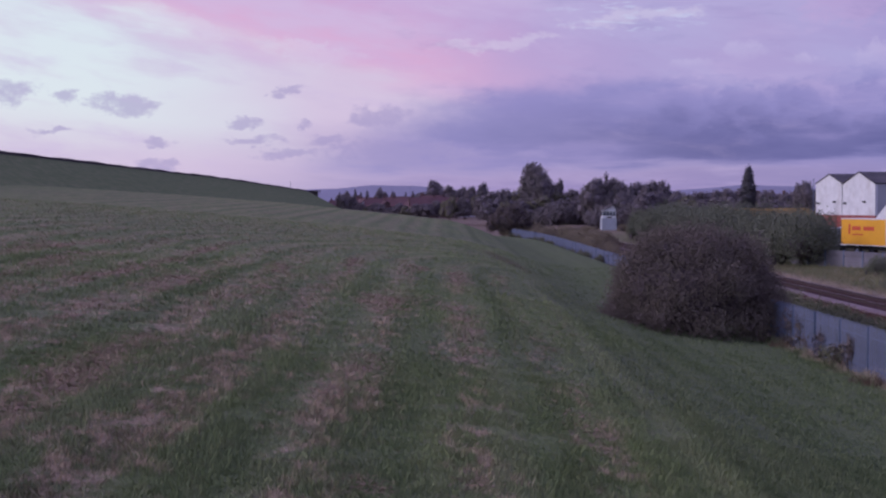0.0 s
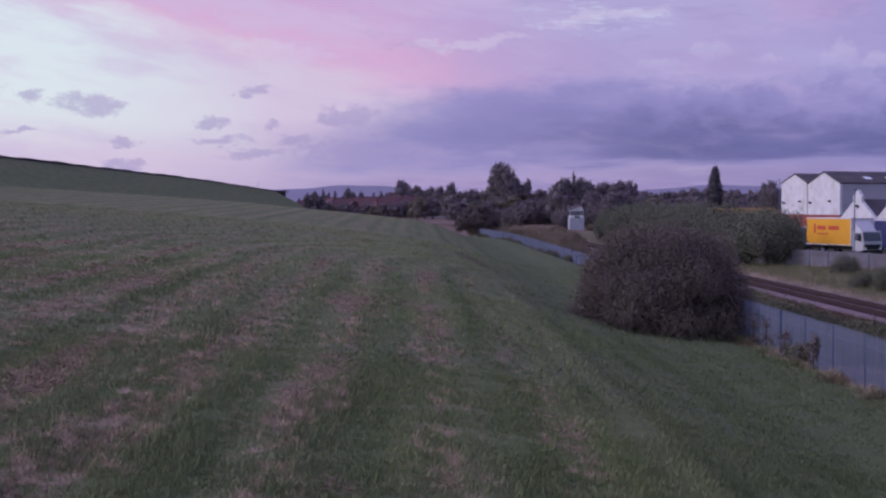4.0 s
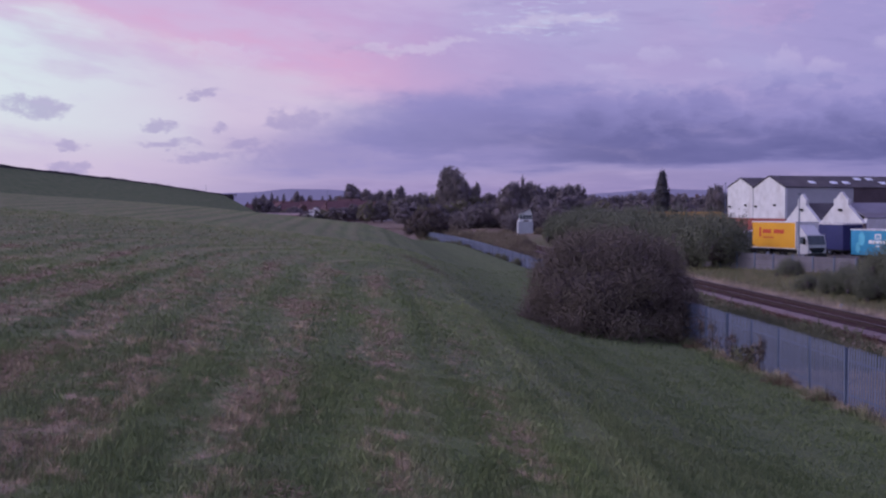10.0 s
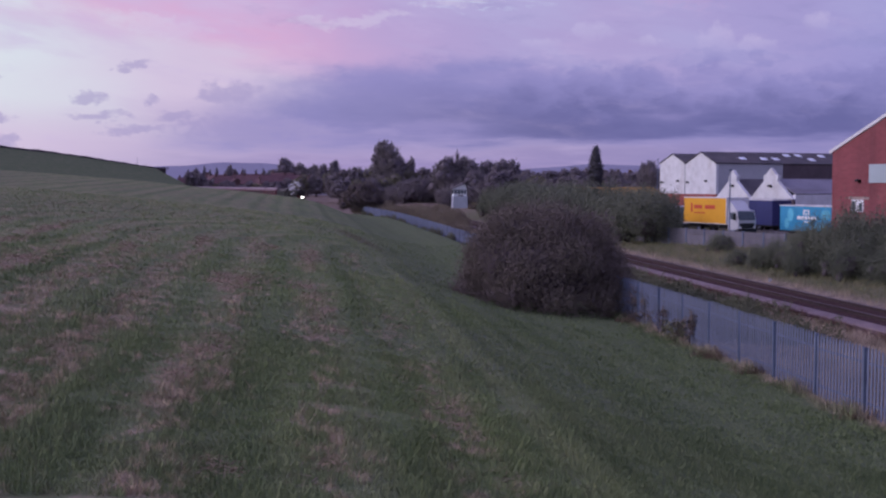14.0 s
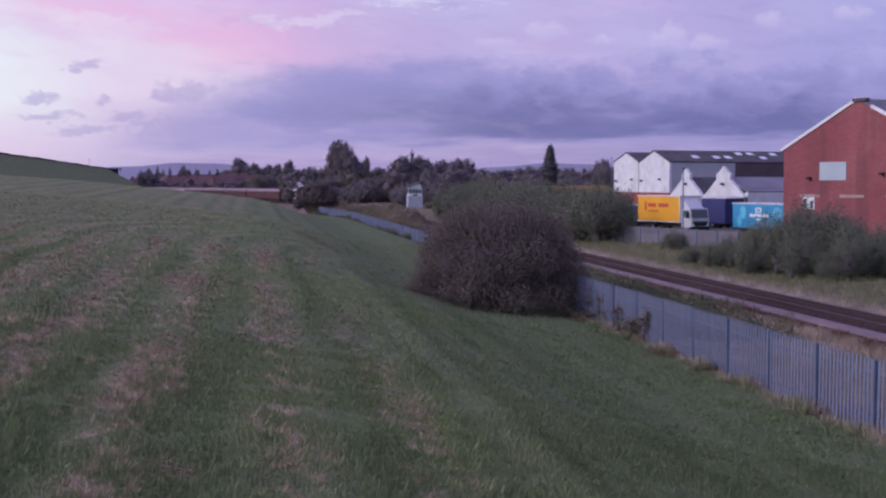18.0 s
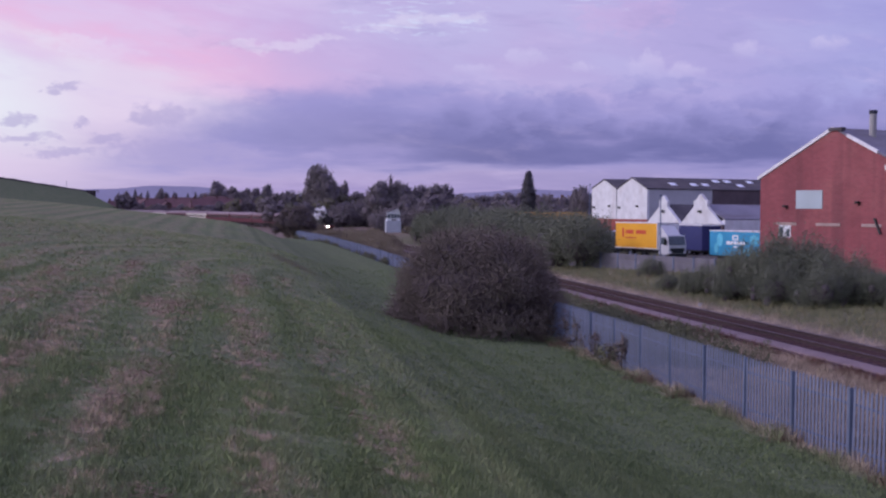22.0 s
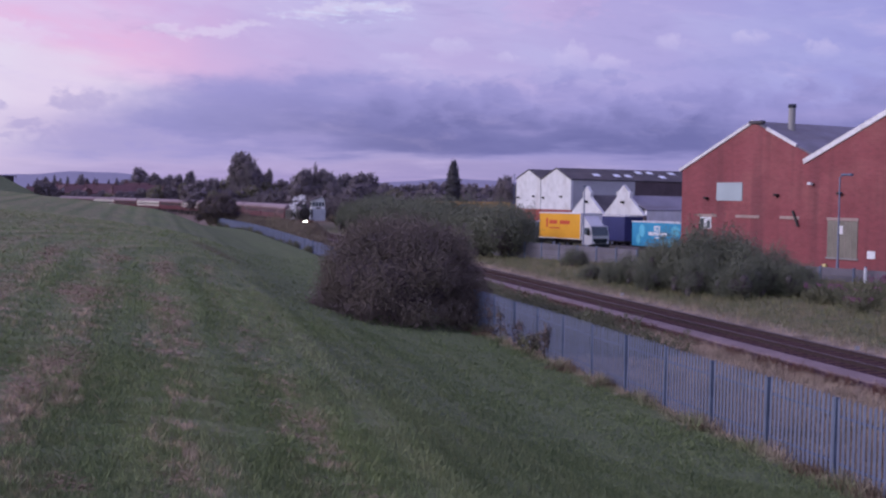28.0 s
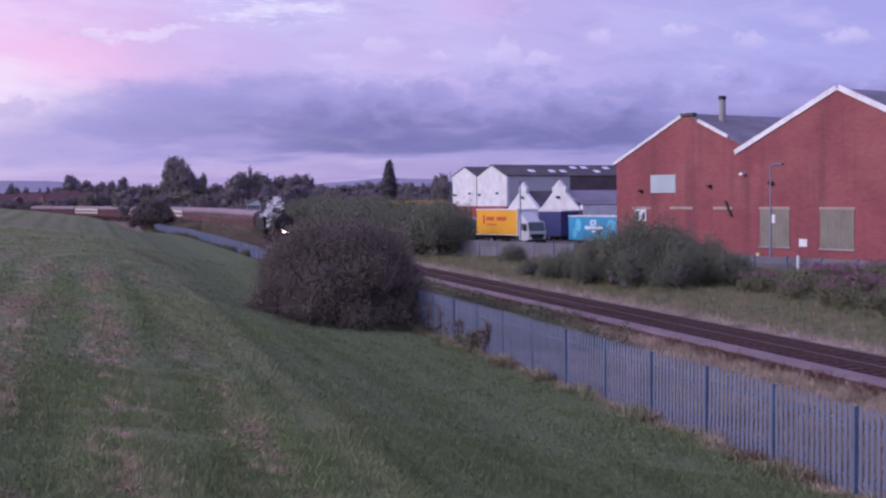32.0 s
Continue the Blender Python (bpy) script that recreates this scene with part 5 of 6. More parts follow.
def trailer(s0, s1, p, z0, z1, mat, label, group):
    root = thing("trailer", YARD, label, "trailer", group)
    dark = bpy.data.materials["black_metal"]
    body = part("curtain_body", boxm(s0, s1, p, p + 2.5, z0, z1, bevel=0.04), mat, root)
    part("roof_rail", boxm(s0 - 0.03, s1 + 0.03, p - 0.02, p + 2.52, z1 - 0.02, z1 + 0.08), M_BARGE, body)
    part("floor_rail", boxm(s0, s1, p - 0.015, p + 2.515, z0 - 0.12, z0), dark, body)
    n = int((s1 - s0) / 1.2)
    for i in range(1, n):
        x = s0 + (s1 - s0) * i / n
        part("strap", boxm(x - 0.025, x + 0.025, p - 0.012, p, z0, z1), mat, body)
    part("chassis", boxm(s0 + 0.3, s1 - 0.3, p + 0.8, p + 1.7, z0 - 0.35, z0 - 0.1), dark, root)
    for k in range(3):
        for d in (0.1, 2.1):
            wheel(root, s1 - 2.2 - k * 1.3, p + d, 0.42)
    part("landing_leg", rod(bmesh.new(), (s0 + 2.0, p + 0.7, YZ), (s0 + 2.0, p + 0.7, z0 - 0.1), 0.07), dark, root)
    part("landing_leg", rod(bmesh.new(), (s0 + 2.0, p + 1.8, YZ), (s0 + 2.0, p + 1.8, z0 - 0.1), 0.07), dark, root)
    return body


cyan = material("cyan_curtain", (0.045, 0.29, 0.50), 0.5, vary=0.22, scale=0.5, fine=3.0)
navy = material("navy_curtain", (0.035, 0.04, 0.14), 0.5, vary=0.25, scale=0.5, fine=3.0)
cb = trailer(-95.4, -82.0, 78.0, 1.5, 3.75, cyan, "parked curtain-sided trailer in cyan with white emblem", "parked trailers")
whp = bpy.data.materials["white_paint"]
for a, b, z0, z1 in ((-92.15, -91.35, 3.3, 3.42), (-92.15, -91.98, 2.93, 3.3), (-91.52, -91.35, 2.93, 3.3), (-91.85, -91.65, 2.93, 3.12),
                        (-92.95, -92.5, 2.55, 2.85), (-92.42, -92.05, 2.55, 2.85), (-91.97, -91.6, 2.55, 2.85), (-91.52, -91.2, 2.55, 2.85), (-91.12, -90.8, 2.55, 2.85), (-90.72, -90.4, 2.55, 2.85), (-92.0, -91.3, 2.28, 2.4)):
    part("emblem", boxm(a, b, 77.97, 77.985, z0, z1), whp, cb)
pale_blue = material("pale_blue_motif", (0.12, 0.46, 0.62), 0.5, vary=0.25, scale=0.8, fine=3.0)
for s, z, rx, rz in ((-93.9, 2.95, 0.42, 0.62), (-94.4, 2.15, 0.3, 0.5), (-89.2, 3.0, 0.6, 0.5), (-87.6, 2.3, 0.9, 0.5), (-90.0, 1.95, 0.8, 0.28)):
    ring = [(s + rx * math.cos(k * 0.4488), z + rz * math.sin(k * 0.4488)) for k in range(14)]
    part("motif", prism(bmesh.new(), ring, 77.975, 77.99), pale_blue, cb)
trailer(-113.2, -106.4, 86.0, 1.45, 4.05, navy, "parked curtain-sided trailer in navy blue", "parked trailers")
trailer(-118.5, -112.8, 79.0, 1.5, 3.3, material("grey_green_box", (0.28, 0.33, 0.34), 0.6, vary=0.15), "grey-green container trailer behind the shrubs", "parked trailers")


M_SLAB = material("grey_weathered_panels", (0.155, 0.145, 0.175), 0.85, scale=0.8, fine=8.0, vary=0.3)


def slab_fence(s0, s1, p, z0, z1, n, label):
    root = thing("concrete_fence", YARD, label, "fence")
    w = (s1 - s0) / n
    for i in range(n):
        a = s0 + i * w
        part("post", boxm(a - 0.07, a + 0.07, p - 0.09, p + 0.09, z0, z1 + 0.06, bevel=0.01), M_GALVPOST, root)
        h = (z1 - z0) / 3
        for k in range(3):
            part("panel", boxm(a + 0.07, a + w - 0.07, p - 0.03, p + 0.03, z0 + k * h + 0.01, z0 + (k + 1) * h - 0.01), M_SLAB, root)
    part("post", boxm(s1 - 0.07, s1 + 0.07, p - 0.09, p + 0.09, z0, z1 + 0.06, bevel=0.01), M_GALVPOST, root)


slab_fence(-64.0, -34.0, 63.5, 0.2, 1.7, 11, "grey panel fence before the brick works")
slab_fence(-101.0, -80.0, 66.0, 0.4, 1.85, 8, "grey concrete panel wall before the truck yard")


def lamp_post():
    x, y = (YARD @ Vector((-60.87, 67.6, 0)))[:2]
    root = thing("lamp_post", pose(x, y, YZ - 0.2, 0, 0, -72), "tall grey steel lamp post with a flat lantern", "street lamp")
    part("pole", rod(rod(bmesh.new(), (0, 0, 0), (0, 0, 1.2), 0.1, 0.1, 10), (0, 0, 1.2), (0, 0, 6.9), 0.07, 0.05, 10), M_GALV, root)
    part("arm", rod(bmesh.new(), (0, 0, 6.85), (0.5, -0.2, 7.0), 0.035), M_GALV, root)
    part("lantern", boxm(0.35, 1.25, -0.35, -0.05, 6.94, 7.1, bevel=0.04), M_GALVPOST, root, "flat lantern head")


lamp_post()


def mast(x, y, h, label):
    root = thing("post_mast", pose(x, y, gz(x, y) - 0.1), label, "pole")
    part("pole", rod(bmesh.new(), (0, 0, 0), (0, 0, h), 0.07, 0.05, 8), M_GALV, root)
    part("cap", boxm(-0.1, 0.1, -0.1, 0.1, h, h + 0.12), M_GALVPOST, root)


mast(*polar(19.15, 112), 6.4, "slim grey pole at the truck yard")
mast(*polar(16.05, 180), 8.2, "slim grey pole beside the white shed")

# ---- grass ----


def tufts(name, rng, x, y, height, width, blades, mat, label, lean=0.35):
    """Blades of grass in tufts at the places given; each blade is one narrow quad."""
    n = len(x)
    z = land(x, y)
    foot = np.stack([x, y, z - 0.01], -1)
    foot = np.repeat(foot, blades, 0) + np.concatenate([rng.normal(0, 0.5, (n * blades, 2)) * np.repeat(width, blades)[:, None] * 2.5, np.zeros((n * blades, 1))], 1)
    m = n * blades
    h = np.repeat(height, blades) * rng.uniform(0.5, 1.25, m)
    a = rng.uniform(0, 6.283, m)
    side = np.stack([np.cos(a), np.sin(a), np.zeros(m)], -1) * (np.repeat(width, blades) * rng.uniform(0.5, 1.2, m))[:, None]
    tip = foot + np.stack([rng.normal(0, lean, m) * h, rng.normal(0, lean, m) * h, h], -1)
    mid = foot * 0.45 + tip * 0.55 - np.stack([np.zeros(m), np.zeros(m), -0.06 * h], -1)
    q = np.stack([foot - side * 0.5, foot + side * 0.5, mid + side * 0.35, tip], 1)
    me = quads_mesh(name, q)
    at = me.attributes.new("across", "FLOAT", "POINT")
    u = np.repeat((foot[:, 0] - fence_x(foot[:, 1])), 4)
    at.data.foreach_set("value", u.astype(np.float32))
    me.materials.append(mat)
    return tagged(new(name, me), label, "grass", kind="stuff")


def scatter(rng, n, x0, x1, y0, y1):
    return rng.uniform(x0, x1, n), rng.uniform(y0, y1, n)


def wedge(rng, n, r0, r1, b0=-22.0, b1=38.0, power=1.0):
    r = r0 + (r1 - r0) * rng.random(n) ** power
    a = np.radians(rng.uniform(b0, b1, n))
    return r * np.sin(a), r * np.cos(a)


rg = np.random.default_rng(77)
for r0, r1, n, h, w in ((13, 26, 110000, 0.085, 0.015), (26, 48, 60000, 0.085, 0.026), (48, 95, 36000, 0.07, 0.05)):
    x, y = wedge(rg, n, r0, r1)
    keep = (x - fence_x(y)) < -0.15
    x, y = x[keep], y[keep]
    clump = np.array([noise.noise(Vector((a * 1.1, b * 0.16, 0.0))) + 0.5 * noise.noise(Vector((a * 1.6, b * 1.6, 5.0))) for a, b in zip(x, y)])
    clump = np.clip(clump - 0.10 * np.cos((x - 0.45) * 3.065) * (x < 3.5), -0.3, 1.2) + (rg.random(len(x)) < 0.05) * 0.8
    tufts("meadow_grass", rg, x, y, h * (1.0 + 0.8 * clump), np.full(len(x), w), 3, M_BLADES, "short mown meadow grass with dry hay")

# taller dry grass between fence and railway, rough grass beyond
x, y = scatter(rg, 40000, 14.5, 21.9, 16, 150)
keep = rg.random(len(x)) < 0.35 + 0.65 * (x < 21.2)
tufts("dry_grass", rg, x[keep], y[keep], rg.uniform(0.12, 0.42, keep.sum()), np.full(keep.sum(), 0.014), 4, M_BLADES, "tall dry straw-coloured grass beside the railway")
x, y = scatter(rg, 22000, 14.9, 21.7, 15, 52)
tufts("straw", rg, x, y, rg.uniform(0.10, 0.30, len(x)), np.full(len(x), 0.010), 4, M_BLADES, "tall pale straw between fence and ballast")
x, y = scatter(rg, 30000, 26.8, 46, 26, 150)
tufts("rough_grass", rg, x, y, rg.uniform(0.12, 0.42, len(x)), np.full(len(x), 0.022), 4, M_BLADES, "rough grass and weeds on the railway bank")
# ranker growth along the fence foot
x = rg.normal(13.85, 0.22, 5200)
y = rg.uniform(16, 60, 5200)
tufts("fence_grass", rg, x, y, rg.uniform(0.08, 0.34, len(x)) * (0.6 + 0.7 * (np.sin(y * 1.7) > 0.2)), np.full(len(x), 0.022), 3, M_BLADES, "long unmown grass along the fence foot")

x = rg.normal(13.8, 0.28, 9000)
y = rg.uniform(16, 62, 9000)
keep = np.array([noise.noise(Vector((b * 0.55, 3.0, 0.0))) > 0.12 for b in y])
tufts("dead_stalks", rg, x[keep], y[keep], rg.uniform(0.08, 0.30, keep.sum()), np.full(keep.sum(), 0.022), 3, M_STALK, "dead orange-brown weeds along the fence foot")
x = rg.normal(21.5, 0.15, 9000)
y = rg.uniform(18, 110, 9000)
keep = np.array([noise.noise(Vector((b * 0.8, 9.0, 0.0))) > 0.0 for b in y])
tufts("dead_dock", rg, x[keep], y[keep], rg.uniform(0.10, 0.42, keep.sum()), np.full(keep.sum(), 0.035), 4, M_DOCK, "dark red-brown dead dock along the stony walkway")

# hay left in rows on the mown meadow
M_HAY = leaf_material("loose_hay", (0.17, 0.120, 0.090), (0.38, 0.275, 0.205))
cx, cy = wedge(rg, 70000, 14, 60, -22, 30)
cu = cx - fence_x(cy) - np.clip(0.02 * np.clip(cy - 58, 0, None) ** 2, 0, 30)
thick = np.array([noise.noise(Vector((a * 1.0, b * 0.12, 7.0))) + 0.7 * noise.noise(Vector((a * 2.6, b * 1.0, 3.0))) for a, b in zip(cu, cy)])
keep = (thick + 0.17 * np.cos((cu + 13.65) * 3.065) > 0.46) & (cu < -10.2 - 2.4 * rg.random(len(cu)))
cx, cy = cx[keep], cy[keep]
per = 7
sx_ = np.repeat(cx, per) + rg.normal(0, 0.16, len(cx) * per)
sy_ = np.repeat(cy, per) + rg.normal(0, 0.22, len(cx) * per)
n_ = len(sx_)
sz_ = land(sx_, sy_) + rg.uniform(0.01, 0.06, n_)
ang = rg.uniform(0, 6.283, n_)
ln = rg.uniform(0.03, 0.09, n_)
dirv = np.stack([np.cos(ang), np.sin(ang), rg.normal(0, 0.25, n_)], -1) * ln[:, None]
wid = np.stack([-np.sin(ang), np.cos(ang), np.zeros(n_)], -1) * (rg.uniform(0.0018, 0.0042, n_) * (0.6 + np.hypot(sx_, sy_) / 40))[:, None]
wid[:, 2] += rg.uniform(0.0, 0.004, n_)
c_ = np.stack([sx_, sy_, sz_], -1)
hay_me = quads_mesh("loose_hay", np.stack([c_ - dirv - wid, c_ + dirv - wid, c_ + dirv + wid, c_ - dirv + wid], 1))
hay_me.materials.append(M_HAY)
tagged(new("loose_hay", hay_me), "dry pinkish hay strewn in rows on the meadow", "hay", kind="stuff")

M_HERB = leaf_material("willowherb_leaves", (0.112, 0.118, 0.072), (0.180, 0.178, 0.115))
M_FLOWER = leaf_material("willowherb_flowers", (0.20, 0.095, 0.15), (0.30, 0.150, 0.23))


def herb(where, h, seed, group, flower):
    rs = np.random.default_rng(seed)
    ob = thing("willowherb", where, "clump of rosebay willowherb with faded pink flowers" if flower else "clump of tall green weeds on the bank", "weed", group)
    L = [(rs.normal(0, 0.55), rs.normal(0, 0.55), h * 0.45, 0.5, 0.5, h * 0.5) for _ in range(7)]
    me = quads_mesh("foliage", leaves(rs, L, 4600, 0.046, shell=0.2, twig=0.34, lift=1.4, wild=0.8))
    part("foliage", me, M_HERB, ob)
    if flower:
        L = [(rs.normal(0, 0.6), rs.normal(0, 0.6), h * 0.95, 0.16, 0.16, 0.25) for _ in range(16)]
        part("flower_spike", quads_mesh("flower_spike", leaves(rs, L, 900, 0.035, shell=0.1, twig=0.18, lift=1.5)), M_FLOWER, ob)["kind"] = "stuff"
    return ob


rh = random.Random(9)
protos = [herb(pose(38, 60, gz(38, 60)), 1.25, 1, "weeds on the bank", True), herb(pose(40, 62, gz(40, 62)), 1.1, 2, "weeds on the bank", False), herb(pose(36.5, 58, gz(36.5, 58)), 1.4, 3, "weeds on the bank", True)]
for i in range(64):
    y = rh.uniform(40, 64)
    x = rh.uniform(34, 41.5) if rh.random() < 0.75 else rh.uniform(31, 44)
    ob = copy_thing(protos[i % 3], pose(x, y, gz(x, y) - 0.05, 0, 0, rh.uniform(0, 360)))
    k = rh.uniform(0.6, 1.05)
    ob.scale = (k, k, k * rh.uniform(0.8, 1.1))
for i in range(60):
    y = rh.uniform(50, 112)
    x = rh.uniform(14.9, 20)
    ob = copy_thing(protos[1], pose(x, y, gz(x, y) - 0.05, 0, 0, rh.uniform(0, 360)))
    k = rh.uniform(0.45, 0.85)
    ob.scale = (k, k, k)


for i in range(44):
    y = rh.uniform(44, 62)
    x = rh.uniform(15.0, 18.6)
    ob = copy_thing(protos[1], pose(x, y, gz(x, y) - 0.05, 0, 0, rh.uniform(0, 360)))
    k = rh.uniform(0.7, 1.15)
    ob.scale = (k, k, k * rh.uniform(0.8, 1.1))
for i in range(46):
    y = rh.uniform(70, 225)
    x = float(fence_x(y)) - rh.uniform(0.25, 0.7)
    ob = copy_thing(protos[1], pose(x, y, gz(x, y) - 0.08, 0, 0, rh.uniform(0, 360)))
    k = rh.uniform(0.2, 0.5) if rh.random() < 0.85 else 0.75
    ob.scale = (k * 0.8, k * 0.8, k)


def creeper(y, side, h, w, seed):
    x = float(fence_x(y)) + side
    ob = thing("creeper", pose(x, y, gz(x, y)), "dark leafy creeper climbing the palisade fence", "climbing plant", "creepers on the fence")
    rs = np.random.default_rng(seed)
    L = [(rs.normal(0, 0.05), rs.normal(0, w * 0.4), rs.uniform(0.1, h), 0.12, w * 0.35, h * 0.22) for _ in range(8)]
    part("foliage", quads_mesh("foliage", leaves(rs, L, 800, 0.038, shell=0.2, twig=0.25)), M_LEAF_BUSH, ob)
    part("stem", rod(bmesh.new(), (0, 0, -0.1), (0, 0, h * 0.8), 0.02, 0.01, 5), M_BARK, ob)


for i, (y, h, w) in enumerate(((47.6, 1.2, 0.7), (45.4, 0.7, 0.4), (44.2, 1.1, 0.3), (50.2, 1.3, 1.0), (52.0, 1.3, 1.0))):
    creeper(y, -0.14, h, w, 60 + i)

# ---- embankment wall, hut, mast ----
M_STONE = material("dark_stone_wall", (0.055, 0.045, 0.05), 0.95, vary=0.35, scale=0.6, fine=4.0)


def bank_wall():
    verts, faces = [], []
    n = 90
    for i in range(n + 1):
        y = 60 + (484 - 60) * i / n
        c = -60 + float(smooth(y, 280, 480)) * 10.0
        z = gz(c, y)
        h = 0.28 + 0.06 * math.sin(i * 1.7) + 0.05 * math.sin(i * 0.61)
        verts += [(c - 0.2, y, z - 0.3), (c + 0.25, y, z - 0.3), (c + 0.2, y, z + h), (c - 0.15, y, z + h)]
    for i in range(n):
        for k in range(4):
            a = i * 4 + k
            b = i * 4 + (k + 1) % 4
            faces.append((a, b, b + 4, a + 4))
    me = mesh_of("bank_wall", verts, faces)
    me.materials.append(M_STONE)
    tagged(new("bank_wall", me), "low dark stone wall along the embankment top", "wall", kind="structure")


bank_wall()


def hut():
    x, y = -49.2, 481.0
    root = thing("hut", pose(x, y, gz(x, y) - 0.5, 0, 0, 6), "small dark flat-roofed hut at the embankment's end", "hut")
    part("wall", boxm(-2.6, 2.5, -2, 2, -3, 1.05), M_STONE, root)
    part("roof", boxm(-3.6, 3.6, -2.3, 2.3, 1.05, 1.3, bevel=0.04), M_DARKROOF, root)
    part("post", rod(bmesh.new(), (3.2, -2.0, 0), (3.2, -2.0, 1.05), 0.1), M_STONE, root)
    part("door", boxm(-0.5, 0.4, -2.04, -1.98, -1.0, 1.0), M_DARKWALL, root)


hut()
mast(*polar(-6.75, 470), 3.4, "thin pole on the embankment top")
mast(*polar(-1.45, 505), 12.0, "tall thin pole among the houses")
mast(*polar(10.7, 3290), 64.0, "distant mast on the hill top")

# ---- signal box ----


def signal_box():
    x, y = polar(7.32, 256)
    root = thing("signal_box", pose(x, y, gz(x, y) - 0.2, 0, 0, -4) @ Matrix.Diagonal((0.84, 1, 1, 1)), "two-storey white timber signal box with a slate roof", "signal box")
    white = bpy.data.materials["white_paint"]
    base = material("pale_blue_boarding", (0.40, 0.43, 0.50), 0.7, vary=0.15, scale=0.8)
    part("lower_storey", boxm(-1.7, 1.75, -2.6, 2.6, 0, 2.5, bevel=0.02), base, root, "pale blue-grey boarded base")
    up = part("upper_storey", prism(bmesh.new(), [(-1.5, 2.5), (1.55, 2.5), (1.55, 4.1), (1.1, 5.0), (-1.5, 4.1)], -2.5, 2.5), white, root, "white boarded upper floor")
    for a, b in ((-1.35, -0.75), (-0.6, 0.0), (0.15, 0.75), (0.9, 1.4)):
        part("window", boxm(a, b, -2.54, -2.48, 3.0, 3.85), bpy.data.materials["dark_pane"], up)
    for k in range(5):
        part("window", boxm(-1.54, -1.48, -2.2 + k * 0.95, -1.5 + k * 0.95, 3.0, 3.85), bpy.data.materials["dark_pane"], up)
    part("roof_slope", slab(bmesh.new(), (-1.8, 4.0), (1.15, 5.05), -2.8, 2.8, 0.12), M_DARKROOF, root)
    part("roof_slope", slab(bmesh.new(), (1.8, 3.85), (1.15, 5.05), -2.8, 2.8, 0.12), M_DARKROOF, root)
    part("name_board", boxm(-0.5, 0.7, -2.66, -2.6, 2.55, 2.8), M_DARKWALL, root)


signal_box()

# ---- houses of the town ----
M_TILE = material("terracotta_tiles", (0.105, 0.054, 0.064), 0.85, vary=0.45, scale=0.5, fine=4.0)
M_HOUSE = material("house_brick", (0.13, 0.08, 0.08), 0.9, vary=0.25, scale=0.4, fine=4.0)
M_PALEWALL = material("pale_render", (0.45, 0.42, 0.44), 0.8, vary=0.15, scale=0.4)


def house(where, wall, label, w=8.0, d=7.0, eave=4.9, ridge=7.6):
    root = thing("house", where, label, "house", "houses of the town")
    pane = bpy.data.materials["dark_pane"]
    part("wall", prism(bmesh.new(), [(-d / 2, -0.5), (d / 2, -0.5), (d / 2, eave), (0, ridge), (-d / 2, eave)], -w / 2, w / 2), wall, root)
    for s in (-1, 1):
        part("roof", slab(bmesh.new(), (s * (d / 2 + 0.4), eave - 0.25), (0, ridge + 0.02), -w / 2 - 0.3, w / 2 + 0.3, 0.18), M_TILE, root, "red-brown tiled roof slope")
        for k in (-1, 1):
            for z in (0.9, 3.2):
                win = part("window", boxm(s * d / 2 - 0.04, s * d / 2 + 0.04, k * w / 4 - 0.6, k * w / 4 + 0.6, z, z + 1.2), M_PALEWALL, root)
                part("pane", boxm(s * d / 2 - 0.05, s * d / 2 + 0.05, k * w / 4 - 0.5, k * w / 4 + 0.5, z + 0.1, z + 1.1), pane, win)
    part("chimney", boxm(-0.35, 0.35, w / 2 - 1.0, w / 2 - 0.3, ridge - 0.6, ridge + 1.0, bevel=0.03), M_HOUSE, root)
    return root


hx, hy = polar(-4.2, 520)
HA = house(pose(hx, hy, 0.4, 0, 0, 75), M_HOUSE, "brick house with a red-brown tiled roof")
hx, hy = polar(-3.55, 505)
HB = house(pose(hx, hy, 0.2, 0, 0, 20), M_PALEWALL, "pale rendered house with a tiled roof")
for b, r, turn, k, which in ((-3.0, 490, 95, 1.0, 0), (-2.55, 480, 10, 0.9, 0), (-2.2, 500, 85, 1.05, 0), (-1.75, 470, 80, 1.0, 0), (-1.35, 462, 30, 0.85, 1), (-0.95, 455, 95, 1.0, 0), (-0.5, 480, 70, 1.1, 0), (0.0, 470, 100, 1.0, 0), (0.5, 490, 85, 0.95, 0), (-4.0, 560, 60, 1.0, 0), (-3.4, 555, 85, 1.1, 0), (-2.7, 545, 70, 1.0, 0), (-1.9, 540, 95, 1.1, 0), (-4.6, 540, 95, 1.0, 0), (0.9, 480, 40, 0.9, 1), (-1.1, 535, 60, 1.0, 0),
                         (14.3, 330, 70, 1.0, 0), (14.9, 335, 85, 1.0, 0), (15.4, 330, 60, 1.0, 0)):
    hx, hy = polar(b, r)
    o = copy_thing((HA, HB)[which], pose(hx, hy, gz(hx, hy) - 0.4, 0, 0, turn))
    o.scale = (k, k, k)

# scrub under the tree belts
under = []
for k in range(34):
    bb = 2.6 + k * 0.42 + rt.uniform(-0.1, 0.1)
    rr = (300 if bb < 6.6 else (272 if bb < 10 else 245)) + rt.uniform(-8, 8)
    ux, uy = polar(bb, rr)
    if ux - (TRACK_X - max(0, uy - BEND_Y) ** 2 / (2 * BEND_R)) > 7:
        under.append((ux, uy, rt.uniform(0.7, 1.15), rt.uniform(0, 360)))
shrub_row(under, "dark scrub under the trees beyond the railway", "scrub under the trees", M_LEAF_TREE, 5000, 0.2)
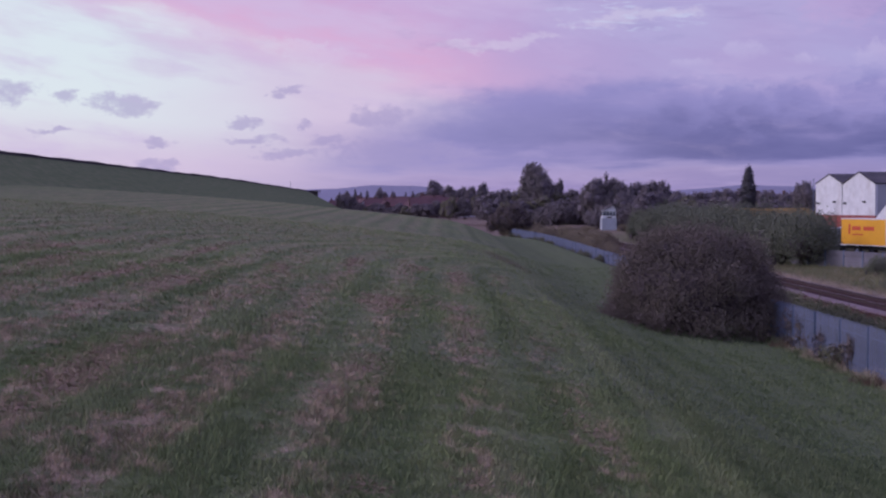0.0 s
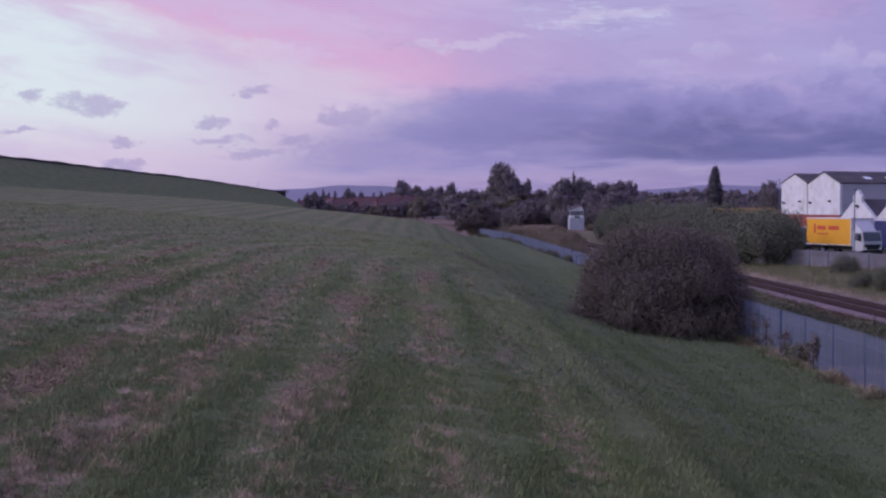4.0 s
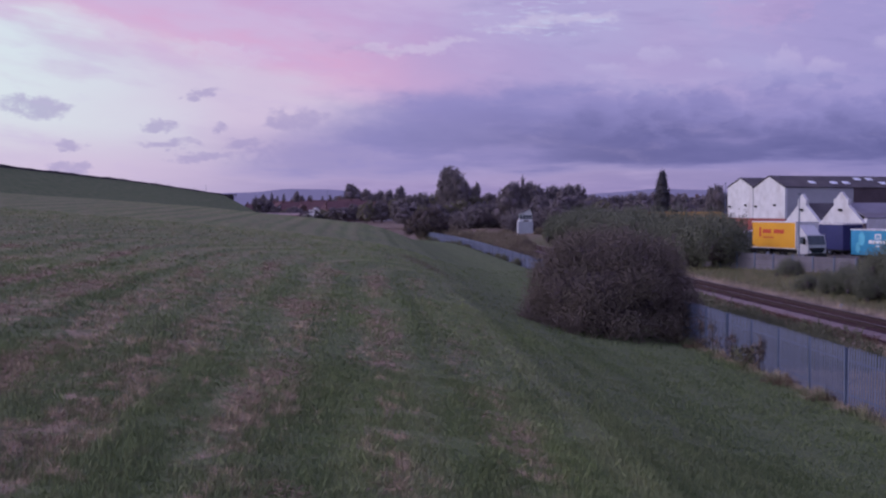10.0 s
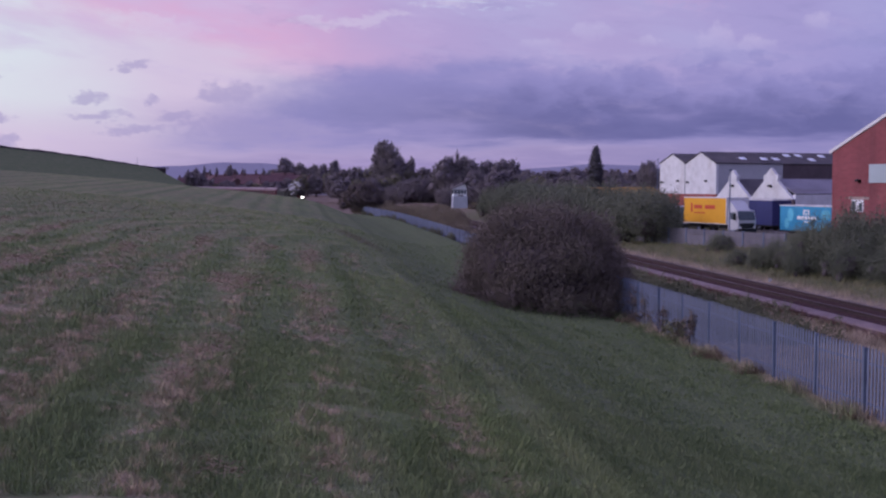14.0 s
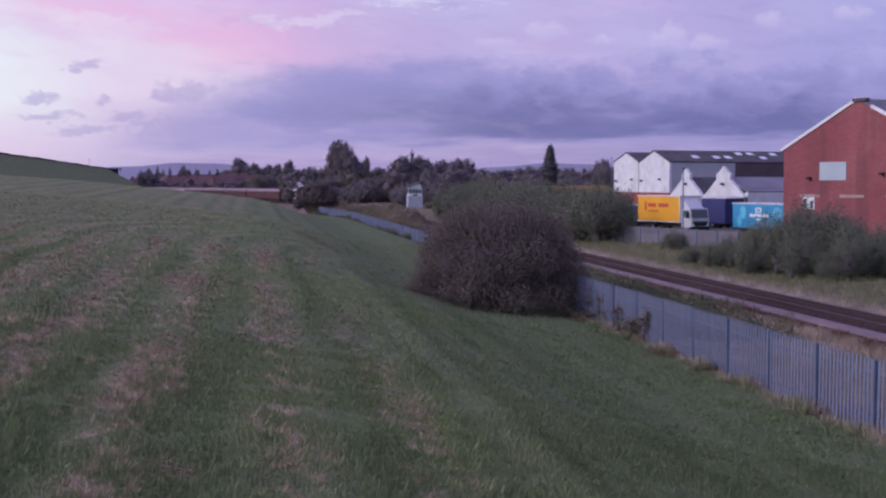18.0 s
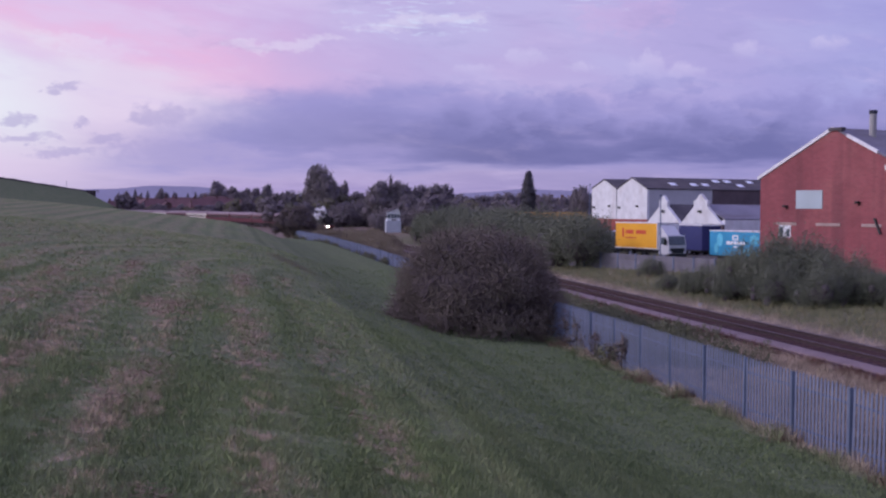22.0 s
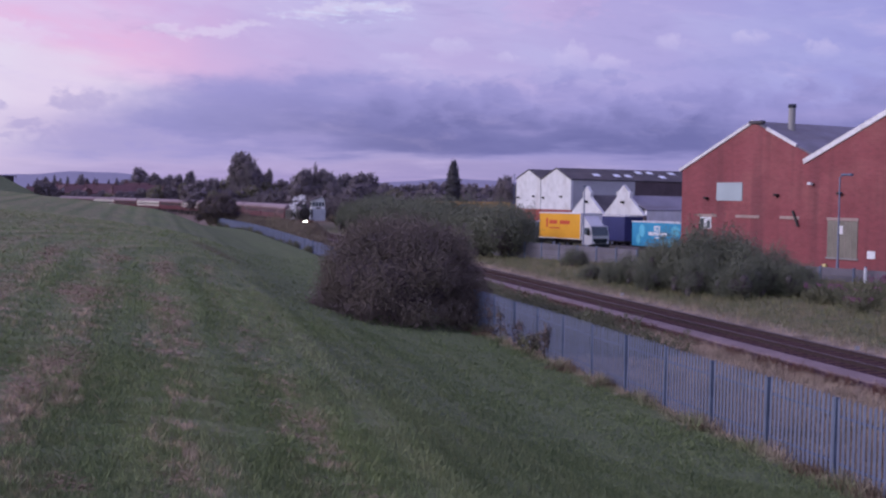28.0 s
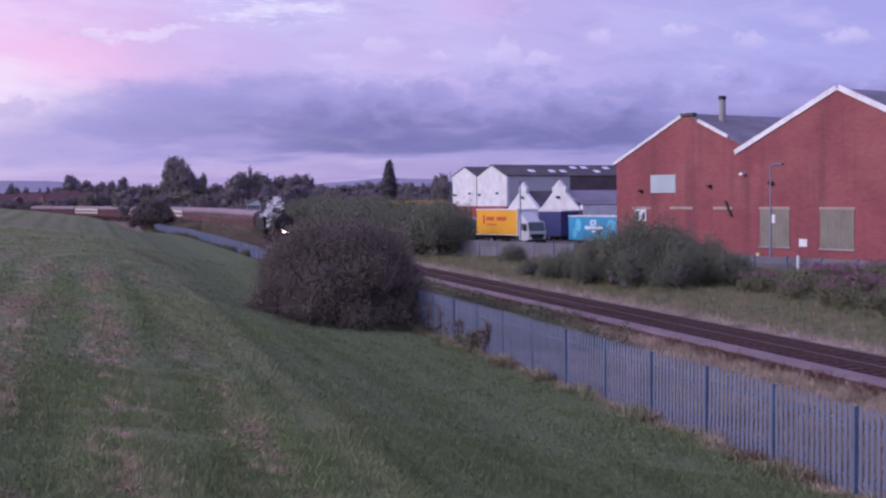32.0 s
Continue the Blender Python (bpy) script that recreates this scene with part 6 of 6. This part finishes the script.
# gardens between the houses and the line
for b, r, el, w, kind in ((-4.5, 470, 0.0, 6, "broad_b"), (-4.1, 480, 0.1, 7, "broad_a"), (-3.7, 474, -0.02, 6, "broad_c"), (-3.3, 470, -0.02, 6, "pale"), (-3.0, 466, 0.05, 6, "broad_a"), (-2.75, 462, -0.02, 7, "broad_c"), (-2.35, 455, -0.15, 6, "broad_b"), (-1.95, 450, 0.0, 6, "broad_a"), (-1.55, 445, -0.12, 7, "pale"), (-1.15, 438, -0.05, 6, "broad_c"), (-0.7, 436, -0.05, 7, "broad_b"), (-0.25, 440, 0.05, 7, "broad_a"), (0.2, 430, 0.1, 7, "pale"), (0.6, 425, 0.0, 8, "broad_c"), (1.0, 420, 0.05, 7, "broad_b")):
    far_tree(kind, b, r, z_at(el, r), w, "rounded garden tree before the houses", "garden trees of the town", b * 91)

# small markers beside the line
for mx, my, mh in ((26.9, 45.0, 0.22), (27.1, 71.0, 0.3)):
    mk = thing("marker_post", pose(mx, my, gz(mx, my) - 0.05), "small grey marker post beside the ballast", "marker post", "marker posts")
    part("post", boxm(-0.04, 0.04, -0.04, 0.04, 0, mh, bevel=0.005), M_GREYWALL, mk)
    part("plate", boxm(-0.1, 0.1, -0.055, -0.042, mh - 0.16, mh), M_GREYWALL, mk)
mx, my = (YARD @ Vector((-54.5, 63.0, 0)))[:2]
mk = thing("bollard", pose(mx, my, gz(mx, my)), "white bollard before the panel fence", "bollard")
part("post", rod(bmesh.new(), (0, 0, 0), (0, 0, 1.0), 0.09, 0.09, 12), bpy.data.materials["white_paint"], mk)
part("cap", rod(bmesh.new(), (0, 0, 1.0), (0, 0, 1.08), 0.09, 0.04, 12), M_GALVPOST, mk)

# sandy wall behind the shrubs
ochre = material("sandy_ochre_panels", (0.46, 0.27, 0.10), 0.8, vary=0.2, scale=0.4)
x0, y0 = polar(12.0, 205)
ow = thing("yard_wall", pose(x0, y0, gz(x0, y0), 0, 0, -16), "long sandy ochre boundary wall behind the shrubs", "wall")
for k in range(9):
    part("panel", boxm(k * 1.75 - 0.1, k * 1.75 + 1.6, -0.1, 0.1, 0, 4.25 if k < 8 else 3.9), ochre, ow)

# ---- the train ----
M_MAROON = material("maroon_coach_paint", (0.105, 0.026, 0.042), 0.35, vary=0.15, scale=0.5, spec=0.5)
M_CREAM = material("cream_coach_paint", (0.62, 0.58, 0.52), 0.4, vary=0.1, scale=0.5)
M_COACHROOF = material("grey_coach_roof", (0.215, 0.160, 0.180), 0.6, vary=0.25, scale=0.5)
M_LOCO = material("black_engine_paint", (0.016, 0.016, 0.018), 0.4, vary=0.3, scale=1.0, spec=0.5)
M_BEAM = material("red_buffer_beam", (0.20, 0.02, 0.02), 0.5, vary=0.2)
M_UNDER = material("underframe_grime", (0.03, 0.026, 0.026), 0.8, vary=0.35, scale=1.5)
M_COACHGLASS = material("coach_window_glass", (0.05, 0.05, 0.06), 0.15, vary=0.1, spec=0.6)
M_LAMP = bpy.data.materials.new("lit_headlamp")
M_LAMP.use_nodes = True
M_LAMP.node_tree.nodes["Principled BSDF"].inputs["Emission Color"].default_value = (1.0, 0.97, 0.9, 1)
M_LAMP.node_tree.nodes["Principled BSDF"].inputs["Emission Strength"].default_value = 9.0
RAIL_Z = 0.409


def bogie(root, y, wheels, r=0.46, base=1.3):
    b = part("bogie", box(boxm(-1.05, -0.95, y - base - 0.5, y + base + 0.5, 0.35, 0.75, bevel=0.03), 0.95, 1.05, y - base - 0.5, y + base + 0.5, 0.35, 0.75), M_UNDER, root)
    for d in wheels:
        part("wheelset", rod(rod(rod(bmesh.new(), (-0.8, y + d, r), (-0.68, y + d, r), r, r, 16), (0.68, y + d, r), (0.8, y + d, r), r, r, 16), (-0.7, y + d, r), (0.7, y + d, r), 0.07), M_UNDER, b)


def coach(label, cream, half=9.7):
    """A corridor coach, its middle at the origin, running towards -y; half: half its length."""
    root = thing("railway_coach", pose(0, 0, 0), label, "railway coach", "coaches of the train")
    side = [(-1.32, 1.05), (-1.38, 1.6), (-1.38, 2.15), (-1.33, 2.95), (1.33, 2.95), (1.38, 2.15), (1.38, 1.6), (1.32, 1.05)]
    body = part("body", prism(bmesh.new(), side, -half, half), M_MAROON, root, "maroon panelled body")
    if cream:
        for s in (-1, 1):
            part("upper_panel", prism(bmesh.new(), [(s * 1.365, 1.75), (s * 1.392, 1.75), (s * 1.345, 2.94), (s * 1.31, 2.94)], -half + 0.1, half - 0.1), M_CREAM, body, "cream upper panel")
    n = int(half - 0.6)
    for i in range(n):
        y = -half + 1.6 + i * (2 * half - 3.2) / (n - 1)
        for s in (-1, 1):
            lo = 2.1 if cream else 2.0
            part("window", prism(bmesh.new(), [(s * 1.36, lo), (s * 1.398, lo), (s * 1.356, 2.72), (s * 1.31, 2.72)], y - (0.42 if cream else 0.6), y + (0.42 if cream else 0.6)), M_COACHGLASS, body)
    roof = [(-1.37, 2.95), (-1.2, 3.28), (-0.8, 3.5), (-0.3, 3.6), (0.3, 3.6), (0.8, 3.5), (1.2, 3.28), (1.37, 2.95)]
    rf = part("roof", prism(bmesh.new(), roof, -half - 0.02, half + 0.02), M_COACHROOF, root, "grey arched roof")
    for i in range(int(half / 1.6)):
        y = -half + 2.2 + i * 3.0
        part("ventilator", boxm(-0.14, 0.14, y - 0.2, y + 0.2, 3.58, 3.74, bevel=0.03), M_COACHROOF, rf)
    part("underframe", boxm(-1.2, 1.2, -half + 0.1, half - 0.1, 0.75, 1.06), M_UNDER, root)
    part("battery_box", boxm(-1.15, 1.15, -1.6, 1.4, 0.4, 0.78), M_UNDER, root)
    for y in (-half - 0.22, half):
        part("gangway", boxm(-0.5, 0.5, y, y + 0.22, 1.1, 3.1), M_UNDER, root)
    for y in (2.8 - half, half - 2.8):
        bogie(root, y, (-1.3, 1.3))
    return root


def engine():
    """A steam engine, its front at y = -5.6, running towards -y."""
    root = thing("steam_engine", pose(0, 0, 0), "black steam engine with lit headlamps at the head of the train", "locomotive")
    boil = part("boiler", rod(bmesh.new(), (0, -2.9, 2.45), (0, 2.6, 2.55), 0.84, 0.92, 22), M_LOCO, root, "black boiler barrel")
    for y in (-2.0, -0.6, 0.9):
        part("boiler_band", rod(bmesh.new(), (0, y, 2.47), (0, y + 0.07, 2.47), 0.90, 0.90, 22), M_UNDER, boil)
    smoke = part("smokebox", rod(bmesh.new(), (0, -4.6, 2.45), (0, -2.9, 2.45), 0.9, 0.9, 22), M_LOCO, root)
    part("smokebox_door", rod(bmesh.new(), (0, -4.74, 2.45), (0, -4.6, 2.45), 0.55, 0.78, 22), M_UNDER, smoke)
    part("chimney", rod(rod(bmesh.new(), (0, -3.9, 3.25), (0, -3.9, 3.75), 0.27, 0.25, 14), (0, -3.9, 3.75), (0, -3.9, 3.87), 0.33, 0.33, 14), M_LOCO, root)
    bm = bmesh.new()
    bmesh.ops.create_uvsphere(bm, u_segments=14, v_segments=8, radius=0.36)
    bmesh.ops.translate(bm, vec=(0, -0.4, 3.36), verts=bm.verts)
    part("steam_dome", bm, M_LOCO, root)
    part("firebox", prism(bmesh.new(), [(-1.0, 1.2), (1.0, 1.2), (1.0, 2.7), (0.7, 3.35), (0.0, 3.5), (-0.7, 3.35), (-1.0, 2.7)], 2.4, 4.4), M_LOCO, root)
    cab = part("cab", prism(bmesh.new(), [(-1.3, 1.2), (1.3, 1.2), (1.3, 3.0), (0.9, 3.55), (0, 3.75), (-0.9, 3.55), (-1.3, 3.0)], 4.4, 6.0), M_LOCO, root)
    for s in (-1, 1):
        part("cab_window", boxm(s * 1.29, s * 1.32, 4.7, 5.3, 2.3, 2.9), M_COACHGLASS, cab)
        part("smoke_deflector", boxm(s * 1.2 - 0.02, s * 1.2 + 0.02, -4.7, -2.6, 1.6, 3.1, bevel=0.01), M_LOCO, root)
        part("running_plate", boxm(min(s * 0.75, s * 1.3), max(s * 0.75, s * 1.3), -5.2, 5.0, 1.35, 1.45), M_LOCO, root)
        part("cylinder", rod(bmesh.new(), (s * 1.1, -4.6, 0.95), (s * 1.1, -3.4, 0.95), 0.36, 0.36, 16), M_LOCO, root)
        part("buffer", rod(rod(bmesh.new(), (s * 0.86, -5.75, 1.05), (s * 0.86, -5.3, 1.05), 0.1, 0.12), (s * 0.86, -5.8, 1.05), (s * 0.86, -5.75, 1.05), 0.22, 0.22, 14), M_UNDER, root)
        lamp = part("headlamp", rod(bmesh.new(), (s * 0.2, -5.62, 1.12), (s * 0.2, -5.42, 1.12), 0.14, 0.12, 12), M_UNDER, root)
        part("lamp_glass", rod(bmesh.new(), (s * 0.2, -5.66, 1.12), (s * 0.2, -5.625, 1.12), 0.18, 0.18, 14), M_LAMP, lamp, "lit white lamp glass")
        part("coupling_rod", boxm(s * 0.92 - 0.03, s * 0.92 + 0.03, -2.0, 2.6, 0.72, 0.86), M_RAILTOP, root)
    part("buffer_beam", boxm(-1.25, 1.25, -5.4, -5.25, 0.8, 1.3, bevel=0.02), M_BEAM, root, "red buffer beam")
    part("frame", boxm(-0.6, 0.6, -5.2, 6.0, 0.7, 1.6), M_UNDER, root)
    spun = []
    for y in (-1.9, 0.3, 2.5):
        for s in (-1, 1):
            w = part("driving_wheel", rod(bmesh.new(), (-0.06, 0, 0), (0.06, 0, 0), 0.92, 0.92, 24), M_UNDER, root)
            part("balance_weight", boxm(-0.08, 0.08, -0.35, 0.35, -0.78, -0.55), M_LOCO, w)
            w.location = (s * 0.76, y, 0.92)
            spun.append((w, s * 0.76, y, 0.92))
    for y in (-4.9, -3.7):
        part("bogie_wheel", rod(rod(bmesh.new(), (-0.8, y, 0.46), (-0.68, y, 0.46), 0.46, 0.46, 16), (0.68, y, 0.46), (0.8, y, 0.46), 0.46, 0.46, 16), M_UNDER, root)
    return root, spun


def tender():
    root = thing("tender", pose(0, 0, 0), "black coal tender coupled behind the steam engine", "tender")
    part("tank", boxm(-1.25, 1.25, -3.4, 3.4, 1.1, 2.8, bevel=0.05), M_LOCO, root)
    part("coal_space", prism(bmesh.new(), [(-1.1, 2.8), (1.1, 2.8), (0.9, 3.2), (-0.9, 3.2)], -3.2, 1.2), M_LOCO, root)
    bm = bmesh.new()
    r = bmesh.ops.create_icosphere(bm, subdivisions=3, radius=1.0)
    rc = random.Random(3)
    for v in r["verts"]:
        v.co = Vector((v.co.x * 0.8, -1.0 + v.co.y * 2.0, 3.1 + v.co.z * 0.3 + rc.uniform(-0.08, 0.08)))
    part("coal_load", bm, M_UNDER, root)
    part("frame", boxm(-1.1, 1.1, -3.6, 3.6, 0.7, 1.1), M_UNDER, root)
    for y in (-2.2, 0.0, 2.2):
        part("wheelset", rod(rod(rod(bmesh.new(), (-0.8, y, 0.55), (-0.68, y, 0.55), 0.55, 0.55, 16), (0.68, y, 0.55), (0.8, y, 0.55), 0.55, 0.55, 16), (-0.7, y, 0.55), (0.7, y, 0.55), 0.07), M_UNDER, root)
    return root


ENGINE, SPUN = engine()
TENDER = tender()
VAN = coach("short maroon support coach behind the tender", False, 5.1)
plain = coach("maroon railway coach with a grey roof", False)
dining = coach("maroon railway coach with cream upper panels", True)
COACHES = [plain] + [copy_thing(plain, pose(0, 0, 0)) for _ in range(3)]
COACHES.append(dining)
for k in range(6):
    COACHES.append(copy_thing(dining if k in (1, 3) else plain, pose(0, 0, 0)))

# steam: soft white lumps over the engine
M_STEAM = bpy.data.materials.new("white_steam")
M_STEAM.use_nodes = True
_n, _l = M_STEAM.node_tree.nodes, M_STEAM.node_tree.links
_b = _n["Principled BSDF"]
_b.inputs["Base Color"].default_value = (0.85, 0.84, 0.87, 1)
_b.inputs["Roughness"].default_value = 1.0
_t, _z = _n.new("ShaderNodeTexCoord"), _n.new("ShaderNodeTexNoise")
_z.inputs["Scale"].default_value, _z.inputs["Detail"].default_value = 2.6, 4.0
_l.new(_t.outputs["Object"], _z.inputs["Vector"])
_r = _n.new("ShaderNodeMapRange")
_r.inputs[1].default_value, _r.inputs[2].default_value, _r.inputs[3].default_value, _r.inputs[4].default_value = 0.36, 0.68, 0.0, 0.8
_l.new(_z.outputs[0], _r.inputs[0])
_l.new(_r.outputs[0], _b.inputs["Alpha"])


def puff(r, seed):
    rs = random.Random(seed)
    bm = bmesh.new()
    for k in range(18):
        c = Vector((rs.gauss(0, 0.42), rs.gauss(0, 0.55), rs.gauss(0, 0.42))) * r
        m = bmesh.ops.create_icosphere(bm, subdivisions=2, radius=r * rs.uniform(0.16, 0.42))
        for v in m["verts"]:
            v.co = v.co * rs.uniform(0.85, 1.1) + c
    for f in bm.faces:
        f.smooth = True
    return bm


STEAM = thing("steam_plume", pose(0, 0, 0), "white steam drifting back over the moving engine", "steam")
PUFFS = []
for k, (y, z, x, r) in enumerate(((-3.7, 4.15, 0.0, 0.3), (-3.0, 4.5, -0.1, 0.5), (-2.0, 4.75, -0.2, 0.62), (-0.6, 4.9, -0.4, 0.6), (1.2, 4.7, -0.6, 0.55), (3.4, 4.5, -0.8, 0.5),
                                  (-2.4, 3.7, -1.2, 0.6), (-1.4, 3.4, -1.5, 0.65), (0.3, 3.5, -1.6, 0.55), (-2.6, 2.5, -1.65, 0.4), (-1.6, 1.7, -1.65, 0.4))):
    PUFFS.append((tagged(part("steam_puff", puff(r * 0.82, 90 + k), M_STEAM, STEAM), kind="stuff"), x, y, z, k))

HEAD_32, SPEED = 159.2, 11.2  # metres along the line at 32 s; metres a second


def on_line(s, dz=0.0):
    x, y, a = track_at(s)
    return pose(x, y, RAIL_Z + dz, 0, 0, math.degrees(a))


def head_at(t):
    return HEAD_32 + SPEED * (32.0 - t)


def motions():
    times = [i * 1.0 for i in range(33)]
    walk(ENGINE, [(t, on_line(head_at(t) + 5.7)) for t in times])
    walk(STEAM, [(t, on_line(head_at(t) + 5.7)) for t in times])
    walk(TENDER, [(t, on_line(head_at(t) + 15.6)) for t in times])
    walk(VAN, [(t, on_line(head_at(t) + 25.0)) for t in times])
    for k, c in enumerate(COACHES):
        walk(c, [(t, on_line(head_at(t) + 40.2 + k * 20.0)) for t in times])
    steps = [i * 0.125 for i in range(257)]
    for w, x, y, z in SPUN:
        walk(w, [(t, pose(x, y, z, math.degrees(t * SPEED / 0.92))) for t in steps])
    for ob, x, y, z, k in PUFFS:
        walk(ob, [(t, pose(x + 0.15 * math.sin(t * 1.3 + k), y + 0.4 * math.sin(t * 0.9 + 2 * k), z + 0.25 * math.sin(t * 1.1 + k * 1.7), 20 * math.sin(t * 0.5 + k), 0, 25 * math.sin(t * 0.4 + k))) for t in times])


motions()
